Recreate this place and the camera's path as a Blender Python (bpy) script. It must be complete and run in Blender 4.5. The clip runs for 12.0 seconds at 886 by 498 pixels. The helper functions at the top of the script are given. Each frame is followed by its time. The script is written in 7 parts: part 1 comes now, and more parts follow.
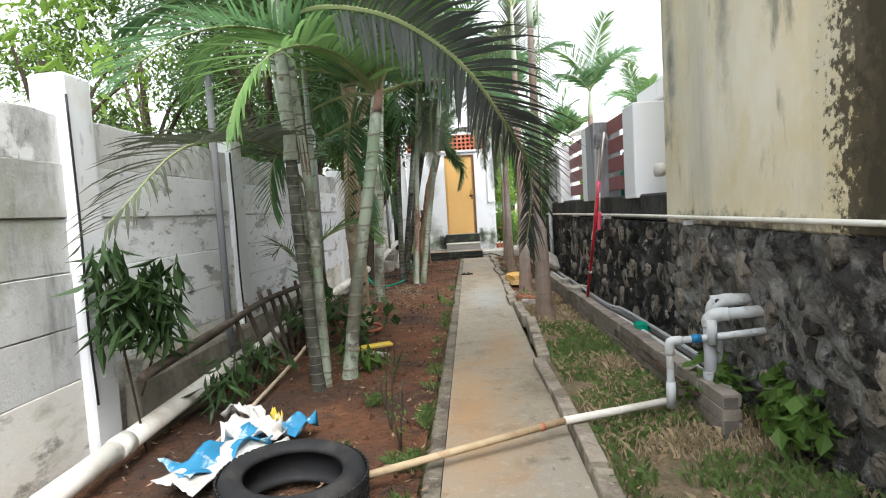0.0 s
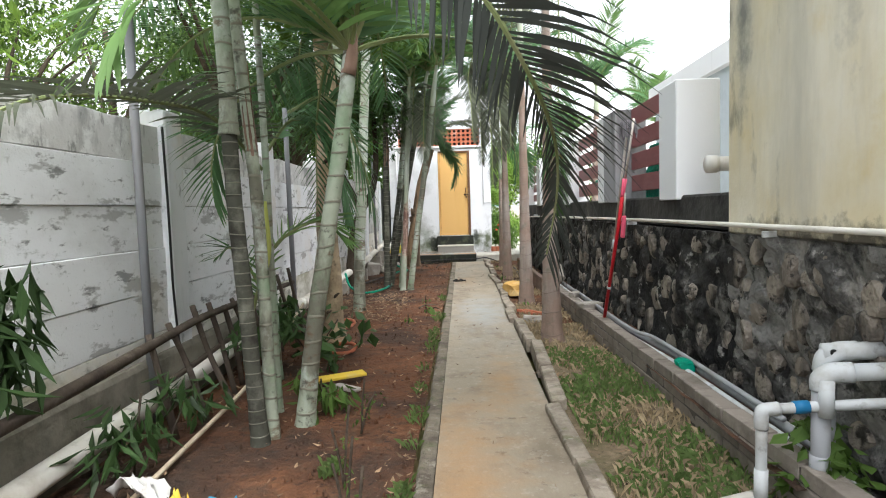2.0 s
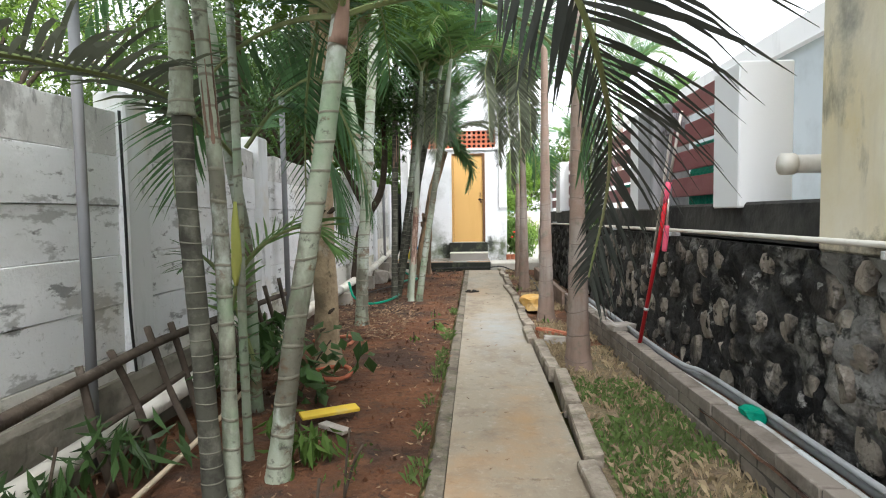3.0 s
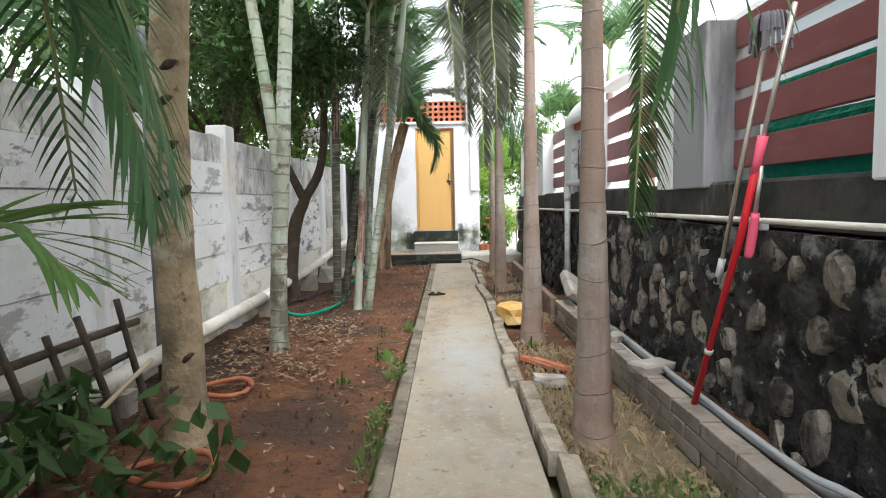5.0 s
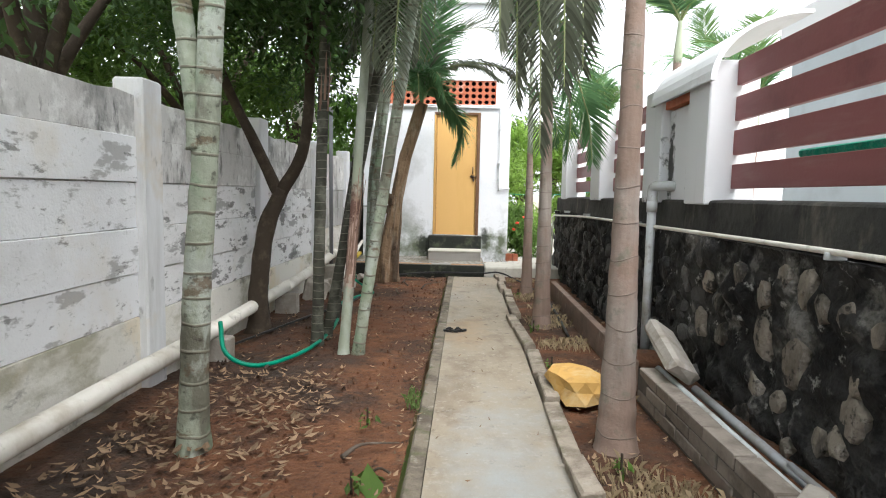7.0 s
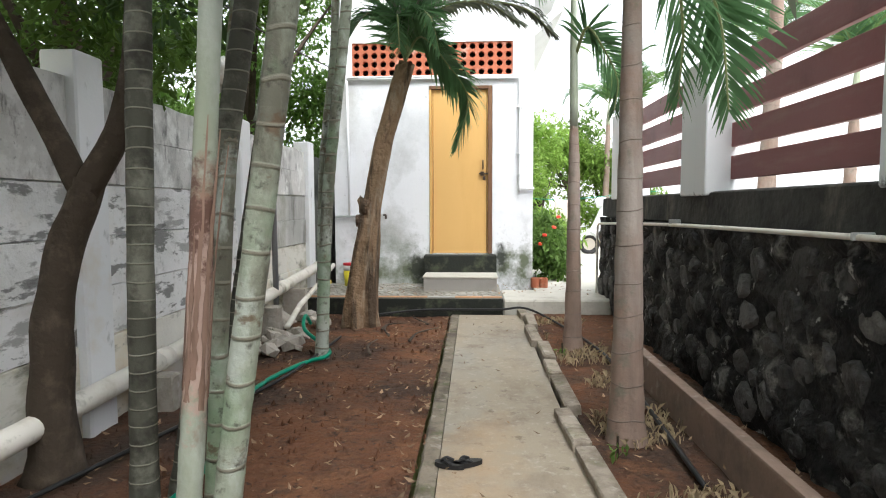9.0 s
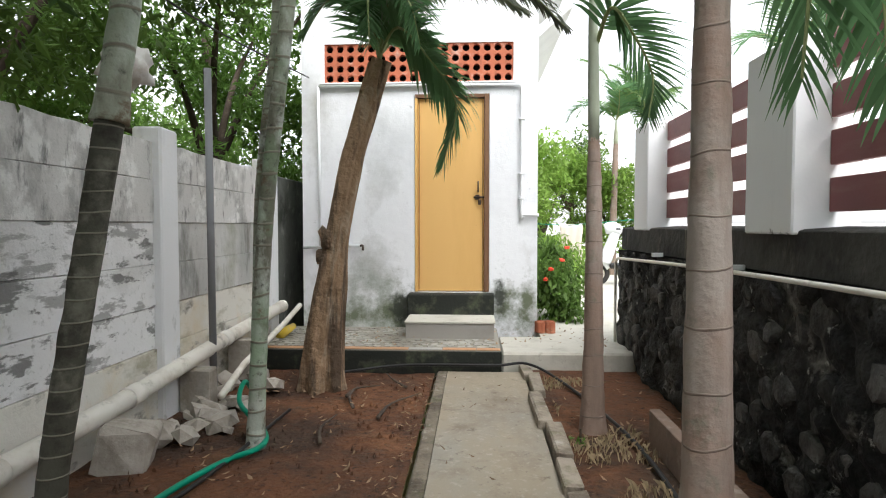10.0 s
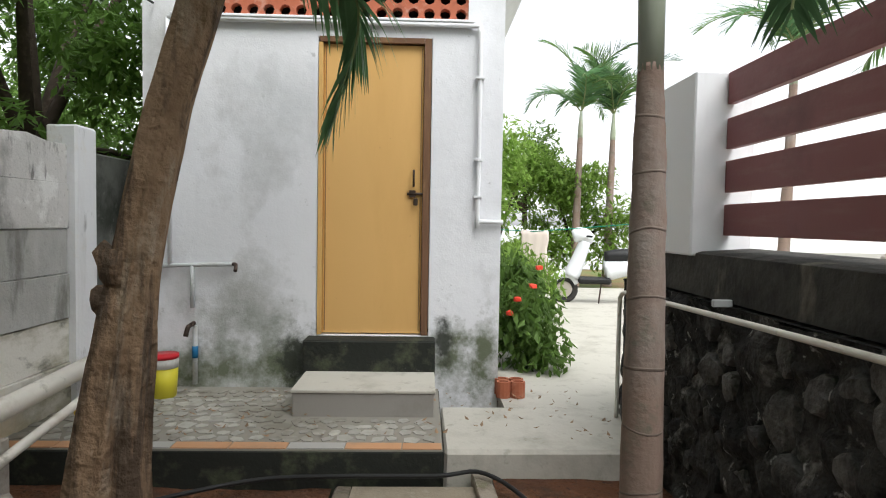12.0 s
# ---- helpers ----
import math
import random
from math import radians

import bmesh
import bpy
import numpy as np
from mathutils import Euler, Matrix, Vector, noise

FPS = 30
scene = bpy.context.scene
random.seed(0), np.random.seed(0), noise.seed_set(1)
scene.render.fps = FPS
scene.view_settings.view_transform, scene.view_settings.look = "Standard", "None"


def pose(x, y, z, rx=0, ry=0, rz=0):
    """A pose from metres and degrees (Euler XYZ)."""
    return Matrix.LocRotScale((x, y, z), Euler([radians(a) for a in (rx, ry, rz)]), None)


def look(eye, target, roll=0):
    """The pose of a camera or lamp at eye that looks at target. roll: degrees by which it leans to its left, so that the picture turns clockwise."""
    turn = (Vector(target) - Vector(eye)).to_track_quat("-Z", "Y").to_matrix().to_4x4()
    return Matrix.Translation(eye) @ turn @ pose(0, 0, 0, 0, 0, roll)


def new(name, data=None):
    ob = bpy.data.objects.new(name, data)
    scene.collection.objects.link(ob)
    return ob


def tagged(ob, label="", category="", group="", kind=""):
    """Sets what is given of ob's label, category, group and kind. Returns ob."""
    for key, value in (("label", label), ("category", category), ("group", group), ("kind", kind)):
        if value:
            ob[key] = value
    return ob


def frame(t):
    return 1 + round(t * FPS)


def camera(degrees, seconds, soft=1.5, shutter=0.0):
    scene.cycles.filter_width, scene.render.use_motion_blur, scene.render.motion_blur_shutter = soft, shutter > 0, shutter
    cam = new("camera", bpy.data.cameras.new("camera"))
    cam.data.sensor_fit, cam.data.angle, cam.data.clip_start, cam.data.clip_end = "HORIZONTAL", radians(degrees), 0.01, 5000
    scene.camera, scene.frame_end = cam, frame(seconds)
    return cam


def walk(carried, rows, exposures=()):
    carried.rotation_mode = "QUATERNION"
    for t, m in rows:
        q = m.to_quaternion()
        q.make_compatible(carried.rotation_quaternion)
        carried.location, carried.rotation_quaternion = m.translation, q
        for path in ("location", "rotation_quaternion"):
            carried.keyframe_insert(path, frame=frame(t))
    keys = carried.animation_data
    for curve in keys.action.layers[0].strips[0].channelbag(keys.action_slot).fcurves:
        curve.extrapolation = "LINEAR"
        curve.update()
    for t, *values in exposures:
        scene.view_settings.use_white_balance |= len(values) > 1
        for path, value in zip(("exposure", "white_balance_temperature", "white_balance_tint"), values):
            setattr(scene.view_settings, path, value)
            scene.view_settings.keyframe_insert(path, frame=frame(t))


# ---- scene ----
cam = camera(74.0, 12.0, soft=1.1)
PATH = [
    (0, (0.265, -0.352, 1.181), (0.17, 1.641, 1.05), -3.3),
    (0.5, (0.306, -0.043, 1.149), (0.209, 1.95, 1.007), -3.4),
    (1, (0.324, 0.218, 1.188), (0.249, 2.21, 1.035), -2.4),
    (1.5, (0.262, 0.505, 1.162), (0.21, 2.5, 1.021), -1.8),
    (2, (0.232, 0.676, 1.17), (0.166, 2.67, 1.037), -1.7),
    (2.5, (0.266, 1.001, 1.151), (0.166, 2.996, 1.038), -1.4),
    (3, (0.229, 1.339, 1.172), (0.118, 3.333, 1.057), -0.8),
    (3.2, (0.209, 1.478, 1.16), (0.113, 3.472, 1.041), -1.0),
    (5, (0.338, 3.111, 1.155), (0.315, 5.104, 0.988), -1.1),
    (5.5, (0.353, 3.503, 1.174), (0.336, 5.498, 1.033), -0.1),
    (6, (0.297, 4.01, 1.191), (0.26, 6.004, 1.051), 0.0),
    (6.5, (0.269, 4.515, 1.213), (0.194, 6.507, 1.052), 1.1),
    (6.7, (0.255, 4.718, 1.219), (0.184, 6.708, 1.036), 1.2),
    (8.3, (0.197, 6.665, 1.162), (0.098, 8.654, 0.975), 0.8),
    (8.5, (0.2, 6.977, 1.144), (0.102, 8.967, 0.967), 0.4),
    (9, (0.236, 7.701, 1.132), (0.131, 9.693, 0.985), -0.2),
    (9.5, (0.242, 8.271, 1.145), (0.136, 10.266, 1.048), -0.3),
    (10, (0.312, 8.845, 1.229), (0.204, 10.84, 1.149), -0.0),
    (10.5, (0.258, 9.368, 1.276), (0.177, 11.366, 1.21), 0.1),
    (11, (0.248, 9.908, 1.307), (0.236, 11.908, 1.256), 0.8),
    (11.5, (0.344, 10.377, 1.322), (0.371, 12.376, 1.264), 0.7),
    (12, (0.428, 10.856, 1.319), (0.49, 12.854, 1.233), 1.0),
]
walk(cam, [(t, look(eye, target, roll)) for t, eye, target, roll in PATH], exposures=[(0.0, 1.68, 6250, 10), (3.0, 1.86, 6250, 10), (5.0, 1.92, 6250, 10), (5.6, 1.9, 6250, 10), (6.5, 1.76, 6250, 10), (8.5, 1.84, 6250, 10), (10.5, 1.4, 6350, 10), (12.0, 1.06, 6350, 10)])

# ---- world and light ----
world = bpy.data.worlds.new("overcast_sky")
scene.world = world
world.use_nodes = True
wn = world.node_tree.nodes
wl = world.node_tree.links
sky = wn.new("ShaderNodeTexSky")
sky.sky_type = "NISHITA"
sky.sun_disc = False
sky.sun_elevation, sky.sun_rotation = radians(57), radians(154)
sky.dust_density, sky.air_density, sky.altitude = 1.5, 1.0, 0
pale = wn.new("ShaderNodeHueSaturation")
pale.inputs["Saturation"].default_value = 0.12
wl.new(sky.outputs["Color"], pale.inputs["Color"])
wl.new(pale.outputs["Color"], wn["Background"].inputs["Color"])
wn["Background"].inputs["Strength"].default_value = 0.15
sun = new("sun", bpy.data.lights.new("sun", "SUN"))
sun.data.energy, sun.data.angle, sun.data.color = 1.9, radians(50), (1.0, 0.98, 0.95)
sun.matrix_world = look((6, -12.3, 21), (0, 0, 0))


# ---- materials ----
def coat(name, base, rough=0.7, metal=0.0, layers=(), bump=(), spec=0.25, vary=0.0, trans=0.0, rings=None, patches=()):
    """A node material. layers: (colour, scale, low, high, strength, stretch) noise stains over the base; bump: (scale, strength, distance) rows."""
    m = bpy.data.materials.new(name)
    m.use_nodes = True
    n, l = m.node_tree.nodes, m.node_tree.links
    bs = n["Principled BSDF"]
    bs.inputs["Roughness"].default_value, bs.inputs["Metallic"].default_value = rough, metal
    bs.inputs["Specular IOR Level"].default_value = spec
    co = n.new("ShaderNodeNewGeometry").outputs["Position"]
    rgb = n.new("ShaderNodeRGB")
    rgb.outputs[0].default_value = (*base, 1)
    out = rgb.outputs[0]
    if vary:
        info, hsv, span = n.new("ShaderNodeObjectInfo"), n.new("ShaderNodeHueSaturation"), n.new("ShaderNodeMapRange")
        geo = n.new("ShaderNodeNewGeometry")
        add = n.new("ShaderNodeMath")
        add.operation = "ADD"
        l.new(info.outputs["Random"], add.inputs[0])
        l.new(geo.outputs["Random Per Island"], add.inputs[1])
        span.inputs["From Max"].default_value = 2.0
        span.inputs["To Min"].default_value, span.inputs["To Max"].default_value = 1 - vary, 1 + vary
        l.new(add.outputs[0], span.inputs["Value"])
        l.new(span.outputs[0], hsv.inputs["Value"])
        l.new(out, hsv.inputs["Color"])
        out = hsv.outputs[0]
    for k, (colour, scale, low, high, strength, stretch) in enumerate(layers):
        mp, tx, ramp, mix = n.new("ShaderNodeMapping"), n.new("ShaderNodeTexNoise"), n.new("ShaderNodeMapRange"), n.new("ShaderNodeMix")
        mp.inputs["Scale"].default_value = stretch
        mp.inputs["Location"].default_value = (3.1 * k, 1.7 * k, 5.3 * k)
        l.new(co, mp.inputs["Vector"])
        l.new(mp.outputs[0], tx.inputs["Vector"])
        tx.inputs["Scale"].default_value, tx.inputs["Detail"].default_value, tx.inputs["Roughness"].default_value = scale, 8, 0.65
        ramp.inputs["From Min"].default_value, ramp.inputs["From Max"].default_value = low, high
        ramp.inputs["To Max"].default_value = strength
        l.new(tx.outputs["Fac"], ramp.inputs["Value"])
        mix.data_type = "RGBA"
        l.new(ramp.outputs[0], mix.inputs["Factor"])
        l.new(out, mix.inputs["A"])
        mix.inputs["B"].default_value = (*colour, 1)
        out = mix.outputs["Result"]
    for colour, centre, size, scale, soft in patches:
        # a stain of its own shape: distance from its centre, frayed by noise
        sub, div, ln = n.new("ShaderNodeVectorMath"), n.new("ShaderNodeVectorMath"), n.new("ShaderNodeVectorMath")
        sub.operation, div.operation, ln.operation = "SUBTRACT", "DIVIDE", "LENGTH"
        l.new(co, sub.inputs[0])
        sub.inputs[1].default_value, div.inputs[1].default_value = centre, size
        l.new(sub.outputs[0], div.inputs[0])
        l.new(div.outputs[0], ln.inputs[0])
        tx, mad, ramp, mix = n.new("ShaderNodeTexNoise"), n.new("ShaderNodeMath"), n.new("ShaderNodeMapRange"), n.new("ShaderNodeMix")
        tx.inputs["Scale"].default_value, tx.inputs["Detail"].default_value, tx.inputs["Roughness"].default_value = scale, 8, 0.7
        l.new(co, tx.inputs["Vector"])
        mad.operation = "MULTIPLY_ADD"
        l.new(tx.outputs["Fac"], mad.inputs[0])
        mad.inputs[1].default_value = 2.6
        l.new(ln.outputs["Value"], mad.inputs[2])
        ramp.inputs["From Min"].default_value, ramp.inputs["From Max"].default_value = 2.3, 2.3 - soft
        ramp.inputs["To Max"].default_value = 0.92
        l.new(mad.outputs[0], ramp.inputs["Value"])
        mix.data_type = "RGBA"
        l.new(ramp.outputs[0], mix.inputs["Factor"])
        l.new(out, mix.inputs["A"])
        mix.inputs["B"].default_value = (*colour, 1)
        out = mix.outputs["Result"]
    ringh = None
    if rings:
        # leaf scars round a trunk
        gap, colour, width = rings
        sep, tx, ma, md, ramp, mix = n.new("ShaderNodeSeparateXYZ"), n.new("ShaderNodeTexNoise"), n.new("ShaderNodeMath"), n.new("ShaderNodeMath"), n.new("ShaderNodeMapRange"), n.new("ShaderNodeMix")
        l.new(co, sep.inputs[0])
        tx.inputs["Scale"].default_value = 2.5
        l.new(co, tx.inputs["Vector"])
        ma.operation, md.operation = "MULTIPLY_ADD", "PINGPONG"
        l.new(tx.outputs["Fac"], ma.inputs[0])
        ma.inputs[1].default_value = gap * 0.9
        l.new(sep.outputs["Z"], ma.inputs[2])
        l.new(ma.outputs[0], md.inputs[0])
        md.inputs[1].default_value = gap / 2
        ramp.inputs["From Min"].default_value, ramp.inputs["From Max"].default_value = width, width * 0.35
        l.new(md.outputs[0], ramp.inputs["Value"])
        mix.data_type = "RGBA"
        l.new(ramp.outputs[0], mix.inputs["Factor"])
        l.new(out, mix.inputs["A"])
        mix.inputs["B"].default_value = (*colour, 1)
        out = mix.outputs["Result"]
        ringh = ramp.outputs[0]
    l.new(out, bs.inputs["Base Color"])
    last = None
    if ringh:
        bp = n.new("ShaderNodeBump")
        bp.inputs["Strength"].default_value, bp.inputs["Distance"].default_value = 0.6, 0.006
        l.new(ringh, bp.inputs["Height"])
        last = bp.outputs["Normal"]
    for scale, strength, dist in bump:
        tx, bp = n.new("ShaderNodeTexNoise"), n.new("ShaderNodeBump")
        l.new(co, tx.inputs["Vector"])
        tx.inputs["Scale"].default_value, tx.inputs["Detail"].default_value = scale, 6
        bp.inputs["Strength"].default_value, bp.inputs["Distance"].default_value = strength, dist
        l.new(tx.outputs["Fac"], bp.inputs["Height"])
        if last:
            l.new(last, bp.inputs["Normal"])
        last = bp.outputs["Normal"]
    if last:
        l.new(last, bs.inputs["Normal"])
    if trans:
        tr, ms = n.new("ShaderNodeBsdfTranslucent"), n.new("ShaderNodeMixShader")
        l.new(out, tr.inputs["Color"])
        ms.inputs[0].default_value = trans
        l.new(bs.outputs[0], ms.inputs[1])
        l.new(tr.outputs[0], ms.inputs[2])
        l.new(ms.outputs[0], n["Material Output"].inputs["Surface"])
    return m


ONE = (1, 1, 1)
FLAT = (1, 1, 0.35)
DRIP = (1, 1, 0.18)
# Dark humus patches; (-1.5, 7.4) also carries the wall's shade in its colour.
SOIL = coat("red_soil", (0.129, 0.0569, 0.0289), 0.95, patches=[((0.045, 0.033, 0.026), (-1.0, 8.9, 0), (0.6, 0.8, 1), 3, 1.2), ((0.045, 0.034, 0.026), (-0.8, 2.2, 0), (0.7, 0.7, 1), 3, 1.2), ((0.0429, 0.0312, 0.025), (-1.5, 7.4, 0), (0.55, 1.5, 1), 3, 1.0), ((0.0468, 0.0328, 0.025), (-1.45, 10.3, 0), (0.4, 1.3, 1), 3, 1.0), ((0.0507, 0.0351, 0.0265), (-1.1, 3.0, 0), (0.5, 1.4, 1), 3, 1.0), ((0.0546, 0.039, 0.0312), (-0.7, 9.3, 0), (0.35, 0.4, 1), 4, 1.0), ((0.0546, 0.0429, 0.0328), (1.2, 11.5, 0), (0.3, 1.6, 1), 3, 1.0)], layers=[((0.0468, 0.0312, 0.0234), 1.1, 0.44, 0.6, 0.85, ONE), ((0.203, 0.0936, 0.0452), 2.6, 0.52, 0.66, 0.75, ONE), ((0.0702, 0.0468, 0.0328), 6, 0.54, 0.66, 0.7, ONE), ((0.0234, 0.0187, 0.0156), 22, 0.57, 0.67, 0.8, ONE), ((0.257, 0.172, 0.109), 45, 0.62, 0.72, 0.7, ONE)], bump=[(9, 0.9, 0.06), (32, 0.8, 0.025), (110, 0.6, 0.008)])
GRASSY = coat("turf_soil", (0.17, 0.125, 0.08), 0.95, layers=[((0.09, 0.09, 0.04), 5, 0.42, 0.62, 0.7, ONE), ((0.28, 0.21, 0.14), 22, 0.5, 0.7, 0.7, ONE), ((0.05, 0.04, 0.03), 40, 0.55, 0.7, 0.7, ONE)], bump=[(40, 0.8, 0.02)])
FARGROUND = coat("garden_ground", (0.2, 0.13, 0.07), 0.95, layers=[((0.10, 0.16, 0.04), 0.6, 0.4, 0.6, 0.9, ONE)], bump=[(20, 0.5, 0.02)])
PATHC = coat("path_concrete", (0.297, 0.252, 0.189), 0.8, layers=[((0.171, 0.135, 0.0945), 1.3, 0.5, 0.66, 0.7, (1.6, 0.7, 1)), ((0.27, 0.266, 0.239), 0.8, 0.5, 0.64, 0.6, (1, 0.5, 1)), ((0.18, 0.144, 0.108), 3.5, 0.52, 0.7, 0.75, ONE), ((0.432, 0.396, 0.342), 26, 0.55, 0.72, 0.55, ONE), ((0.117, 0.0945, 0.072), 11, 0.6, 0.7, 0.75, ONE)], bump=[(60, 0.45, 0.008), (5, 0.3, 0.02)], patches=[((0.378, 0.225, 0.108), (0.2, 3.0, 0), (0.35, 1.7, 1), 3, 1.3), ((0.36, 0.234, 0.126), (0.5, 4.6, 0), (0.2, 0.8, 1), 4, 1.2), ((0.306, 0.324, 0.324), (0.45, 7.4, 0), (0.4, 1.3, 1), 3, 1.3), ((0.342, 0.234, 0.135), (0.25, 10.2, 0), (0.25, 0.7, 1), 4, 1.4)])
KERB = coat("kerb_concrete", (0.32, 0.275, 0.22), 0.9, layers=[((0.13, 0.105, 0.08), 4, 0.45, 0.62, 0.85, ONE), ((0.12, 0.13, 0.06), 9, 0.52, 0.68, 0.6, ONE), ((0.45, 0.42, 0.37), 14, 0.58, 0.7, 0.6, ONE)], bump=[(30, 0.7, 0.02)], vary=0.25)
EDGE = coat("dirty_edging", (0.2, 0.17, 0.13), 0.95, layers=[((0.08, 0.065, 0.05), 3, 0.45, 0.6, 0.85, ONE), ((0.09, 0.1, 0.045), 7, 0.53, 0.66, 0.7, ONE), ((0.34, 0.31, 0.26), 12, 0.57, 0.68, 0.7, ONE)], bump=[(25, 0.9, 0.025)])
WALLW = coat("old_white_wall", (0.85, 0.86, 0.87), 0.88, layers=[((0.66, 0.66, 0.65), 1.3, 0.48, 0.62, 0.5, (1, 0.8, 1.7)), ((0.36, 0.36, 0.35), 3.2, 0.575, 0.62, 0.75, (1, 0.75, 2.0)), ((0.15, 0.15, 0.145), 6.5, 0.60, 0.645, 0.75, (1, 0.6, 1.6)), ((0.70, 0.6, 0.44), 0.8, 0.55, 0.7, 0.4, ONE), ((0.4, 0.4, 0.38), 22, 0.60, 0.70, 0.6, ONE), ((0.22, 0.22, 0.2), 60, 0.64, 0.71, 0.6, ONE)], bump=[(9, 0.4, 0.02), (70, 0.4, 0.008)])
WALLOLD = coat("grimy_old_wall", (0.83, 0.83, 0.83), 0.88, layers=[((0.58, 0.58, 0.56), 1.3, 0.48, 0.62, 0.55, (1, 0.8, 1.7)), ((0.32, 0.32, 0.31), 2.6, 0.56, 0.6, 0.8, (1, 0.75, 2.4)), ((0.13, 0.13, 0.125), 5, 0.57, 0.61, 0.8, (1, 0.6, 1.8)), ((0.6, 0.52, 0.38), 0.8, 0.53, 0.68, 0.5, ONE), ((0.35, 0.35, 0.33), 18, 0.57, 0.69, 0.6, ONE)], bump=[(9, 0.45, 0.02), (70, 0.4, 0.008)])
WALLGRIME = coat("rain_streaked_wall", (0.6, 0.6, 0.58), 0.9, layers=[((0.36, 0.36, 0.34), 1.2, 0.45, 0.62, 0.75, (1, 1, 0.5)), ((0.16, 0.16, 0.14), 3.0, 0.54, 0.66, 0.75, (1, 1.2, 0.35)), ((0.28, 0.29, 0.2), 1.5, 0.55, 0.68, 0.6, ONE), ((0.3, 0.3, 0.28), 20, 0.58, 0.7, 0.6, ONE)], bump=[(9, 0.45, 0.02), (70, 0.4, 0.008)])
WALLTOP = coat("weathered_wall_panel", (0.64, 0.63, 0.61), 0.9, layers=[((0.26, 0.26, 0.25), 2.8, 0.48, 0.62, 0.8, (1, 1.2, 0.6)), ((0.82, 0.82, 0.8), 4.5, 0.52, 0.6, 0.8, ONE), ((0.1, 0.1, 0.095), 9, 0.57, 0.68, 0.75, (1, 1.5, 0.5)), ((0.2, 0.2, 0.19), 40, 0.6, 0.7, 0.6, ONE)], bump=[(9, 0.4, 0.02), (70, 0.4, 0.008)])
WALLFOOT = coat("mossy_wall_panel", (0.74, 0.72, 0.66), 0.9, layers=[((0.36, 0.34, 0.24), 2.0, 0.5, 0.62, 0.8, (1, 0.7, 1.5)), ((0.68, 0.56, 0.36), 1.4, 0.52, 0.68, 0.6, ONE), ((0.15, 0.145, 0.12), 5, 0.56, 0.66, 0.75, (1, 0.7, 1.5))], bump=[(9, 0.4, 0.02), (70, 0.35, 0.006)])
POSTW = coat("white_concrete_post", (0.78, 0.79, 0.8), 0.88, layers=[((0.42, 0.42, 0.4), 2.2, 0.5, 0.68, 0.6, DRIP), ((0.62, 0.52, 0.37), 1.5, 0.56, 0.7, 0.5, ONE), ((0.2, 0.2, 0.19), 6, 0.6, 0.68, 0.6, (1, 1, 0.5))], bump=[(40, 0.35, 0.006)])
MOSS, SOOT = (0.10, 0.12, 0.06), (0.04, 0.045, 0.035)
PLASTER = coat("house_plaster", (0.8, 0.81, 0.83), 0.85, layers=[((0.6, 0.61, 0.62), 0.9, 0.48, 0.68, 0.5, ONE), ((0.45, 0.45, 0.44), 2.2, 0.57, 0.72, 0.5, (1, 1, 0.7)), ((0.3, 0.3, 0.29), 12, 0.66, 0.72, 0.5, ONE)], bump=[(10, 0.3, 0.015), (80, 0.25, 0.004)], patches=[(MOSS, (-0.5, 14.9, 0.32), (0.4, 1, 0.36), 6, 0.9), (MOSS, (-1.25, 14.9, 0.25), (0.3, 1, 0.2), 8, 0.9), (MOSS, (-0.95, 14.9, 0.28), (0.45, 1, 0.26), 5, 1.1), ((0.2, 0.22, 0.17), (-0.8, 14.9, 0.62), (0.42, 1, 0.28), 5, 1.2), ((0.6, 0.62, 0.63), (-0.5, 14.9, 2.1), (0.5, 1, 0.4), 3, 1.4), ((0.5, 0.5, 0.48), (-1.3, 14.9, 2.4), (0.2, 1, 0.6), 4, 1.3), ((0.35, 0.36, 0.33), (-0.75, 14.9, 0.85), (0.28, 1, 0.3), 4, 1.3), (SOOT, (-0.42, 14.9, 0.36), (0.2, 1, 0.22), 9, 0.6), (MOSS, (0.62, 14.9, 0.4), (0.2, 1, 0.34), 7, 0.9), (MOSS, (0.84, 14.9, 0.4), (0.16, 1, 0.36), 7, 0.9), (SOOT, (0.56, 14.9, 0.5), (0.09, 1, 0.22), 9, 0.7), ((0.5, 0.51, 0.5), (-0.62, 14.9, 1.75), (0.22, 1, 0.3), 4, 1.4)])
WHITEP = coat("white_paint", (0.8, 0.81, 0.82), 0.7, layers=[((0.5, 0.5, 0.5), 3, 0.57, 0.75, 0.4, DRIP)], bump=[(60, 0.15, 0.004)])
STAINP = coat("stained_white_paint", (0.78, 0.79, 0.8), 0.7, layers=[((0.5, 0.5, 0.5), 3, 0.57, 0.75, 0.4, DRIP)], bump=[(60, 0.15, 0.004)], patches=[((0.025, 0.024, 0.022), (1.7, 9.4, 1.5), (1, 0.07, 0.33), 13, 0.4), ((0.06, 0.05, 0.03), (1.7, 9.0, 1.3), (1, 0.06, 0.25), 15, 0.5), ((0.03, 0.03, 0.028), (1.66, 11.6, 1.1), (1, 0.3, 0.09), 16, 0.35), ((0.03, 0.03, 0.028), (1.66, 9.7, 1.13), (1, 0.3, 0.1), 14, 0.35)])
GREYP = coat("grey_plaster", (0.32, 0.32, 0.33), 0.85, layers=[((0.08, 0.08, 0.08), 2.5, 0.48, 0.66, 0.8, DRIP), ((0.36, 0.36, 0.36), 6, 0.58, 0.7, 0.6, DRIP)], bump=[(40, 0.3, 0.006)])
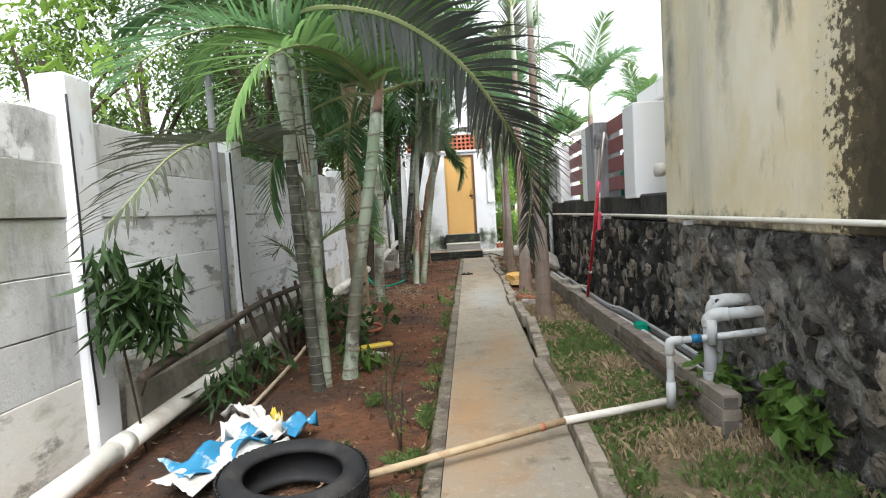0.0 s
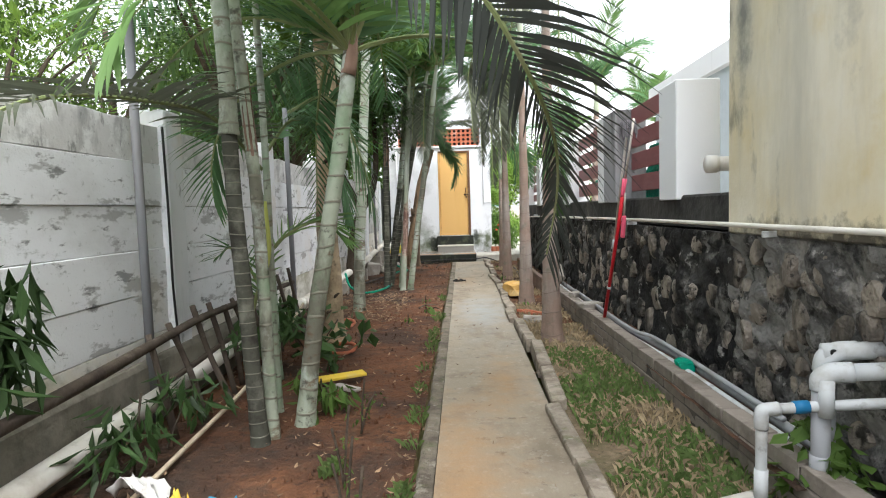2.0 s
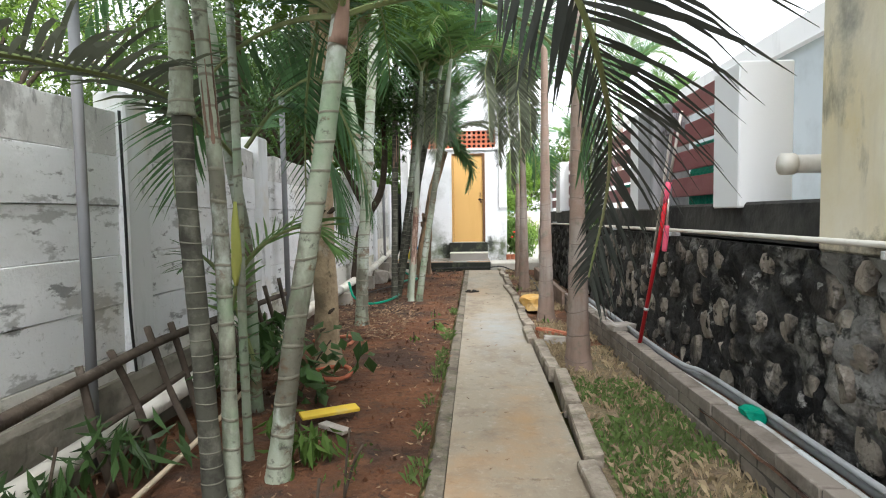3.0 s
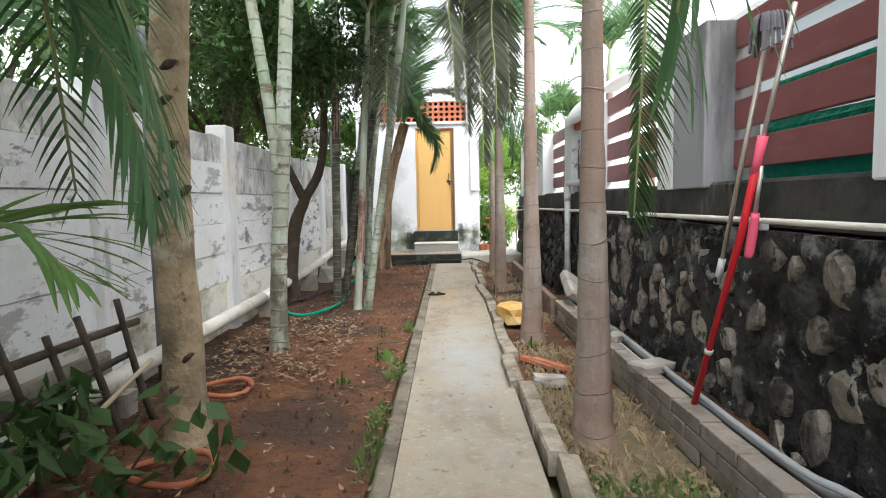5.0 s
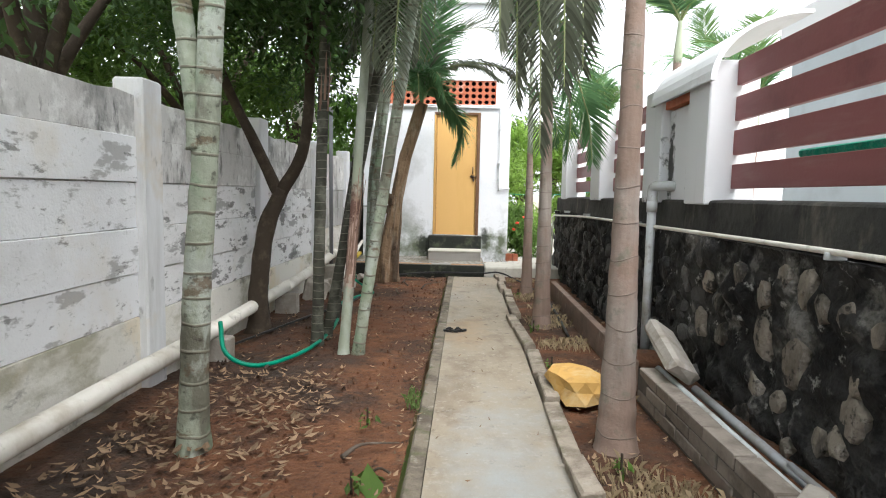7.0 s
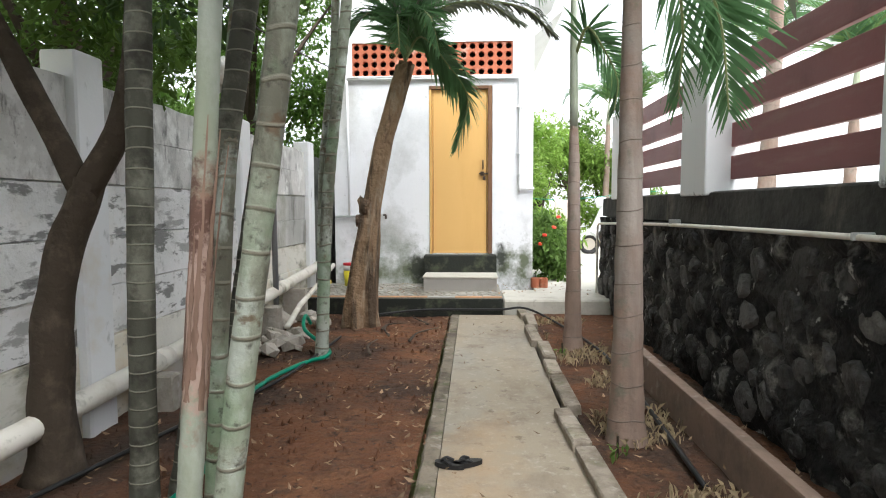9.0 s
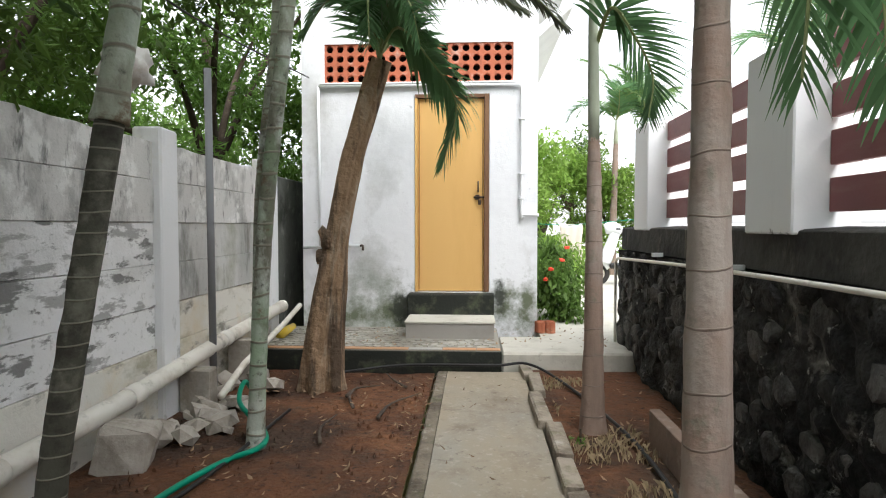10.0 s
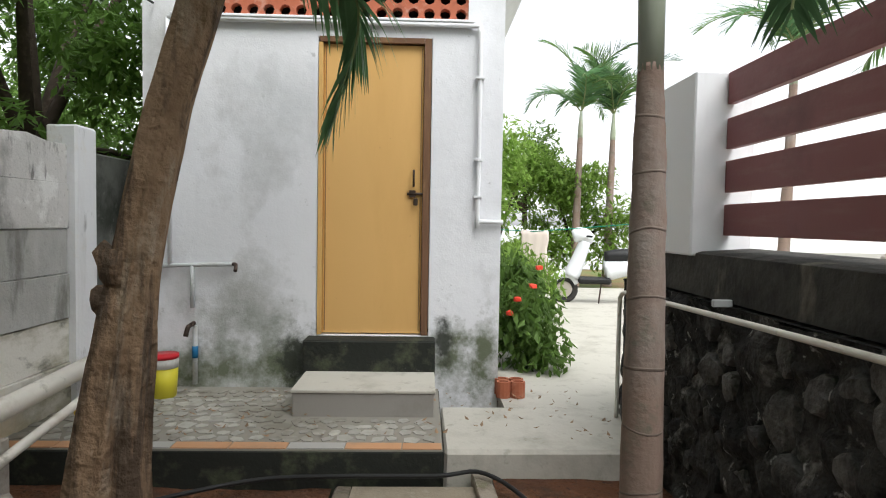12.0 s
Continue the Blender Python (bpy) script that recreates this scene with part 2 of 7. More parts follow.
YELLOWP = coat("cream_plaster", (0.66, 0.58, 0.38), 0.85, layers=[((0.74, 0.70, 0.58), 1.0, 0.42, 0.62, 0.85, ONE), ((0.46, 0.44, 0.36), 1.3, 0.52, 0.68, 0.75, DRIP), ((0.20, 0.19, 0.15), 4, 0.57, 0.67, 0.75, (1, 1, 0.35)), ((0.62, 0.47, 0.16), 1.5, 0.56, 0.7, 0.5, ONE)], bump=[(12, 0.35, 0.012), (80, 0.3, 0.004)], patches=[((0.3, 0.21, 0.08), (1.66, 1.62, 1.6), (1, 0.34, 3.0), 5, 1.0), ((0.028, 0.024, 0.018), (1.66, 1.5, 3.0), (1, 0.33, 7), 9, 0.3), ((0.05, 0.042, 0.025), (1.66, 1.62, 3.0), (1, 0.36, 7), 24, 0.2), ((0.2, 0.2, 0.18), (1.66, 3.72, 2.1), (1, 0.1, 0.5), 6, 1.0), ((0.3, 0.29, 0.24), (1.66, 2.9, 2.2), (1, 0.12, 0.5), 6, 1.2), ((0.33, 0.31, 0.25), (1.66, 2.45, 2.3), (1, 0.14, 0.4), 7, 1.1), ((0.06, 0.055, 0.045), (1.66, 3.0, 0.98), (1, 1.2, 0.12), 9, 0.7)])
BLACKM = coat("black_mould_plaster", (0.025, 0.024, 0.022), 0.9, layers=[((0.08, 0.075, 0.06), 4, 0.5, 0.7, 0.8, ONE), ((0.3, 0.27, 0.2), 9, 0.63, 0.72, 0.7, ONE)], bump=[(25, 0.5, 0.01)])
MORTAR = coat("rubble_mortar", (0.055, 0.053, 0.05), 0.95, layers=[((0.014, 0.014, 0.014), 1.3, 0.44, 0.58, 0.95, ONE), ((0.24, 0.23, 0.21), 3.4, 0.55, 0.63, 0.75, ONE), ((0.01, 0.01, 0.01), 8, 0.50, 0.62, 0.85, ONE), ((0.42, 0.41, 0.38), 11, 0.61, 0.67, 0.8, ONE)], bump=[(7, 1.0, 0.08), (24, 1.0, 0.03), (70, 0.7, 0.01)])
MORTARG = coat("grey_render", (0.21, 0.205, 0.19), 0.95, layers=[((0.05, 0.048, 0.045), 2.0, 0.46, 0.58, 0.9, ONE), ((0.40, 0.38, 0.35), 3.6, 0.55, 0.64, 0.75, ONE), ((0.016, 0.016, 0.016), 8, 0.54, 0.62, 0.9, ONE), ((0.45, 0.43, 0.4), 16, 0.61, 0.68, 0.7, ONE)], bump=[(7, 1.0, 0.08), (24, 1.0, 0.03), (70, 0.7, 0.01)], patches=[((0.014, 0.014, 0.013), (1.7, 0.9, 0.6), (1, 1.05, 1.5), 4, 0.5)])
STONE = coat("field_stone", (0.19, 0.165, 0.135), 0.85, layers=[((0.016, 0.016, 0.016), 2.4, 0.47, 0.58, 0.9, (1, 1, 0.5)), ((0.36, 0.33, 0.29), 7, 0.54, 0.64, 0.75, (1, 1, 0.5)), ((0.012, 0.012, 0.012), 14, 0.54, 0.62, 0.85, ONE)], bump=[(14, 1.0, 0.04), (50, 0.8, 0.015)], vary=0.7)
PARAPET = coat("black_stained_cement", (0.06, 0.058, 0.052), 0.92, layers=[((0.02, 0.02, 0.02), 1.8, 0.45, 0.62, 0.9, ONE), ((0.2, 0.18, 0.14), 3.5, 0.57, 0.7, 0.75, FLAT)], bump=[(14, 0.6, 0.03)])
BRICKG = coat("grey_block", (0.26, 0.225, 0.19), 0.93, layers=[((0.12, 0.1, 0.08), 5, 0.45, 0.68, 0.8, ONE), ((0.4, 0.36, 0.31), 13, 0.56, 0.7, 0.5, ONE)], bump=[(35, 0.5, 0.012)], vary=0.2)
JOINT = coat("joint_mortar", (0.13, 0.115, 0.1), 0.95, layers=[((0.05, 0.05, 0.045), 6, 0.45, 0.7, 0.8, ONE)], bump=[(40, 0.5, 0.01)])
MAROON = coat("maroon_board", (0.25, 0.09, 0.09), 0.45, layers=[((0.3, 0.15, 0.14), 3, 0.5, 0.7, 0.5, (6, 1, 6)), ((0.1, 0.035, 0.035), 2, 0.52, 0.7, 0.5, ONE)], bump=[(50, 0.2, 0.004)])
PVC = coat("grey_pvc", (0.52, 0.54, 0.54), 0.5, layers=[((0.3, 0.27, 0.22), 4, 0.48, 0.66, 0.7, ONE), ((0.16, 0.14, 0.11), 18, 0.58, 0.7, 0.6, ONE)], bump=[(40, 0.1, 0.003)])
PVCG = coat("dusty_grey_pvc", (0.33, 0.34, 0.35), 0.5, layers=[((0.2, 0.17, 0.13), 5, 0.5, 0.7, 0.7, ONE)])
PVCW = coat("dirty_white_pipe", (0.74, 0.71, 0.64), 0.55, layers=[((0.42, 0.36, 0.27), 3, 0.5, 0.7, 0.7, ONE), ((0.16, 0.14, 0.1), 8, 0.58, 0.72, 0.6, ONE)], bump=[(30, 0.15, 0.004)])
BLUE = coat("blue_joint", (0.02, 0.16, 0.33), 0.5)
DOORY = coat("ochre_door_paint", (0.70, 0.43, 0.155), 0.5, layers=[((0.58, 0.33, 0.1), 1.6, 0.5, 0.7, 0.5, DRIP), ((0.35, 0.18, 0.07), 16, 0.66, 0.75, 0.5, ONE)], bump=[(50, 0.12, 0.003)])
FRAMEB = coat("brown_frame", (0.17, 0.09, 0.05), 0.6, layers=[((0.4, 0.24, 0.1), 6, 0.5, 0.7, 0.5, DRIP)])
IRON = coat("dark_iron", (0.07, 0.05, 0.04), 0.5, 0.7)
JALI = coat("terracotta_jali", (0.42, 0.13, 0.07), 0.8, layers=[((0.62, 0.5, 0.42), 6, 0.55, 0.7, 0.6, ONE), ((0.16, 0.06, 0.04), 10, 0.55, 0.7, 0.6, ONE)])
VENTSHADE = coat("painted_vent_shade", (0.015, 0.012, 0.01), 0.9)
STEPC = coat("step_tile", (0.31, 0.29, 0.265), 0.7, layers=[((0.24, 0.22, 0.2), 6, 0.5, 0.7, 0.6, ONE)], bump=[(50, 0.2, 0.004)])
MOSSB = coat("black_plinth", (0.022, 0.024, 0.02), 0.8, layers=[((0.09, 0.1, 0.06), 6, 0.52, 0.7, 0.8, ONE), ((0.35, 0.34, 0.3), 9, 0.66, 0.73, 0.8, ONE)], bump=[(30, 0.5, 0.01)])
PLATC = coat("apron_concrete", (0.5, 0.48, 0.42), 0.85, layers=[((0.33, 0.31, 0.26), 3, 0.5, 0.7, 0.7, ONE), ((0.2, 0.19, 0.14), 9, 0.58, 0.72, 0.6, ONE)], bump=[(40, 0.3, 0.008)])
TRUNKG = coat("grey_green_trunk", (0.265, 0.29, 0.225), 0.7, layers=[((0.11, 0.10, 0.075), 1.8, 0.47, 0.56, 0.85, (1, 1, 0.5)), ((0.42, 0.455, 0.40), 2.6, 0.525, 0.59, 0.8, (1, 1, 0.6)), ((0.20, 0.30, 0.18), 1.6, 0.50, 0.62, 0.7, ONE), ((0.13, 0.085, 0.05), 4, 0.58, 0.63, 0.8, (1, 1, 1.6)), ((0.055, 0.05, 0.04), 16, 0.57, 0.66, 0.75, ONE)], bump=[(30, 0.6, 0.012)], vary=0.35, rings=(0.13, (0.2, 0.19, 0.145), 0.009))
TRUNKD = coat("dark_ringed_trunk", (0.065, 0.065, 0.05), 0.85, layers=[((0.17, 0.17, 0.135), 5, 0.5, 0.62, 0.75, ONE), ((0.025, 0.022, 0.018), 9, 0.5, 0.64, 0.75, ONE)], bump=[(30, 0.5, 0.01)], rings=(0.065, (0.19, 0.185, 0.145), 0.004))
TRUNKR = coat("ringed_brown_trunk", (0.265, 0.19, 0.15), 0.85, layers=[((0.32, 0.29, 0.26), 1.4, 0.48, 0.62, 0.75, ONE), ((0.15, 0.11, 0.085), 7, 0.48, 0.66, 0.65, (1, 1, 0.12)), ((0.14, 0.15, 0.11), 12, 0.56, 0.68, 0.6, ONE)], bump=[(45, 0.5, 0.01)], rings=(0.17, (0.185, 0.145, 0.12), 0.004))
TRUNKB = coat("rough_brown_bark", (0.27, 0.18, 0.11), 0.92, layers=[((0.07, 0.05, 0.035), 9, 0.5, 0.6, 0.9, (1, 1, 0.1)), ((0.40, 0.34, 0.26), 7, 0.54, 0.68, 0.7, (1, 1, 0.3))], bump=[(9, 1.0, 0.06), (40, 0.7, 0.015)])
TRUNKP = coat("pale_lichen_bark", (0.4, 0.31, 0.2), 0.9, layers=[((0.17, 0.13, 0.085), 3, 0.46, 0.62, 0.85, ONE), ((0.5, 0.46, 0.38), 5, 0.53, 0.66, 0.75, ONE), ((0.09, 0.075, 0.05), 14, 0.58, 0.68, 0.75, ONE)], bump=[(12, 0.9, 0.03), (50, 0.6, 0.01)])
BARKD = coat("dark_bark", (0.055, 0.042, 0.03), 0.95, layers=[((0.13, 0.1, 0.075), 7, 0.53, 0.7, 0.7, ONE)], bump=[(20, 0.8, 0.02)])
TRUNKS = coat("sheathed_trunk", (0.3, 0.33, 0.25), 0.75, layers=[((0.4, 0.43, 0.37), 2.6, 0.5, 0.6, 0.8, (1, 1, 0.6)), ((0.15, 0.12, 0.09), 4, 0.55, 0.66, 0.7, (1, 1, 0.4))], bump=[(14, 0.5, 0.02)], patches=[((0.27, 0.15, 0.11), (-0.6, 9.46, 0.9), (0.3, 0.3, 0.42), 7, 0.5), ((0.12, 0.065, 0.05), (-0.62, 9.44, 0.95), (0.2, 0.2, 0.3), 16, 0.4), ((0.42, 0.3, 0.25), (-0.6, 9.43, 0.75), (0.2, 0.2, 0.3), 20, 0.4)])
SHEATH = coat("brown_leaf_sheath", (0.22, 0.14, 0.105), 0.8, layers=[((0.36, 0.24, 0.18), 5, 0.48, 0.64, 0.8, (1, 1, 0.2)), ((0.07, 0.045, 0.03), 9, 0.55, 0.68, 0.8, (1, 1, 0.2))], bump=[(25, 0.5, 0.01)])
YSHEATH = coat("yellow_leaf_sheath", (0.42, 0.44, 0.12), 0.6, layers=[((0.3, 0.22, 0.08), 6, 0.52, 0.66, 0.7, (1, 1, 0.3))])
SHAFT = coat("green_crownshaft", (0.33, 0.37, 0.26), 0.55, layers=[((0.46, 0.49, 0.43), 3, 0.48, 0.64, 0.7, DRIP), ((0.17, 0.13, 0.08), 5, 0.56, 0.68, 0.7, DRIP)], bump=[(20, 0.15, 0.005)])
FROND = coat("palm_leaflet", (0.105, 0.205, 0.09), 0.38, vary=0.55, trans=0.48)
FRONDL = coat("light_palm_leaflet", (0.15, 0.26, 0.085), 0.42, vary=0.45, trans=0.48)
FRONDD = coat("dry_palm_leaflet", (0.15, 0.125, 0.085), 0.7, vary=0.4, trans=0.15)
FRONDW = coat("greying_palm_leaflet", (0.135, 0.15, 0.105), 0.5, vary=0.7, trans=0.25)
WITHER = coat("withered_palm_leaflet", (0.055, 0.062, 0.054), 0.55, vary=0.6, trans=0.12)
RACHIS = coat("palm_midrib", (0.20, 0.24, 0.10), 0.6, layers=[((0.3, 0.26, 0.17), 5, 0.5, 0.7, 0.6, ONE)])
LEAF = coat("tree_leaf", (0.11, 0.19, 0.042), 0.5, vary=0.55, trans=0.5)
LEAFY = coat("bright_leaf", (0.24, 0.38, 0.075), 0.5, vary=0.45, trans=0.55)
LEAFM = coat("fresh_leaf", (0.13, 0.235, 0.05), 0.5, vary=0.55, trans=0.5)
LEAFD = coat("dark_leaf", (0.05, 0.095, 0.03), 0.45, vary=0.5, trans=0.32)
GRASS = coat("grass_blade", (0.12, 0.18, 0.055), 0.7, vary=0.5, trans=0.3)
STRAW = coat("dry_grass_blade", (0.36, 0.28, 0.17), 0.8, vary=0.45)
LITTER = coat("dry_leaf_litter", (0.27, 0.18, 0.11), 0.85, vary=0.7)
WOODD = coat("grey_dead_wood", (0.095, 0.075, 0.058), 0.9, layers=[((0.04, 0.03, 0.025), 5, 0.45, 0.65, 0.8, ONE), ((0.2, 0.17, 0.14), 9, 0.56, 0.7, 0.6, ONE)], bump=[(30, 0.6, 0.01)])
RUBBER = coat("tyre_rubber", (0.022, 0.022, 0.023), 0.7, layers=[((0.09, 0.08, 0.07), 4, 0.5, 0.7, 0.6, ONE)], bump=[(60, 0.2, 0.004)])
RED = coat("red_painted_pole", (0.55, 0.02, 0.03), 0.35)
PINK = coat("pink_plastic", (0.8, 0.12, 0.2), 0.4)
STEEL = coat("dull_steel_tube", (0.55, 0.5, 0.45), 0.35, 0.6)
GREENH = coat("green_hose", (0.0, 0.22, 0.13), 0.4)
GREENC = coat("green_cloth", (0.0, 0.26, 0.16), 0.6, layers=[((0.0, 0.14, 0.09), 9, 0.5, 0.7, 0.7, ONE)], bump=[(20, 0.6, 0.03)])
TERRA = coat("terracotta", (0.4, 0.13, 0.07), 0.85, layers=[((0.55, 0.3, 0.2), 8, 0.5, 0.7, 0.6, ONE)], bump=[(40, 0.3, 0.006)])
YSTONE = coat("ochre_stone", (0.55, 0.33, 0.1), 0.9, layers=[((0.62, 0.5, 0.3), 5, 0.5, 0.7, 0.7, ONE), ((0.25, 0.14, 0.06), 9, 0.55, 0.7, 0.6, ONE)], bump=[(15, 0.5, 0.02)])
RUBBLE = coat("concrete_rubble", (0.36, 0.33, 0.29), 0.95, layers=[((0.2, 0.17, 0.13), 6, 0.48, 0.68, 0.7, ONE), ((0.5, 0.47, 0.43), 12, 0.54, 0.7, 0.6, ONE)], bump=[(25, 0.6, 0.015)], vary=0.3)
SACKW = coat("white_sack", (0.6, 0.59, 0.56), 0.6, layers=[((0.3, 0.25, 0.2), 6, 0.48, 0.68, 0.7, ONE)], bump=[(120, 0.3, 0.003)])
SACKB = coat("blue_sack_print", (0.03, 0.2, 0.36), 0.55, layers=[((0.5, 0.58, 0.62), 9, 0.55, 0.62, 0.75, ONE)])
YELLOWPL = coat("yellow_plank_paint", (0.7, 0.5, 0.06), 0.6, layers=[((0.45, 0.38, 0.26), 6, 0.52, 0.68, 0.7, ONE)])
BLACKPL = coat("black_plastic", (0.02, 0.02, 0.02), 0.5)
CLOTH = coat("pale_cloth", (0.6, 0.52, 0.46), 0.9, bump=[(60, 0.3, 0.006)])


# ---- mesh helpers ----
def part(name, bm, material, parent=None, label="", smooth=False):
    me = bpy.data.meshes.new(name)
    bm.to_mesh(me)
    bm.free()
    me.materials.append(material)
    if smooth:
        for p in me.polygons:
            p.use_smooth = True
    ob = new(name, me)
    ob.parent = parent
    if label:
        ob["label"] = label
    return ob


def raw(name, verts, faces, material, parent=None, label="", smooth=False):
    me = bpy.data.meshes.new(name)
    me.from_pydata(verts, [], faces)
    me.update()
    me.materials.append(material)
    if smooth:
        for p in me.polygons:
            p.use_smooth = True
    ob = new(name, me)
    ob.parent = parent
    if label:
        ob["label"] = label
    return ob


def thing(name, x, y, z, label, category, group="", rz=0, rx=0, ry=0):
    ob = new(name)
    ob.empty_display_size = 0.1
    ob.matrix_basis = pose(x, y, z, rx, ry, rz)
    return tagged(ob, label, category, group)


def share(name, source, parent, m):
    ob = new(name, source.data)
    ob.parent = parent
    ob.matrix_basis = m
    return ob


def box(bm, x0, y0, z0, x1, y1, z1, bevel=0.0, rough=0.0, cuts=0, m=None):
    made = bmesh.ops.create_cube(bm, size=1)["verts"]
    bmesh.ops.transform(bm, matrix=Matrix.Translation(((x0 + x1) / 2, (y0 + y1) / 2, (z0 + z1) / 2)) @ Matrix.Diagonal((x1 - x0, y1 - y0, z1 - z0, 1)), verts=made)
    if bevel:
        edges = list({e for v in made for e in v.link_edges})
        made = list({v for f in bmesh.ops.bevel(bm, geom=edges, offset=bevel, segments=1, affect="EDGES")["faces"] for v in f.verts})
    if rough:
        for v in made:
            v.co += Vector((random.uniform(-1, 1), random.uniform(-1, 1), random.uniform(-1, 1))) * rough
    if m is not None:
        bmesh.ops.transform(bm, matrix=m, verts=made)
    return bm


def cube(x0, y0, z0, x1, y1, z1, bevel=0.0, rough=0.0):
    return box(bmesh.new(), x0, y0, z0, x1, y1, z1, bevel, rough)


def smooth_line(points, steps=6):
    """Catmull-Rom through the points."""
    p = [Vector(q) for q in points]
    p = [2 * p[0] - p[1]] + p + [2 * p[-1] - p[-2]]
    out = []
    for i in range(1, len(p) - 2):
        for k in range(steps):
            t = k / steps
            a, b, c, d = p[i - 1], p[i], p[i + 1], p[i + 2]
            out.append(0.5 * (2 * b + (c - a) * t + (2 * a - 5 * b + 4 * c - d) * t * t + (3 * b - a - 3 * c + d) * t ** 3))
    out.append(p[-2])
    return out


def tube(points, radius, sides=10, caps=True, bm=None, wobble=0.0):
    """A round bar along points; radius: a number or a function of the share of the way."""
    bm = bm or bmesh.new()
    pts = [Vector(q) for q in points]
    rings = []
    ref = Vector((0.31, 0.95, 0.05)).normalized()
    for i, q in enumerate(pts):
        way = (pts[min(i + 1, len(pts) - 1)] - pts[max(i - 1, 0)]).normalized()
        if abs(way.dot(ref)) > 0.97:
            side = way.cross(Vector((0, 0, 1))).normalized()
        else:
            side = way.cross(ref).normalized()
        up = side.cross(way)
        r = radius(i / (len(pts) - 1)) if callable(radius) else radius
        ring = []
        for k in range(sides):
            a = 2 * math.pi * k / sides
            w = 1 + wobble * noise.noise(Vector((math.cos(a) * 1.3, math.sin(a) * 1.3, i * 0.21)) + q)
            ring.append(bm.verts.new(q + (side * math.cos(a) + up * math.sin(a)) * r * w))
        rings.append(ring)
    for a, b in zip(rings, rings[1:]):
        for k in range(sides):
            bm.faces.new((a[k], a[(k + 1) % sides], b[(k + 1) % sides], b[k]))
    if caps:
        bm.faces.new(rings[0][::-1])
        bm.faces.new(rings[-1])
    return bm


def setting(ob, label, category):
    return tagged(ob, label, category, kind="structure")


def blob(bm, x, y, z, sx, sy, sz, rough=0.25, level=2, seed=0):
    """A broken lump of stone."""
    made = bmesh.ops.create_icosphere(bm, subdivisions=level, radius=1)["verts"]
    off = Vector((seed * 3.7, seed * 1.3, seed * 2.1))
    for v in made:
        d = v.co.normalized()
        k = 1 + rough * noise.noise(d * 1.6 + off) + rough * 0.5 * noise.noise(d * 4 + off)
        c = Vector((max(-0.75, min(0.75, d.x)), max(-0.75, min(0.75, d.y)), max(-0.7, min(0.7, d.z)))) * 1.2
        v.co = Vector((x + c.x * sx * k, y + c.y * sy * k, z + c.z * sz * k))
    return bm


# ---- ground ----
def sheet(name, x0, x1, y0, y1, step, z, relief, material, edge=True):
    nx, ny = max(2, int((x1 - x0) / step)), max(2, int((y1 - y0) / step))
    vs, fs = [], []
    for j in range(ny + 1):
        for i in range(nx + 1):
            x, y = x0 + (x1 - x0) * i / nx, y0 + (y1 - y0) * j / ny
            h = relief * (noise.noise(Vector((x * 1.5, y * 1.5, 0))) + 0.5 * noise.noise(Vector((x * 6, y * 6, 3))))
            vs.append((x, y, z + h))
    for j in range(ny):
        for i in range(nx):
            a = j * (nx + 1) + i
            fs.append((a, a + 1, a + nx + 2, a + nx + 1))
    return raw(name, vs, fs, material, smooth=True)


setting(raw("ground", [(-150, -150, -0.12), (150, -150, -0.12), (150, 250, -0.12), (-150, 250, -0.12)], [(0, 1, 2, 3)], FARGROUND), "flat brown and green garden ground", "ground")
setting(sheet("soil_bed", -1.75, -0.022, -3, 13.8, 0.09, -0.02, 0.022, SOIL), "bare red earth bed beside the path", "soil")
setting(sheet("grass_verge", 0.80, 1.70, -3, 6.6, 0.09, -0.01, 0.02, GRASSY), "thin trodden turf beside the path", "ground")
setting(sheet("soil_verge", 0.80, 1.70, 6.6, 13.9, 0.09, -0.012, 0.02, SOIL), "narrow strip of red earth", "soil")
setting(part("path", cube(0.085, -3, -0.1, 0.72, 13.75, 0.0), PATHC), "worn concrete path with ochre stains", "path")
eb = bmesh.new()
ers = []
for k in range(220):
    y = -3 + 16.75 * k / 219
    wob = 0.012 * noise.noise(Vector((0, y * 4, 0))) + 0.006 * noise.noise(Vector((0, y * 15, 2)))
    top = 0.004 + 0.006 * noise.noise(Vector((3, y * 5, 0)))
    ers.append([eb.verts.new(c) for c in ((wob, y, -0.1), (wob, y, top - 0.012), (wob + 0.012, y, top), (0.081, y, top - 0.002), (0.081, y, -0.1))])
for r, s in zip(ers, ers[1:]):
    for q in range(4):
        eb.faces.new((r[q], s[q], s[q + 1], r[q + 1]))
setting(part("path_edging", eb, EDGE), "narrow concrete edging strip", "kerb")

# broken kerb of loose bars along the path
kerb = setting(new("kerb"), "line of cracked and leaning concrete kerb pieces", "kerb")
random.seed(5)
yk = -1.0
while yk < 13.6:
    ln = random.choice((0.35, 0.5, 0.62, 0.75))
    b = cube(-0.045, 0, -0.06, 0.045, ln - 0.015, 0.055, 0.008, 0.004)
    k = part("kerb_bar", b, KERB, kerb)
    k.matrix_basis = pose(0.765 + random.uniform(-0.03, 0.03), yk, random.uniform(-0.015, 0.012), random.uniform(-1, 1), random.uniform(-7, 7), random.uniform(-3.5, 3.5))
    yk += ln + random.choice((0, 0, 0.02, 0.06))

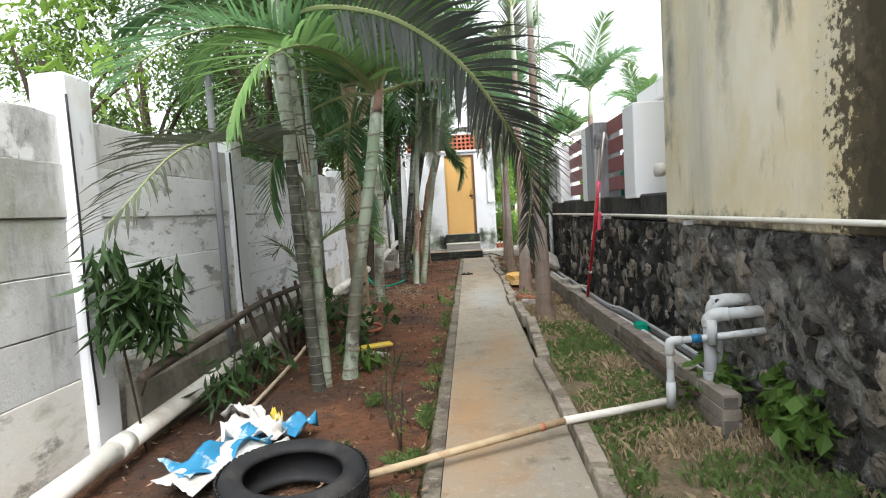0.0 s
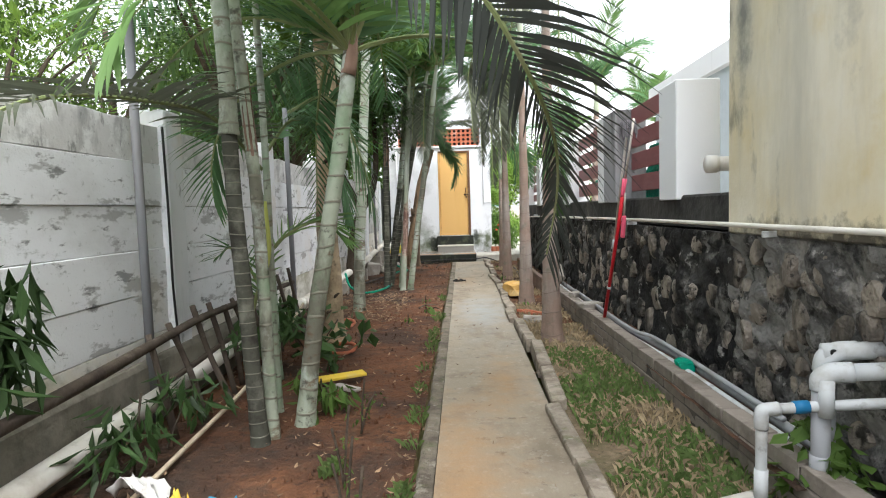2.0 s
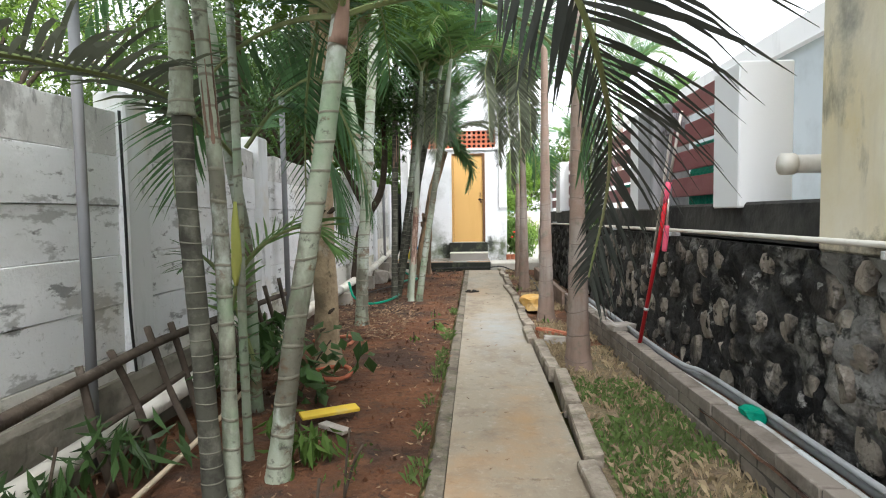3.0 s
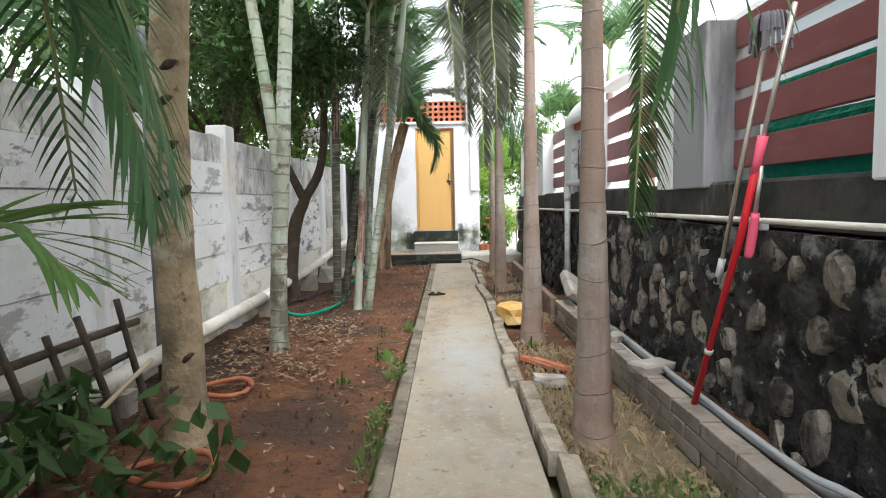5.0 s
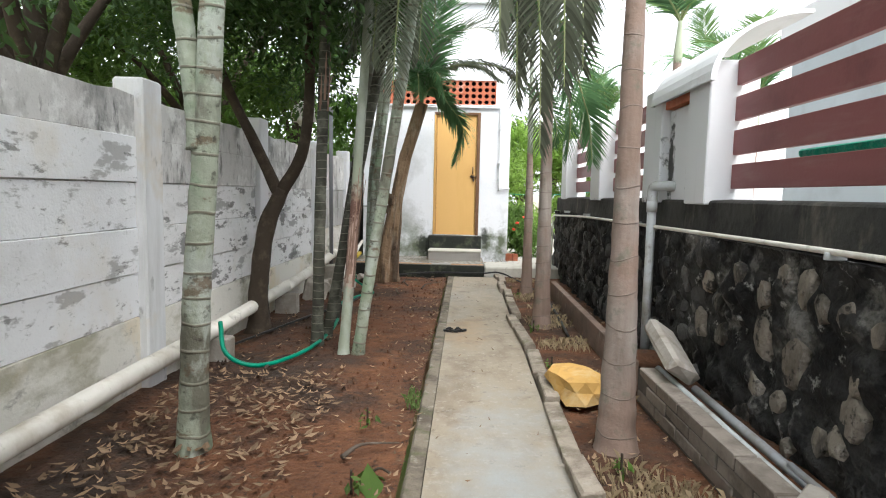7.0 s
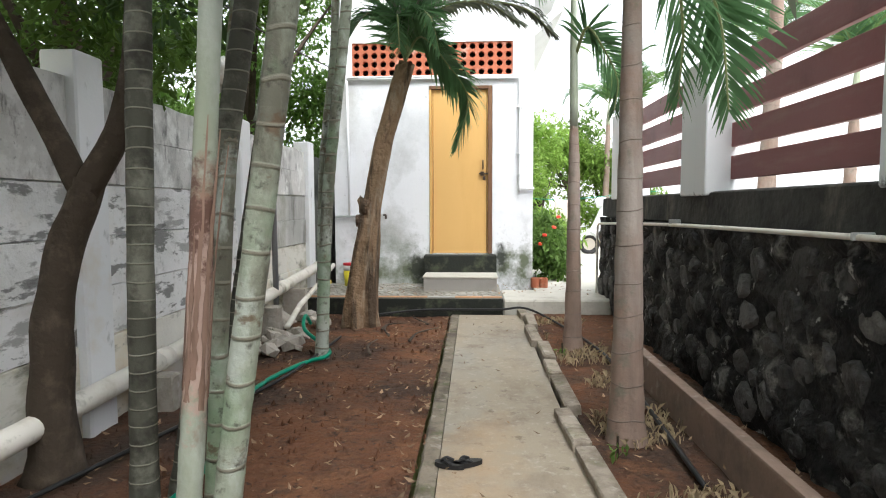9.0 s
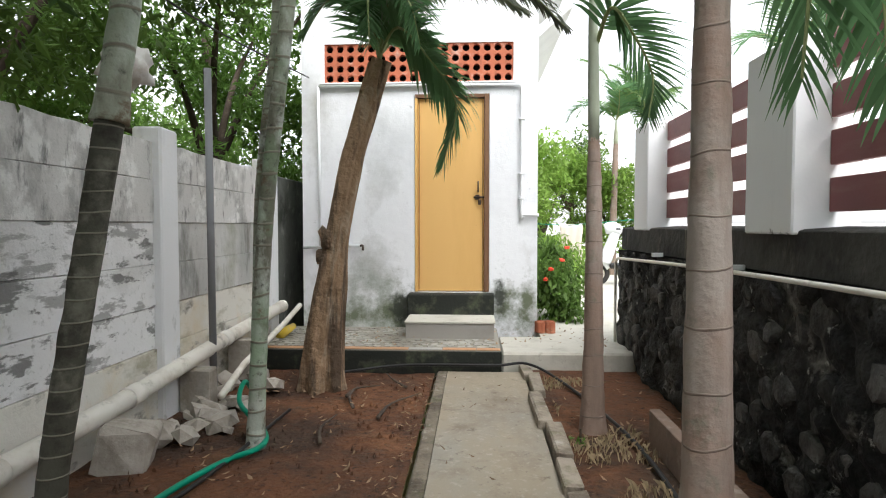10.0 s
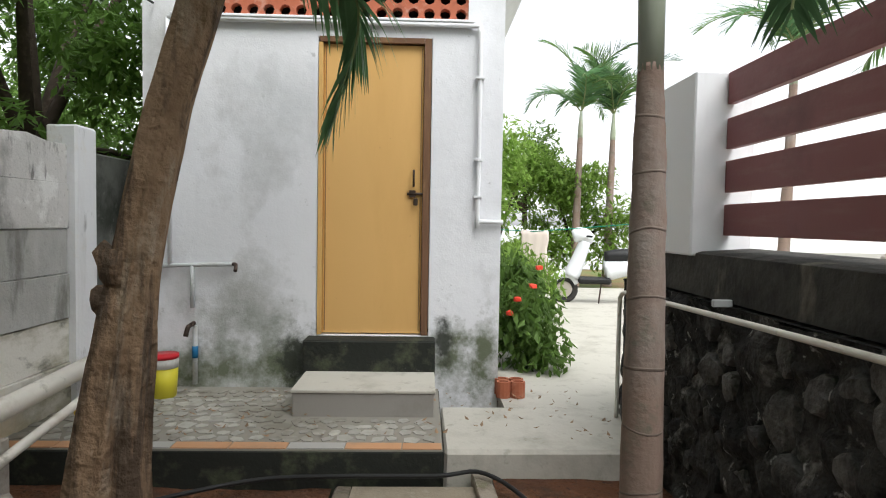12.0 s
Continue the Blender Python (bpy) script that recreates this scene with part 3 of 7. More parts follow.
# ---- precast wall of posts and panels ----
WX = -1.72
POSTS = [2.59 + 2.0 * k for k in range(-3, 7)]
wall_west = setting(new("wall_west"), "old precast concrete wall, white paint worn to grey", "wall")
for y in POSTS:
    part("post", cube(WX - 0.14, y - 0.11, -0.1, WX + 0.045, y + 0.11, (1.96 if y < 3 else 1.87) + random.uniform(-0.02, 0.03), 0.012, 0.003), POSTW, wall_west, "white concrete post")
JZ = [-0.1, 0.44, 0.71, 0.98, 1.25, 1.52, 1.76]
for a, b in zip(POSTS, POSTS[1:]):
    for k in range(6):
        bm = bmesh.new()
        n = 10
        prof = []
        for i in range(n + 1):
            y = a + 0.11 + (b - a - 0.22) * i / n
            lift = 0.006 * noise.noise(Vector((y * 2, k * 3.1, 1)))
            top = JZ[k + 1] + (0.03 * noise.noise(Vector((y * 3.3, 0, 9))) if k == 5 else lift - 0.003)
            prof.append((y, JZ[k] + lift + 0.001, top))
        ring = []
        out = WX - 0.006 * (k % 2) - random.uniform(0, 0.008)
        for y, z0, z1 in prof:
            ring.append([bm.verts.new(c) for c in ((out, y, z0 + 0.003), (out, y, z1 - 0.003), (out - 0.004, y, z1), (WX - 0.06, y, z1), (WX - 0.06, y, z0), (out - 0.004, y, z0))])
        for r, s in zip(ring, ring[1:]):
            for q in range(6):
                bm.faces.new((r[q], r[(q + 1) % 6], s[(q + 1) % 6], s[q]))
        bm.faces.new(ring[0]), bm.faces.new(ring[-1][::-1])
        part("panel", bm, WALLTOP if k == 5 or (a > 7.5 and k == 4) else WALLFOOT if k == 0 or (a > 12 and k == 1) else WALLGRIME if a > 12 or a < 2 else WALLOLD if a > 7.5 else WALLW, wall_west)
part("core", cube(WX - 0.05, POSTS[0], -0.1, WX - 0.03, POSTS[-1], 1.70), WALLTOP, wall_west)
setting(part("wall_west_far", cube(WX - 0.08, 14.7, -0.1, WX - 0.004, 30, 1.74, 0.01, 0.004), coat("dark_mossy_wall", (0.13, 0.135, 0.12), 0.95, layers=[((0.04, 0.045, 0.035), 2, 0.45, 0.62, 0.9, ONE), ((0.3, 0.3, 0.27), 5, 0.57, 0.68, 0.6, ONE)], bump=[(14, 0.5, 0.02)])), "weathered boundary wall behind the house", "wall")
setting(part("wall_behind", cube(-3, -3.2, -0.1, 3, -3.0, 1.8), WALLW), "plain white wall", "wall")

# ---- rubble wall, parapet and cream building ----
RX = 1.66
def rubble_wall(y0, y1, z1, mat):
    vs, fs = [], []
    ny, nz = int((y1 - y0) / 0.03), int(z1 / 0.03)
    for j in range(nz + 1):
        for i in range(ny + 1):
            y, z = y0 + (y1 - y0) * i / ny, -0.1 + (z1 + 0.1) * j / nz
            h = 0.03 * noise.noise(Vector((y * 3, z * 3, 0))) + 0.015 * noise.noise(Vector((y * 9, z * 9, 4)))
            near, _ = noise.voronoi(Vector((y * 4.6 + 0.5 * noise.noise(Vector((y * 3, z * 3, 7))), z * 5.6, 2.0)))
            h += 0.018 - 0.04 * min(1.0, (near[1] - near[0]) * 2.6) + 0.008 * noise.noise(Vector((y * 24, z * 24, 1)))
            vs.append((RX + h + 0.13 * (1 - z) * min(1.0, max(0.0, (4.5 - y) / 1.2)), y, z))
    for j in range(nz):
        for i in range(ny):
            a = j * (ny + 1) + i
            fs.append((a, a + ny + 1, a + ny + 2, a + 1))
    k = len(vs)
    vs += [(RX + 0.3, y0, -0.1), (RX + 0.3, y1, -0.1), (RX + 0.3, y1, z1), (RX + 0.3, y0, z1)]
    tl, tr = nz * (ny + 1), nz * (ny + 1) + ny
    fs += [(tl, k + 3, k + 2, tr), (tr, k + 2, k + 1, ny), (0, k, k + 3, tl), (k, k + 1, k + 2, k + 3)]
    return raw("wall_east", vs, fs, mat, smooth=True)


wall_east = setting(rubble_wall(3.865, 14.45, 1.0, MORTAR), "black stained rubble stone retaining wall", "wall")
wall_base = setting(rubble_wall(-3, 3.86, 1.0, MORTARG), "grey rendered stone base with black mould", "wall")
setting(part("parapet", cube(RX + 0.03, 3.9, 1.0, RX + 0.33, 14.43, 1.22, 0.02, 0.01), PARAPET), "black stained cement ledge on the stone wall", "wall")
setting(part("terrace", cube(RX + 0.3, 3.9, -0.1, 9, 14.43, 1.18), PLATC), "raised paved yard behind the fence", "floor")
setting(part("cream_wall", cube(RX + 0.0, 1.46, 1.0, RX + 3.5, 3.88, 5.5, 0.01), YELLOWP), "cream painted building wall with grey streaks", "wall")
setting(part("cream_wall_mould", cube(RX, -3, 1.0, RX + 3.5, 1.455, 5.5), BLACKM), "plaster wall black with mould", "wall")

# ---- house at the end ----
HY = 14.9
house = tagged(new("house"), "small white plastered outhouse with an ochre door", "house")
# front wall round the door and the vent opening
for x0, x1, z0, z1 in ((-1.48, -0.31, -0.1, 2.69), (0.46, 0.95, -0.1, 2.69), (-0.31, 0.46, 2.57, 2.69), (-0.31, 0.46, -0.1, 0.54), (-1.48, -1.24, 2.69, 3.09), (0.70, 0.95, 2.69, 3.09), (-1.48, 0.95, 3.09, 4.3)):
    part("front_wall", cube(x0, HY, z0, x1, HY + 0.15, z1), PLASTER, house)
part("side_wall", cube(0.80, HY + 0.152, -0.1, 0.95, HY + 4, 4.3), PLASTER, house)
part("side_wall", cube(-1.48, HY + 0.152, -0.1, -1.33, HY + 4, 4.3), PLASTER, house)
part("back_wall", cube(-1.32, HY + 3.85, -0.1, 0.79, HY + 4, 4.3), PLASTER, house)
part("roof", cube(-1.6, HY - 0.1, 4.3, 1.5, HY + 4.2, 4.42), PLASTER, house)
bm = bmesh.new()
vs = [bm.verts.new(c) for c in ((0.953, HY + 0.3, 3.2), (1.35, HY + 0.3, 3.55), (1.35, HY + 4, 3.55), (0.953, HY + 4, 3.2), (0.953, HY + 0.3, 3.32), (1.35, HY + 0.3, 3.65), (1.35, HY + 4, 3.65), (0.953, HY + 4, 3.32))]
for q in ((0, 1, 2, 3), (7, 6, 5, 4), (0, 4, 5, 1), (1, 5, 6, 2), (2, 6, 7, 3), (3, 7, 4, 0)):
    bm.faces.new([vs[i] for i in q])
part("eave", bm, PLASTER, house, "sloping white eave slab")
door = part("door", cube(-0.275, HY + 0.03, 0.55, 0.405, HY + 0.07, 2.53, 0.004), DOORY, house, "ochre painted door, closed")
bm = cube(0.408, HY - 0.004, 0.545, 0.455, HY + 0.1, 2.57)
box(bm, -0.30, HY - 0.004, 2.535, 0.406, HY + 0.1, 2.57)
part("door_frame", bm, FRAMEB, house, "dark brown door frame")
part("door_jamb", cube(-0.305, HY - 0.006, 0.545, -0.278, HY + 0.1, 2.53), DOORY, house)
platform = setting(part("platform", cube(-1.74, 13.78, -0.1, 0.54, HY, 0.165, 0.008), MOSSB), "low raised platform with a black edge", "floor")
setting(part("apron", cube(0.545, 13.86, -0.1, RX + 0.02, 14.6, 0.14, 0.015, 0.004), PLATC), "worn concrete apron beside the house", "floor")
step = tagged(new("door_step"), "single grey tiled step before the door", "step")
part("riser", cube(-0.335, 14.29, 0.165, 0.495, 14.72, 0.312, 0.004), STEPC, step)
part("tread", cube(-0.345, 14.28, 0.313, 0.505, 14.722, 0.333, 0.004), PLATC, step, "pale worn tread slab")
tagged(part("door_plinth", cube(-0.37, 14.724, 0.165, 0.51, HY - 0.002, 0.54, 0.012, 0.003), MOSSB), "black mossy plinth under the door", "plinth")

setting(part("yard", cube(0.96, 14.604, -0.1, 6.5, 22, 0.136), PLATC), "pale concrete yard beside the house", "floor")


# ---- palms ----
def ringed(points, r0, r1, steps=7, gap=0.09, bulge=0.014, sides=14, foot=0.35):
    """A trunk along points with raised rings."""
    line = smooth_line(points, steps * 4)
    total = sum((b - a).length for a, b in zip(line, line[1:]))

    def rad(s):
        d = s * total
        flare = foot * math.exp(-d / 0.12)
        ph = (d / gap) % 1.0
        return (r0 + (r1 - r0) * s) * (1 + flare + bulge * max(0, 1 - abs(ph - 0.5) * 7))
    return tube(line, rad, sides, wobble=0.08)


def fluted(points, radius, sides=40, seed=0):
    """A trunk with deep upright folds, deepest at the foot."""
    line = smooth_line(points, 8)
    bm, rows = bmesh.new(), []
    for i, q in enumerate(line):
        t = i / (len(line) - 1)
        amp = 0.16 + 0.42 * math.exp(-t * 3.2)
        row = []
        for k in range(sides):
            a = 2 * math.pi * k / sides
            c = Vector((math.cos(a) * 1.9, math.sin(a) * 1.9, q.z * 0.55 + seed))
            fold = abs(noise.noise(c)) * 2.0 + 0.5 * abs(noise.noise(c * 2.3 + Vector((7, 0, 0))))
            r = radius(t) * (1 + amp * (0.45 - fold) + 0.03 * noise.noise(Vector((a * 3, q.z * 9, 2))))
            row.append(bm.verts.new(q + Vector((math.cos(a) * r, math.sin(a) * r, 0))))
        rows.append(row)
    for r, t in zip(rows, rows[1:]):
        for k in range(sides):
            bm.faces.new((r[k], r[(k + 1) % sides], t[(k + 1) % sides], t[k]))
    bm.faces.new(rows[-1])
    return bm


def bend(length, droop, rise, seed):
    """Points of a midrib that leaves the origin along +x and bends down."""
    n, ang, p, out = 14, rise, Vector((0, 0, 0)), []
    for i in range(n + 1):
        out.append(p.copy())
        p = p + Vector((math.cos(ang), 0.03 * math.sin(i * 0.7 + seed), math.sin(ang))) * (length / n)
        ang -= droop / n * (0.5 + 1.0 * i / n)
    return out


def frond_mesh(spine, pairs, leaf, fold, seed, twist=0.0, width=0.028, hang=0.5, bare=0.1, stalk=0.013, roll=0, sides=(1.0, 1.0)):
    """Midrib and leaflets of one frond along the spine."""
    rnd = random.Random(seed)
    n = len(spine) - 1
    rib = tube(spine, lambda s: stalk * (1 - 0.85 * s) + 0.002, 5, False)
    vs, fs = [], []
    for k in range(pairs):
        s = bare + (1 - bare) * (k / (pairs - 1))
        f = s * n
        i = min(int(f), n - 1)
        q = spine[i].lerp(spine[i + 1], f - i)
        way = (spine[i + 1] - spine[i]).normalized()
        flat = Vector((spine[-1].x - spine[0].x, spine[-1].y - spine[0].y, 0)).normalized()
        side0 = Vector((-flat.y, flat.x, 0))
        up = way.cross(side0)
        side0, up = side0 * math.cos(radians(roll)) + up * math.sin(radians(roll)), up * math.cos(radians(roll)) - side0 * math.sin(radians(roll))
        ll = leaf * (math.sin(math.pi * (0.12 + 0.8 * s)) ** 0.7) * rnd.uniform(0.82, 1.1)
        for sg, share_of in ((-1, sides[0]), (1, sides[1])):
            if rnd.random() < 0.05:
                continue
            sw = 0.45 + 0.75 * s
            d = (side0 * sg * math.cos(sw * 0.8) + way * (0.35 + 0.6 * s) + up * (fold + rnd.uniform(-0.14, 0.14)) + Vector((rnd.uniform(-0.08, 0.08), rnd.uniform(-0.08, 0.08), 0))).normalized()
            w = width * rnd.uniform(0.8, 1.2)
            h = hang * rnd.uniform(0.6, 1.4)
            across = way.lerp(up, 0.35 + twist).normalized()
            prev, pt, segs = None, q.copy(), 4
            for j in range(segs + 1):
                t = j / segs
                ww = w * (0.35 + 0.65 * min(1, t * 4)) * (1 - t ** 2.2) + 0.002
                a, b = len(vs), len(vs) + 1
                vs.append(pt + across * ww * 0.5)
                vs.append(pt - across * ww * 0.5)
                if prev is not None:
                    fs.append((prev, prev + 1, b, a))
                prev = a
                pt = pt + (d + Vector((0, 0, -1)) * h * (t * t + 0.25 * t)).normalized() * (ll * share_of / segs)
    return rib, vs, fs


FROND_KINDS = {}


def frond(parent, kind, m, material, label=""):
    """One frond as a part with its leaflets below it; alike fronds share meshes."""
    key = (kind, material.name)
    if key not in FROND_KINDS:
        k = dict(kind_table[kind])
        rib, vs, fs = frond_mesh(bend(k.pop("length"), k.pop("droop"), k.pop("rise"), k["seed"]), **k)
        rm = bpy.data.meshes.new("midrib")
        rib.to_mesh(rm)
        rib.free()
        rm.materials.append(RACHIS)
        lm = bpy.data.meshes.new("leaf_blade")
        lm.from_pydata(vs, [], fs)
        lm.update()
        lm.materials.append(material)
        FROND_KINDS[key] = (rm, lm)
    rm, lm = FROND_KINDS[key]
    f = new("frond", rm)
    f.parent = parent
    f.matrix_basis = m
    if label:
        f["label"] = label
    lf = new("leaf_blade", lm)
    lf.parent = f
    return f


kind_table = {
    "arch": dict(length=1.7, droop=1.9, pairs=46, leaf=0.56, fold=0.3, width=0.036, seed=1, hang=0.35, rise=0.9),
    "arch_b": dict(length=1.5, droop=2.3, pairs=42, leaf=0.52, fold=0.2, width=0.036, seed=2, hang=0.5, rise=0.75),
    "arch_c": dict(length=1.9, droop=1.6, pairs=50, leaf=0.56, fold=0.35, width=0.036, seed=3, hang=0.4, rise=1.1),
    "hang": dict(length=1.4, droop=1.5, pairs=44, leaf=0.42, fold=-0.1, seed=4, hang=1.1, rise=-0.2),
    "hang_b": dict(length=1.15, droop=1.2, pairs=40, leaf=0.36, fold=-0.2, seed=5, hang=1.4, rise=-0.5),
    "sweep": dict(length=2.6, droop=2.6, pairs=62, leaf=0.62, fold=0.1, seed=6, hang=0.55, rise=1.15, width=0.034),
    "small": dict(length=0.75, droop=1.1, pairs=26, leaf=0.26, fold=0.3, seed=7, hang=0.3, rise=0.9, width=0.018),
    "spray": dict(length=1.35, droop=2.0, pairs=52, leaf=0.3, fold=0.5, seed=8, hang=0.9, rise=0.6, twist=0.4, width=0.03),
}


def palm(base, stems, label, fronds, trunk=TRUNKG, leaf=FROND, name="palm_tree", group="palms along the path"):
    """stems: rows of (points from the foot up, foot radius, top radius, ring gap, shaft length). fronds: (stem, kind, compass degrees, tilt, material)."""
    ob = thing(name, base[0], base[1], 0, label, "palm", group)
    tops = []
    for pts, r0, r1, gap, shaft in stems:
        part("trunk", ringed(pts, r0, r1, gap=gap), TRUNKD if gap in (0.065, 0.131) else TRUNKS if gap == 0.121 else trunk, ob, smooth=True)
        a, b = Vector(pts[-2]), Vector(pts[-1])
        way = (b - a).normalized()
        if shaft:
            line = [b - way * 0.02 + way * shaft * k / 8 for k in range(9)]
            part("crownshaft", tube(line, lambda s: r1 * (1.02 + 0.25 * math.sin(min(1, s * 1.6) * math.pi * 0.75) * (1 - s)) * (1 - 0.5 * s), 12), SHAFT, ob, "smooth green crownshaft", smooth=True)
        tops.append((b + way * shaft * 0.93, way))
    for stem, kind, comp, tilt, mat in fronds:
        top, way = tops[stem]
        frond(ob, kind, Matrix.Translation(top) @ pose(0, 0, 0, 0, 0, comp) @ pose(0, 0, 0, random.uniform(-15, 15), -tilt, 0), mat)
    return ob


def strips(parent, points, radius, n, spread, seed, label):
    """Ragged strips of an old leaf sheath that cling to a stem."""
    rnd = random.Random(seed)
    line = smooth_line(points, 9)
    bm = bmesh.new()
    for k in range(n):
        a0 = radians(-90 + spread * (k / max(1, n - 1) - 0.5)) + rnd.uniform(-0.1, 0.1)
        lo, hi = rnd.randint(0, 3), len(line) - rnd.randint(0, len(line) // 2)
        rows = []
        for i in range(lo, max(lo + 3, hi)):
            q = line[min(i, len(line) - 1)]
            off = radius * (1.03 + 0.02 * k) + 0.03 * max(0.0, (i - lo) / len(line) - 0.45) ** 1.5 * (1 + k % 3)
            u = (i - lo) / max(1, hi - lo)
            w = (0.12 + 0.2 * rnd.random()) * max(0.1, 1 - u ** 2)
            rows.append([bm.verts.new(q + Vector((math.cos(a0 + d) * off, math.sin(a0 + d) * off, 0.004 * rnd.uniform(-1, 1)))) for d in (-w, 0, w)])
        for r, t in zip(rows, rows[1:]):
            bm.faces.new((r[0], r[1], t[1], t[0]))
            bm.faces.new((r[1], r[2], t[2], t[1]))
    ob = part("sheath", bm, SHEATH, parent, label)
    ob.modifiers.new("thickness", "SOLIDIFY").thickness = 0.003
    return ob


def ring_of(stem, n, kinds, mats, start=0, tilt=(-10, 25), seed=0):
    rnd = random.Random(seed)
    return [(stem, kinds[i % len(kinds)], start + 360 * i / n + rnd.uniform(-15, 15), rnd.uniform(*tilt), mats[i % len(mats)]) for i in range(n)]




def laid_frond(parent, points, material, **shape):
    """A frond along points given from the foot of its palm."""
    rib, vs, fs = frond_mesh(smooth_line(points, 5), **shape)
    f = part("frond", rib, RACHIS, parent)
    raw("leaf_blade", vs, fs, material, f)
    return f


KA = ("arch", "arch_b", "arch_c")
KB = ("arch_b", "spray", "hang")
# left row
p = palm((-0.84, 3.62), [([(0, 0, -0.05), (-0.04, 0, 0.7), (-0.07, 0.0, 1.2), (-0.08, 0.0, 1.58)], 0.041, 0.039, 0.065, 0.0), ([(-0.08, 0, 1.575), (-0.08, 0.0, 1.9), (-0.11, 0.0, 2.5), (-0.15, 0, 3.0)], 0.041, 0.042, 0.17, 0.5), ([(0.03, 0.1, -0.05), (0.01, 0.13, 0.8), (-0.01, 0.13, 1.4), (-0.06, 0.13, 2.1), (-0.1, 0.13, 2.7)], 0.034, 0.03, 0.09, 0.45), ([(-0.05, 0.48, -0.05), (-0.06, 0.48, 0.6), (-0.06, 0.48, 1.4), (-0.08, 0.5, 2.2)], 0.022, 0.02, 0.12, 0.4)], "slender palm clump, dark ringed foot and pale green upper stems", ring_of(1, 10, KA, (FROND, FROND, FRONDL), 10, tilt=(-10, 20), seed=1) + ring_of(2, 4, KA, (FROND, FRONDL), 30, tilt=(5, 25), seed=4) + ring_of(3, 3, ("small", "arch_b"), (FRONDL,), 60, tilt=(0, 30), seed=5))
strips(p, [(-0.012, 0.13, 1.45), (-0.03, 0.13, 1.7), (-0.06, 0.13, 2.1)], 0.031, 4, 150, 3, "peeling brown leaf sheath")
part("sheath", tube(smooth_line([(-0.075, 0.45, 0.85), (-0.07, 0.45, 1.0), (-0.065, 0.45, 1.25)], 5), lambda s: 0.008 + 0.016 * math.sin(math.pi * s), 8, wobble=0.3), YSHEATH, p, "yellow-green leaf sheath", smooth=True)
laid_frond(p, [(-0.09, -0.02, 2.4), (0.16, -0.42, 2.4), (0.44, -0.77, 2.3), (0.74, -0.97, 2.17), (0.98, -1.07, 2.0), (1.16, -1.07, 1.82), (1.3, -0.97, 1.62), (1.4, -0.74, 1.5), (1.47, -0.5, 1.38), (1.49, -0.34, 1.2), (1.46, -0.22, 0.95)], WITHER, pairs=96, leaf=0.5, fold=-0.15, seed=6, hang=0.8, width=0.026, twist=-0.25, bare=0.2, stalk=0.014, roll=-65, sides=(1.0, 0.6))
laid_frond(p, [(-0.1, 0.1, 2.4), (-0.3, 0.3, 2.75), (-0.7, 0.1, 2.75), (-1.0, -0.2, 2.5)], FROND, pairs=44, leaf=0.55, fold=0.1, seed=16, hang=0.7)
p = palm((-0.69, 3.92), [([(0, 0, -0.05), (0.075, 0, 0.5), (0.165, 0.0, 1.0), (0.26, 0.0, 1.5), (0.345, 0.0, 2.04)], 0.05, 0.041, 0.11, 0.0), ([(-0.47, 0.97, -0.05), (-0.49, 0.97, 0.92), (-0.57, 0.97, 1.5), (-0.66, 0.97, 2.2)], 0.042, 0.035, 0.09, 0.5)], "leaning palm stem, grey rings and a broken brown sheath", [f for f in ring_of(0, 24, KA, (FROND, FRONDL), 25, tilt=(-35, 30), seed=2) if not 10 < f[2] % 360 < 88] + ring_of(1, 9, KA, (FROND, FRONDL), 0, seed=3))
part("sheath", tube(smooth_line([(0.33, -0.01, 1.92), (0.36, -0.02, 2.06), (0.375, -0.01, 2.16)], 4), lambda s: 0.044 - 0.03 * s, 9, wobble=0.3), SHEATH, p, "torn brown sheath on the cut stem", smooth=True)
laid_frond(p, [(-0.3, 1.0, 1.9), (0.04, 0.75, 1.95), (0.24, 0.7, 1.6), (0.34, 0.68, 1.2)], FROND, pairs=48, leaf=0.42, fold=0.0, seed=24, hang=0.5, roll=-50, twist=-0.2, width=0.024)
laid_frond(p, [(-0.5, 0.6, 0.5), (-0.3, 0.5, 0.95), (0.0, 0.5, 1.12), (0.18, 0.5, 1.0)], FRONDL, pairs=36, leaf=0.34, fold=0.2, seed=25, hang=0.4, width=0.024)
laid_frond(p, [(-0.5, 0.95, 1.5), (-0.46, 0.1, 1.72), (-0.44, -0.7, 1.68), (-0.46, -1.4, 1.55), (-0.54, -1.9, 1.2)], FRONDW, pairs=58, leaf=0.5, fold=0.25, seed=17, hang=0.6, bare=0.12)
laid_frond(p, [(0.3, 0.1, 2.1), (0.15, 0.4, 2.2), (-0.05, 0.8, 1.8), (-0.12, 1.0, 1.2)], FROND, pairs=40, leaf=0.32, fold=0.0, seed=18, hang=0.5, width=0.02)
laid_frond(p, [(-0.44, 0.9, 0.3), (-0.54, 0.8, 0.75), (-0.64, 0.7, 0.95), (-0.69, 0.55, 0.9)], FROND, pairs=26, leaf=0.24, fold=0.2, seed=19, hang=0.3, width=0.014)
laid_frond(p, [(-0.48, 0.97, 1.6), (-0.29, 1.03, 1.85), (-0.09, 1.03, 1.75), (0.06, 1.03, 1.4), (0.1, 1.03, 1.15)], FROND, pairs=46, leaf=0.42, fold=0.0, seed=23, hang=0.7)
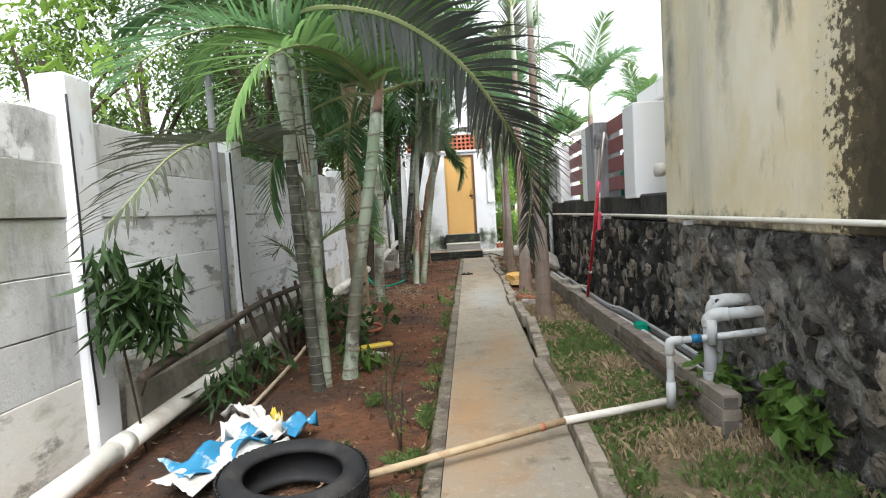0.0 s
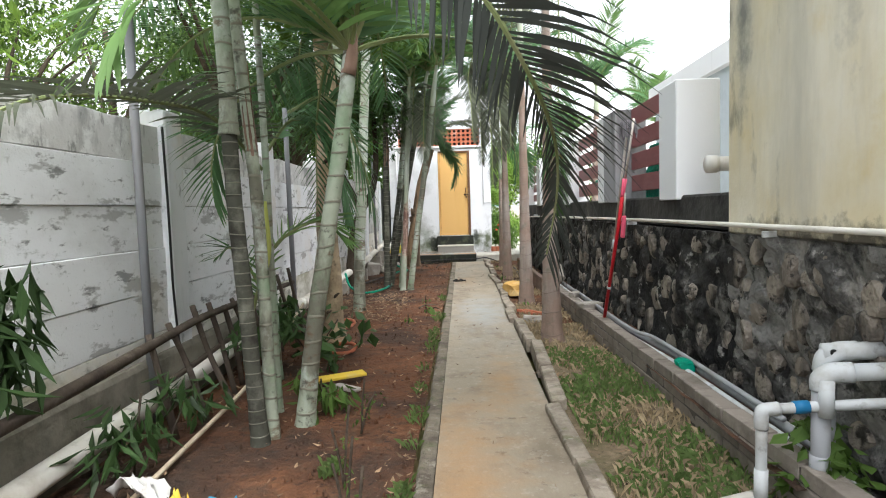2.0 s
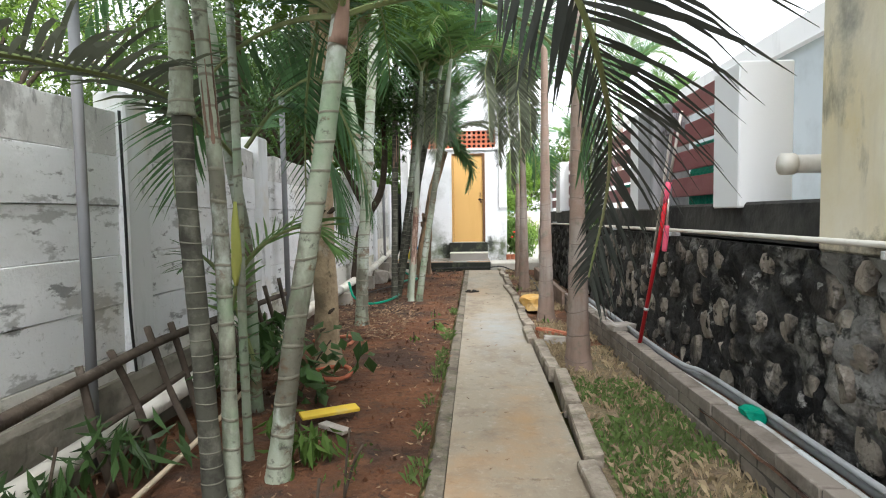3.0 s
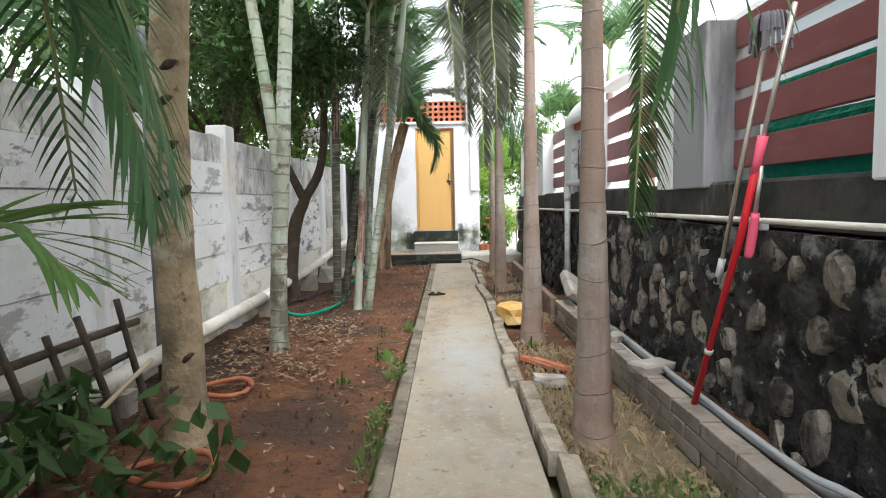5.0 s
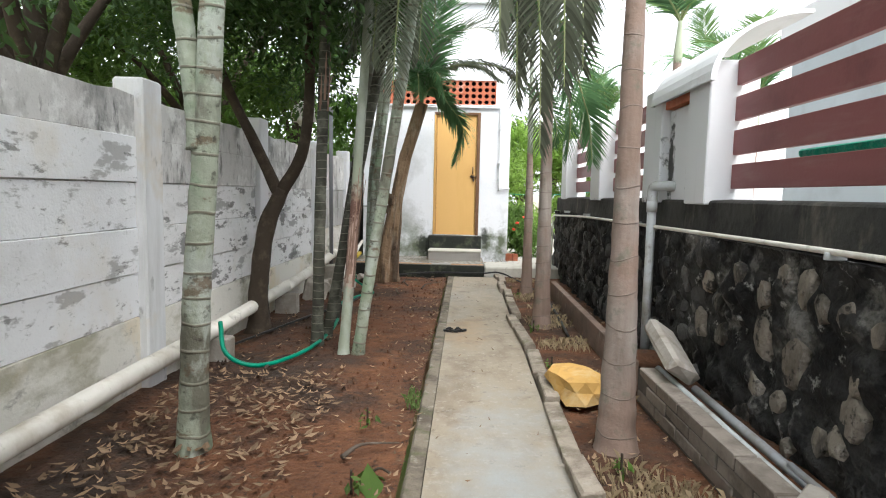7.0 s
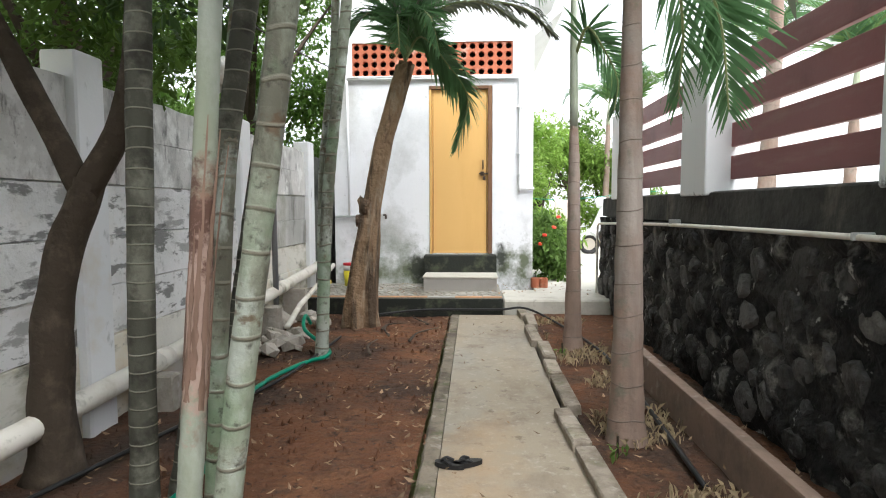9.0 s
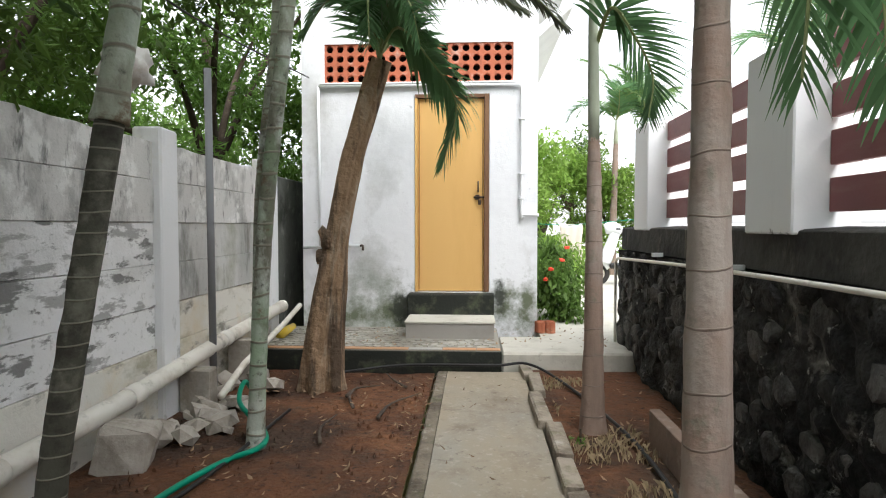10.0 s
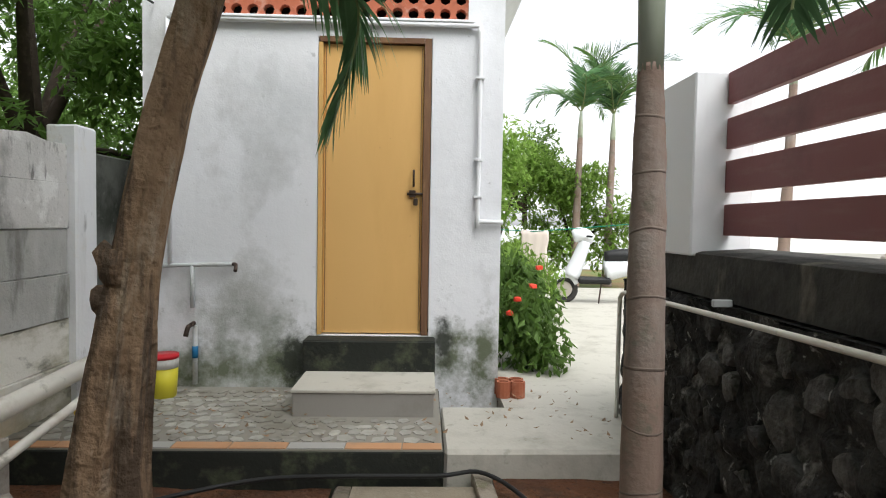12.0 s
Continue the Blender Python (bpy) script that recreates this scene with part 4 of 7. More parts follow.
p = palm((-1.03, 7.68), [([(0, 0, -0.05), (0.03, 0, 0.72), (0.08, 0, 1.35), (0.13, 0.0, 2.12), (0.2, 0, 3.1)], 0.068, 0.05, 0.13, 0.6), ([(0.06, 0, 1.4), (0.02, 0.0, 1.75), (-0.03, 0.0, 2.15), (-0.16, 0, 3.1)], 0.046, 0.042, 0.13, 0.6)], "pale forked palm stem on bare earth", ring_of(0, 9, KA, (FROND, FRONDL), 10, seed=6) + ring_of(1, 8, KA, (FROND,), 40, seed=7))
p = palm((-0.72, 9.5), [([(-0.22, 0.17, -0.05), (-0.2, 0.18, 1.0), (-0.18, 0.2, 2.0), (-0.16, 0.2, 2.8)], 0.046, 0.041, 0.131, 0.6), ([(-0.2, 0.37, -0.05), (-0.09, 0.33, 0.5), (0.01, 0.29, 1.0), (0.22, 0.21, 2.0), (0.38, 0.17, 2.7)], 0.042, 0.04, 0.065, 0.6), ([(0.04, -0.06, -0.05), (0.08, -0.04, 0.5), (0.11, -0.02, 1.0), (0.2, 0.04, 2.6)], 0.041, 0.034, 0.121, 0.6), ([(0.15, -0.05, -0.05), (0.23, -0.07, 0.5), (0.31, -0.09, 1.0), (0.47, -0.13, 2.0), (0.57, -0.15, 2.7)], 0.045, 0.039, 0.13, 0.6), ([(-0.02, 0.28, -0.05), (0.08, 0.25, 1.2), (0.2, 0.3, 2.5)], 0.034, 0.03, 0.12, 0.6)], "dense clump of grey-green ringed palm stems", sum([ring_of(k, 8, KA, (FROND, FRONDL, FROND), 30 * k, tilt=(-15, 20), seed=20 + k) for k in range(5)], []))
strips(p, [(0.08, -0.04, 0.5), (0.1, -0.03, 0.8), (0.12, -0.01, 1.1), (0.15, 0.01, 1.5)], 0.037, 6, 190, 5, "peeling reddish brown sheath")
strips(p, [(-0.18, 0.19, 1.85), (-0.17, 0.2, 2.1), (-0.165, 0.2, 2.4)], 0.042, 4, 150, 7, "peeling reddish brown sheath")
for k, (x, y, top, low) in enumerate(((0.46, -0.2, 2.95, 1.93), (0.3, -0.1, 3.0, 2.15), (0.62, 0.0, 3.0, 2.2), (0.12, 0.1, 3.0, 2.3))):
    laid_frond(p, [(0.42, 0.25, 3.0), (x, y + 0.2, top), (x - 0.02, y, top * 0.5 + low * 0.5), (x - 0.03, y - 0.1, low)], FRONDW, pairs=44, leaf=0.32, fold=0.05, seed=60 + k, hang=0.5, width=0.034, bare=0.22, stalk=0.01)
palm((-0.98, 10.46), [([(0, 0, -0.05), (0.05, 0.03, 0.5), (0.11, 0.08, 1.0), (0.19, 0.12, 1.55)], 0.042, 0.041, 0.065, 0.0), ([(0.188, 0.12, 1.54), (0.24, 0.17, 2.05), (0.29, 0.21, 2.5), (0.34, 0.25, 3.0)], 0.041, 0.044, 0.13, 0.6)], "leaning grey-green palm stem near the wall", ring_of(1, 7, KA, (FROND, FRONDL), 15, tilt=(0, 25), seed=33))
palm((-0.95, 12.05), [([(0.03, 0, -0.05), (0.06, 0, 0.6), (0.09, 0, 1.1), (0.14, 0, 1.6), (0.25, 0, 2.5), (0.3, 0, 3.2)], 0.048, 0.039, 0.13, 0.5), ([(0.0, 0.1, -0.05), (0.03, 0.1, 1.2), (0.07, 0.1, 1.72), (0.14, 0.1, 2.3), (0.17, 0.1, 3.0)], 0.034, 0.03, 0.13, 0.5)], "two thin palm stems by a green hose", ring_of(0, 5, KA, (FROND,), 10, seed=31) + ring_of(1, 5, KA, (FROND,), 40, seed=32))
# right row
rights = []
for x, y, h, sd in ((1.0, 5.82, 3.0, 41), (1.0, 7.85, 3.0, 42), (0.98, 10.55, 2.2, 43), (1.03, 12.42, 1.75, 44)):
    rights.append(palm((x, y), [([(0, 0, -0.05), (0.0, 0, 0.6), (-0.005, 0, 1.4), (-0.01, 0, h)], (0.096, 0.094, 0.084, 0.07)[sd - 41], (0.033, 0.035, 0.041, 0.033)[sd - 41], 0.16, (0.9, 0.9, 0.9, 1.5)[sd - 41])], "tall straight palm with a ringed pinkish grey trunk", [f for f in ring_of(0, 9, ("arch_b", "arch", "arch_c"), (FROND, FROND, FRONDW), sd * 7 + (40 if sd == 44 else 0), tilt=(30, 60) if sd == 41 else (8, 38), seed=sd) if sd > 42 or math.sin(radians(f[2])) > -0.25], trunk=TRUNKR))
laid_frond(rights[0], [(0.0, 0, 3.7), (0.0, -0.5, 3.3), (-0.04, -0.84, 2.5), (-0.07, -0.92, 1.8), (-0.08, -0.9, 1.4), (-0.09, -0.88, 1.1)], LEAFD, pairs=100, leaf=0.26, fold=0.05, seed=71, hang=1.0, width=0.015, bare=0.3, stalk=0.007, sides=(0.35, 1.0))
for k, (x, y, top, low) in enumerate(((-0.36, 0.87, 2.75, 1.5), (-0.5, 0.95, 2.9, 1.8), (-0.24, 0.8, 2.9, 1.85), (-0.62, 0.8, 3.0, 2.1), (-0.1, 1.0, 3.0, 2.0))):
    laid_frond(rights[1], [(0, 0, 3.75), (x * 0.6, y * 0.6, 3.5), (x, y, top), (x + 0.02, y - 0.06, top * 0.5 + low * 0.5), (x + 0.03, y - 0.12, low)], FRONDW, pairs=52, leaf=0.3, fold=0.05, seed=80 + k, hang=0.6, width=0.032, bare=0.42, stalk=0.011)
laid_frond(rights[2], [(0.0, 0, 2.8), (0.1, -0.15, 2.7), (0.26, -0.15, 2.15), (0.34, -0.15, 1.9), (0.38, -0.15, 1.55)], FROND, pairs=60, leaf=0.36, fold=0.2, seed=72, hang=0.4, roll=-60, twist=-0.2, width=0.03)
laid_frond(rights[2], [(0.0, 0, 2.6), (0.08, -0.15, 2.4), (0.17, -0.15, 1.95), (0.16, -0.15, 1.6)], FROND, pairs=44, leaf=0.34, fold=0.1, seed=73, hang=0.8, roll=-60, twist=-0.2)
laid_frond(rights[3], [(0.0, 0, 2.3), (0.05, -0.15, 2.46), (0.16, -0.17, 2.32), (0.28, -0.17, 2.07), (0.26, -0.17, 1.84)], FROND, pairs=44, leaf=0.32, fold=0.15, seed=74, hang=0.5, roll=-60, twist=-0.2)
# old leaning palm by the house
p = palm((-0.84, 13.25), [([(0.36, 0.0, 2.2), (0.4, 0.0, 2.32), (0.44, 0.0, 2.46)], 0.06, 0.06, 0.5, 0.0)], "old leaning palm with a thick fibrous brown trunk", ring_of(0, 8, ("arch_b", "arch_c", "arch"), (FROND, FROND, FRONDW), -60, tilt=(20, 45), seed=51), trunk=TRUNKB)
laid_frond(p, [(0.44, 0, 2.5), (0.6, -0.15, 2.65), (0.83, -0.25, 2.4), (1.02, -0.25, 2.08), (0.93, -0.25, 1.68)], FROND, pairs=120, leaf=0.42, fold=0.0, seed=75, hang=1.0, twist=-0.2, roll=-50, width=0.042)
for k, (way, shape) in enumerate((
    ([(0.44, 0, 2.5), (0.34, -0.1, 2.8), (0.12, -0.16, 2.86), (-0.06, -0.2, 2.62)], dict(pairs=60, leaf=0.3, hang=0.9)),
    ([(0.44, 0, 2.5), (0.75, -0.08, 2.9), (1.15, -0.12, 2.95), (1.5, -0.14, 2.75)], dict(pairs=80, leaf=0.26, hang=1.1)),
    ([(0.44, 0, 2.5), (0.9, 0.1, 3.0), (1.5, 0.1, 2.98), (1.82, 0.1, 2.72)], dict(pairs=80, leaf=0.26, hang=1.1)),
    ([(0.44, 0, 2.5), (0.55, -0.2, 2.85), (0.7, -0.34, 2.75), (0.78, -0.4, 2.45)], dict(pairs=60, leaf=0.3, hang=0.9)),
    ([(0.44, 0, 2.5), (0.4, -0.2, 2.8), (0.42, -0.36, 2.72), (0.44, -0.42, 2.45)], dict(pairs=54, leaf=0.28, hang=0.9)))):
    laid_frond(p, way, (FROND, FRONDW)[k in (1, 2)], fold=0.15, seed=90 + k, width=0.026, bare=0.1, **shape)
part("trunk", fluted([(-0.02, 0, -0.06), (0.0, 0, 0.3), (0.06, 0.0, 0.8), (0.12, 0.0, 1.2), (0.22, 0, 1.7), (0.28, 0.0, 1.9), (0.44, 0.0, 2.44)], lambda t: 0.17 - 0.072 * min(1, t * 2.2) - 0.014 * t, 44, 3.0), TRUNKB, p, smooth=True)
part("burl", blob(bmesh.new(), 0.05, -0.06, 1.13, 0.06, 0.045, 0.085, 0.5, 2, 6), TRUNKB, p, "knotted burl", smooth=True)
part("burl", blob(bmesh.new(), -0.0, -0.03, 1.0, 0.04, 0.04, 0.06, 0.5, 2, 8), TRUNKB, p, "knotted burl", smooth=True)
# pale straight tree with knots
tree = thing("tree", -0.94, 5.85, 0, "straight pale barked tree with dark knots", "tree")
part("trunk", tube(smooth_line([(0, 0, -0.05), (0.0, 0, 0.5), (-0.02, 0, 1.1), (0.0, 0, 1.7), (0.03, 0, 2.3), (-0.05, 0, 3.4)], 8), lambda s: 0.098 - 0.02 * s + 0.04 * math.exp(-s * 25), 18, wobble=0.14), TRUNKP, tree, smooth=True)
random.seed(12)
for z, a in ((1.2, -95), (1.42, -70), (1.62, -80), (1.78, -60), (0.75, -130), (0.45, -50), (1.22, -30), (0.3, -100)):
    part("knot", tube([(0.082 * math.cos(radians(a + q)), 0.082 * math.sin(radians(a + q)), z + 0.02 * math.sin(radians(q * 3))) for q in range(-32, 33, 6)], lambda s: 0.003 + 0.017 * math.sin(math.pi * s), 7, wobble=0.4), BARKD, tree, "dark knot", smooth=True)
part("limb", tube(smooth_line([(0.0, 0, 1.95), (0.18, 0.1, 2.4), (0.45, 0.2, 3.0)], 5), lambda s: 0.05 - 0.02 * s, 9, wobble=0.2), TRUNKP, tree, smooth=True)
tree2 = thing("tree", -1.56, 10.05, 0, "dark barked tree that forks low", "tree")
part("trunk", tube(smooth_line([(0, 0, -0.05), (0.02, 0, 0.5), (0.09, 0, 0.92), (0.22, 0, 1.24)], 8), lambda s: 0.092 - 0.03 * s + 0.05 * math.exp(-s * 20), 12, wobble=0.2), BARKD, tree2, smooth=True)
part("limb", tube(smooth_line([(0.2, 0, 1.18), (0.4, 0.0, 1.57), (0.46, 0.0, 2.15), (0.4, 0.1, 3.0)], 6), lambda s: 0.06 - 0.025 * s, 10, wobble=0.2), BARKD, tree2, smooth=True)
part("limb", tube(smooth_line([(0.2, 0, 1.18), (-0.02, 0.0, 1.63), (-0.27, 0.0, 2.15), (-0.5, 0.1, 2.8)], 6), lambda s: 0.055 - 0.025 * s, 10, wobble=0.2), BARKD, tree2, smooth=True)


# ---- slatted fence ----
fence = tagged(new("slat_fence"), "maroon slatted fence between white pillars", "fence")
for y0, y1, m, lab in ((4.64, 4.98, WHITEP, ""), (6.19, 6.62, GREYP, "dark grey pillar"), (6.623, 6.88, WHITEP, "chipped white pillar"), (8.62, 8.95, STAINP, ""), (9.47, 9.87, STAINP, "white pillar stained black at its foot"), (11.43, 11.87, STAINP, "white pillar with black drips at its foot"), (13.55, 13.92, WHITEP, "")):
    part("pillar", cube(RX, y0, 1.19, RX + 0.29, y1, 1.98 if y0 < 5 else 2.04, 0.008), m, fence, lab)
for y0, y1 in ((4.985, 6.185), (6.885, 8.615), (9.875, 11.425), (11.875, 13.545)):
    for z0, z1 in ((1.89, 2.035), (1.685, 1.825), (1.485, 1.63), (1.287, 1.43)):
        part("slat", cube(RX + 0.15, y0, z0, RX + 0.185, y1, z1, 0.003), MAROON, fence)
bay = tagged(new("gate_recess"), "mouldy white wall panel between two pillars under a red beam", "wall panel")
part("panel", cube(RX + 0.06, 8.955, 1.19, RX + 0.28, 9.465, 1.86, 0.01), STAINP, bay)
part("beam", cube(RX + 0.02, 8.955, 1.864, RX + 0.28, 9.465, 1.95, 0.006), TERRA, bay, "red painted beam")
canopy = bmesh.new()
rows = []
for r in (0.55, 0.52):
    for y in (8.5, 9.58):
        rows.append([canopy.verts.new((RX + 0.5 - r * math.cos(a), y, 1.9 + r * 0.72 * math.sin(a))) for a in [math.pi / 2 * k / 12 for k in range(13)]])
for a, b in ((0, 1), (3, 2), (1, 3), (2, 0)):
    for k in range(12):
        canopy.faces.new((rows[a][k], rows[a][k + 1], rows[b][k + 1], rows[b][k]))
tagged(part("arched_canopy", canopy, WHITEP), "curved white sheet canopy over the gate recess", "canopy")
tagged(part("green_tarpaulin", cube(RX + 0.25, 5.0, 1.19, RX + 0.34, 6.1, 1.5, 0.03, 0.012), GREENC), "crumpled green tarpaulin behind the slats", "tarpaulin")
tagged(part("green_tarpaulin", cube(RX + 0.25, 6.6, 1.44, RX + 0.28, 8.1, 1.485, 0.01, 0.006), GREENC), "strip of green tarpaulin seen between slats", "tarpaulin")
tagged(part("green_tarpaulin", cube(RX + 0.25, 4.97, 1.60, RX + 0.28, 6.0, 1.68, 0.01, 0.008), GREENC), "strip of green tarpaulin seen between slats", "tarpaulin")
nb = tagged(new("neighbour_house"), "low pale blue house with a white parapet", "house")
part("wall", cube(4.0, 3.8, 1.18, 9, 12.2, 3.05), coat("pale_blue_wall", (0.5, 0.56, 0.6), 0.8, layers=[((0.36, 0.4, 0.43), 2, 0.5, 0.7, 0.5, ONE)]), nb)
part("parapet", cube(3.9, 3.7, 3.05, 9.1, 12.3, 3.35), WHITEP, nb, "white parapet")

over = tagged(new("overflow_pipe"), "thick white pipe stub behind the cream building", "pipe")
part("pipe", tube([(1.75, 4.35, 1.4), (2.6, 4.35, 1.4)], 0.045, 14), PVCW, over, smooth=True)
part("collar", tube([(1.74, 4.35, 1.4), (1.8, 4.35, 1.4)], 0.053, 14), PVCW, over, smooth=True)
part("bracket", cube(2.2, 4.32, 1.18, 2.25, 4.38, 1.36, 0.004), IRON, over)
# conduit along the stone wall
cond = tagged(new("wall_pipe"), "thin white water pipe clipped along the stone wall", "pipe")
part("pipe", tube(smooth_line([(RX - 0.03, -1.0, 1.06), (RX - 0.03, 3.0, 1.05), (RX - 0.03, 5.2, 1.045), (RX - 0.04, 9, 1.02), (RX - 0.035, 12, 0.99), (RX - 0.035, 14.3, 0.93)], 6), 0.013, 8), PVCW, cond, smooth=True)
part("pipe", tube(smooth_line([(RX - 0.035, 14.3, 0.93), (RX - 0.035, 14.38, 0.9), (RX - 0.035, 14.4, 0.8), (RX - 0.035, 14.4, 0.12)], 5), 0.013, 8), PVCW, cond, smooth=True)
for y in (3.4, 5.6, 7.3, 9.9, 11.9, 13.2):
    part("clip", cube(RX - 0.06, y - 0.01, 1.0, RX + 0.02, y + 0.01, 1.03, 0.003), PVC, cond)
dp = tagged(new("downpipe"), "grey plastic downpipe with an elbow from the wall", "pipe")
part("pipe", tube([(1.60, 9.4, 0.02), (1.60, 9.4, 0.6), (1.60, 9.4, 1.22)], 0.032, 12), PVC, dp, smooth=True)
part("elbow", tube(smooth_line([(1.60, 9.4, 1.19), (1.60, 9.4, 1.28), (1.62, 9.37, 1.31), (1.74, 9.3, 1.31)], 5), 0.037, 12), PVC, dp, smooth=True)
part("collar", tube([(1.60, 9.4, 1.12), (1.60, 9.4, 1.2)], 0.038, 12), PVC, dp, smooth=True)

setting(sheet("fill", 1.40, 1.66, 2.75, 9.3, 0.07, 0.13, 0.02, SOIL), "dark earth fill behind the block wall", "soil")
# pipes lying behind the block wall
for k, (x, z, y0, y1, r, m) in enumerate(((1.51, 0.175, 2.7, 8.6, 0.018, PVC), (1.58, 0.18, 2.9, 8.2, 0.022, PVCG), (1.545, 0.225, 3.2, 7.2, 0.014, PVCG), (1.47, 0.16, 3.4, 6.0, 0.013, PVCW))):
    tagged(part("waste_pipe", tube(smooth_line([(x + 0.05, y0, z), (x + 0.01, y0 + 1.5, z + 0.012), (x - 0.05, (y0 + y1) / 2, z), (x - 0.07, y1, z + 0.01)], 6), r, 10), m, smooth=True), "dusty plastic pipe lying behind the block wall", "pipe", "pipes behind the block wall")
# pipe assembly
pa = thing("pipe_assembly", 1.5, 2.78, 0, "grey plastic pipes joined by elbows and a tee beside the wall", "pipes")
part("riser", tube([(0.0, 0.0, 0.05), (0.0, 0.0, 0.5)], 0.032, 14), PVCG, pa, smooth=True)
part("riser", tube([(0.07, 0.08, 0.05), (0.07, 0.08, 0.56)], 0.03, 14), PVCG, pa, smooth=True)
part("collar", tube([(0.0, 0.0, 0.16), (0.0, 0.0, 0.25)], 0.037, 14), PVCG, pa, smooth=True)
part("elbow", tube(smooth_line([(0.0, 0.0, 0.49), (0.0, 0.0, 0.525), (0.03, -0.01, 0.55), (0.09, -0.03, 0.558)], 5), 0.037, 14), PVC, pa, smooth=True)
part("branch", tube([(0.08, -0.027, 0.557), (0.33, -0.12, 0.588)], 0.031, 14), PVC, pa, smooth=True)
part("elbow", tube(smooth_line([(0.04, 0.06, 0.54), (0.045, 0.05, 0.59), (0.08, 0.04, 0.615), (0.14, 0.03, 0.62)], 5), 0.036, 14), PVC, pa, smooth=True)
part("branch", tube([(0.03, 0.05, 0.612), (0.235, 0.0, 0.628)], 0.033, 14), PVC, pa, smooth=True)
part("bore", tube([(0.05, 0.012, 0.618), (0.05, 0.02, 0.619)], 0.012, 10), BLACKPL, pa, "dark screw hole")
part("standpipe", tube(smooth_line([(-0.21, 0.0, 0.06), (-0.21, 0.0, 0.2), (-0.21, 0.0, 0.36)], 3), 0.02, 12), PVC, pa, smooth=True)
part("elbow", tube(smooth_line([(-0.21, 0.0, 0.35), (-0.21, 0.0, 0.4), (-0.2, 0.0, 0.417), (-0.15, 0.0, 0.423)], 5), 0.025, 12), PVC, pa, smooth=True)
part("cross_pipe", tube([(-0.16, 0.0, 0.422), (0.02, -0.02, 0.436), (0.32, -0.17, 0.5)], 0.019, 12), PVC, pa, smooth=True)
part("coupling", tube([(-0.1, -0.005, 0.427), (-0.05, -0.01, 0.431)], 0.0235, 12), BLUE, pa, "blue pipe coupling", smooth=True)
part("tee", tube([(0.0, -0.03, 0.4), (0.0, -0.03, 0.53)], 0.026, 12), PVC, pa, smooth=True)
part("collar", tube([(-0.21, 0.0, 0.06), (-0.21, 0.0, 0.2)], 0.024, 12), PVC, pa, smooth=True)

# red pole and mop
mop = thing("mop", 1.44, 5.74, 0.2, "long red pole with a pink sleeve leaning on the fence", "mop")
part("pole", tube([(0, 0, 0), (0.05, -0.3, 0.8), (0.07, -0.36, 1.06)], 0.0145, 8), RED, mop, smooth=True)
part("pole", tube([(0.07, -0.36, 1.05), (0.12, -0.5, 1.62)], 0.0095, 8), STEEL, mop, "dull steel upper tube", smooth=True)
part("sleeve", tube([(0.066, -0.352, 1.03), (0.07, -0.365, 1.07), (0.078, -0.39, 1.17)], lambda s: 0.014 + 0.005 * s, 10), PINK, mop, "pink plastic sleeve", smooth=True)
part("tip", tube([(-0.004, 0.022, -0.055), (0, 0, 0.01)], 0.0125, 8), PVC, mop, smooth=True)
part("ring", tube([(0.0165, -0.1, 0.265), (0.018, -0.107, 0.285)], 0.018, 8), PVC, mop, smooth=True)
part("inner_tube", tube([(0.085, -0.37, 1.06), (0.085, -0.33, 0.86)], 0.0085, 8), STEEL, mop, smooth=True)
part("grip", tube(smooth_line([(0.085, -0.335, 0.88), (0.083, -0.32, 0.8), (0.08, -0.305, 0.72), (0.08, -0.302, 0.705)], 4), lambda s: 0.012 + 0.007 * math.sin(math.pi * (0.2 + 0.7 * s)), 9), PINK, mop, "pink plastic grip", smooth=True)
mop2 = thing("mop", 1.5, 5.64, 0.82, "steel tube mop hung head up beside the red pole", "mop")
part("pole", tube([(0, 0, 0), (0.06, -0.24, 0.98)], 0.0095, 8), STEEL, mop2, smooth=True)
part("grip", tube([(-0.006, 0.012, -0.05), (0.004, -0.014, 0.06)], 0.015, 8), PVC, mop2, "pale plastic grip", smooth=True)
part("slot", cube(-0.02, -0.004, -0.045, -0.012, 0.012, -0.02, 0.001), BLACKPL, mop2, "dark hanging slot")
hb = bmesh.new()
random.seed(3)
for k in range(46):
    a = random.uniform(0, 6.28)
    tube(smooth_line([(0.06, -0.245, 0.97), (0.06 + 0.05 * math.cos(a), -0.245 + 0.06 * math.sin(a), 1.0), (0.06 + 0.065 * math.cos(a), -0.245 + 0.085 * math.sin(a), random.uniform(0.86, 0.94))], 3), 0.006, 4, bm=hb)
tagged(part("mop_head", hb, coat("grey_mop_yarn", (0.16, 0.15, 0.16), 0.95, vary=0.4), mop2), "dark grey yarn mop head", kind="stuff")

# lumps beside the path
def lump(name, x, y, z, sx, sy, sz, mat, label, cat, seed, rz=0, rough=0.3, group=""):
    b = blob(bmesh.new(), 0, 0, 0, sx, sy, sz, rough, 2, seed)
    o = part(name, b, mat)
    o.matrix_basis = pose(x, y, z, 0, 0, rz)
    return tagged(o, label, cat, group)


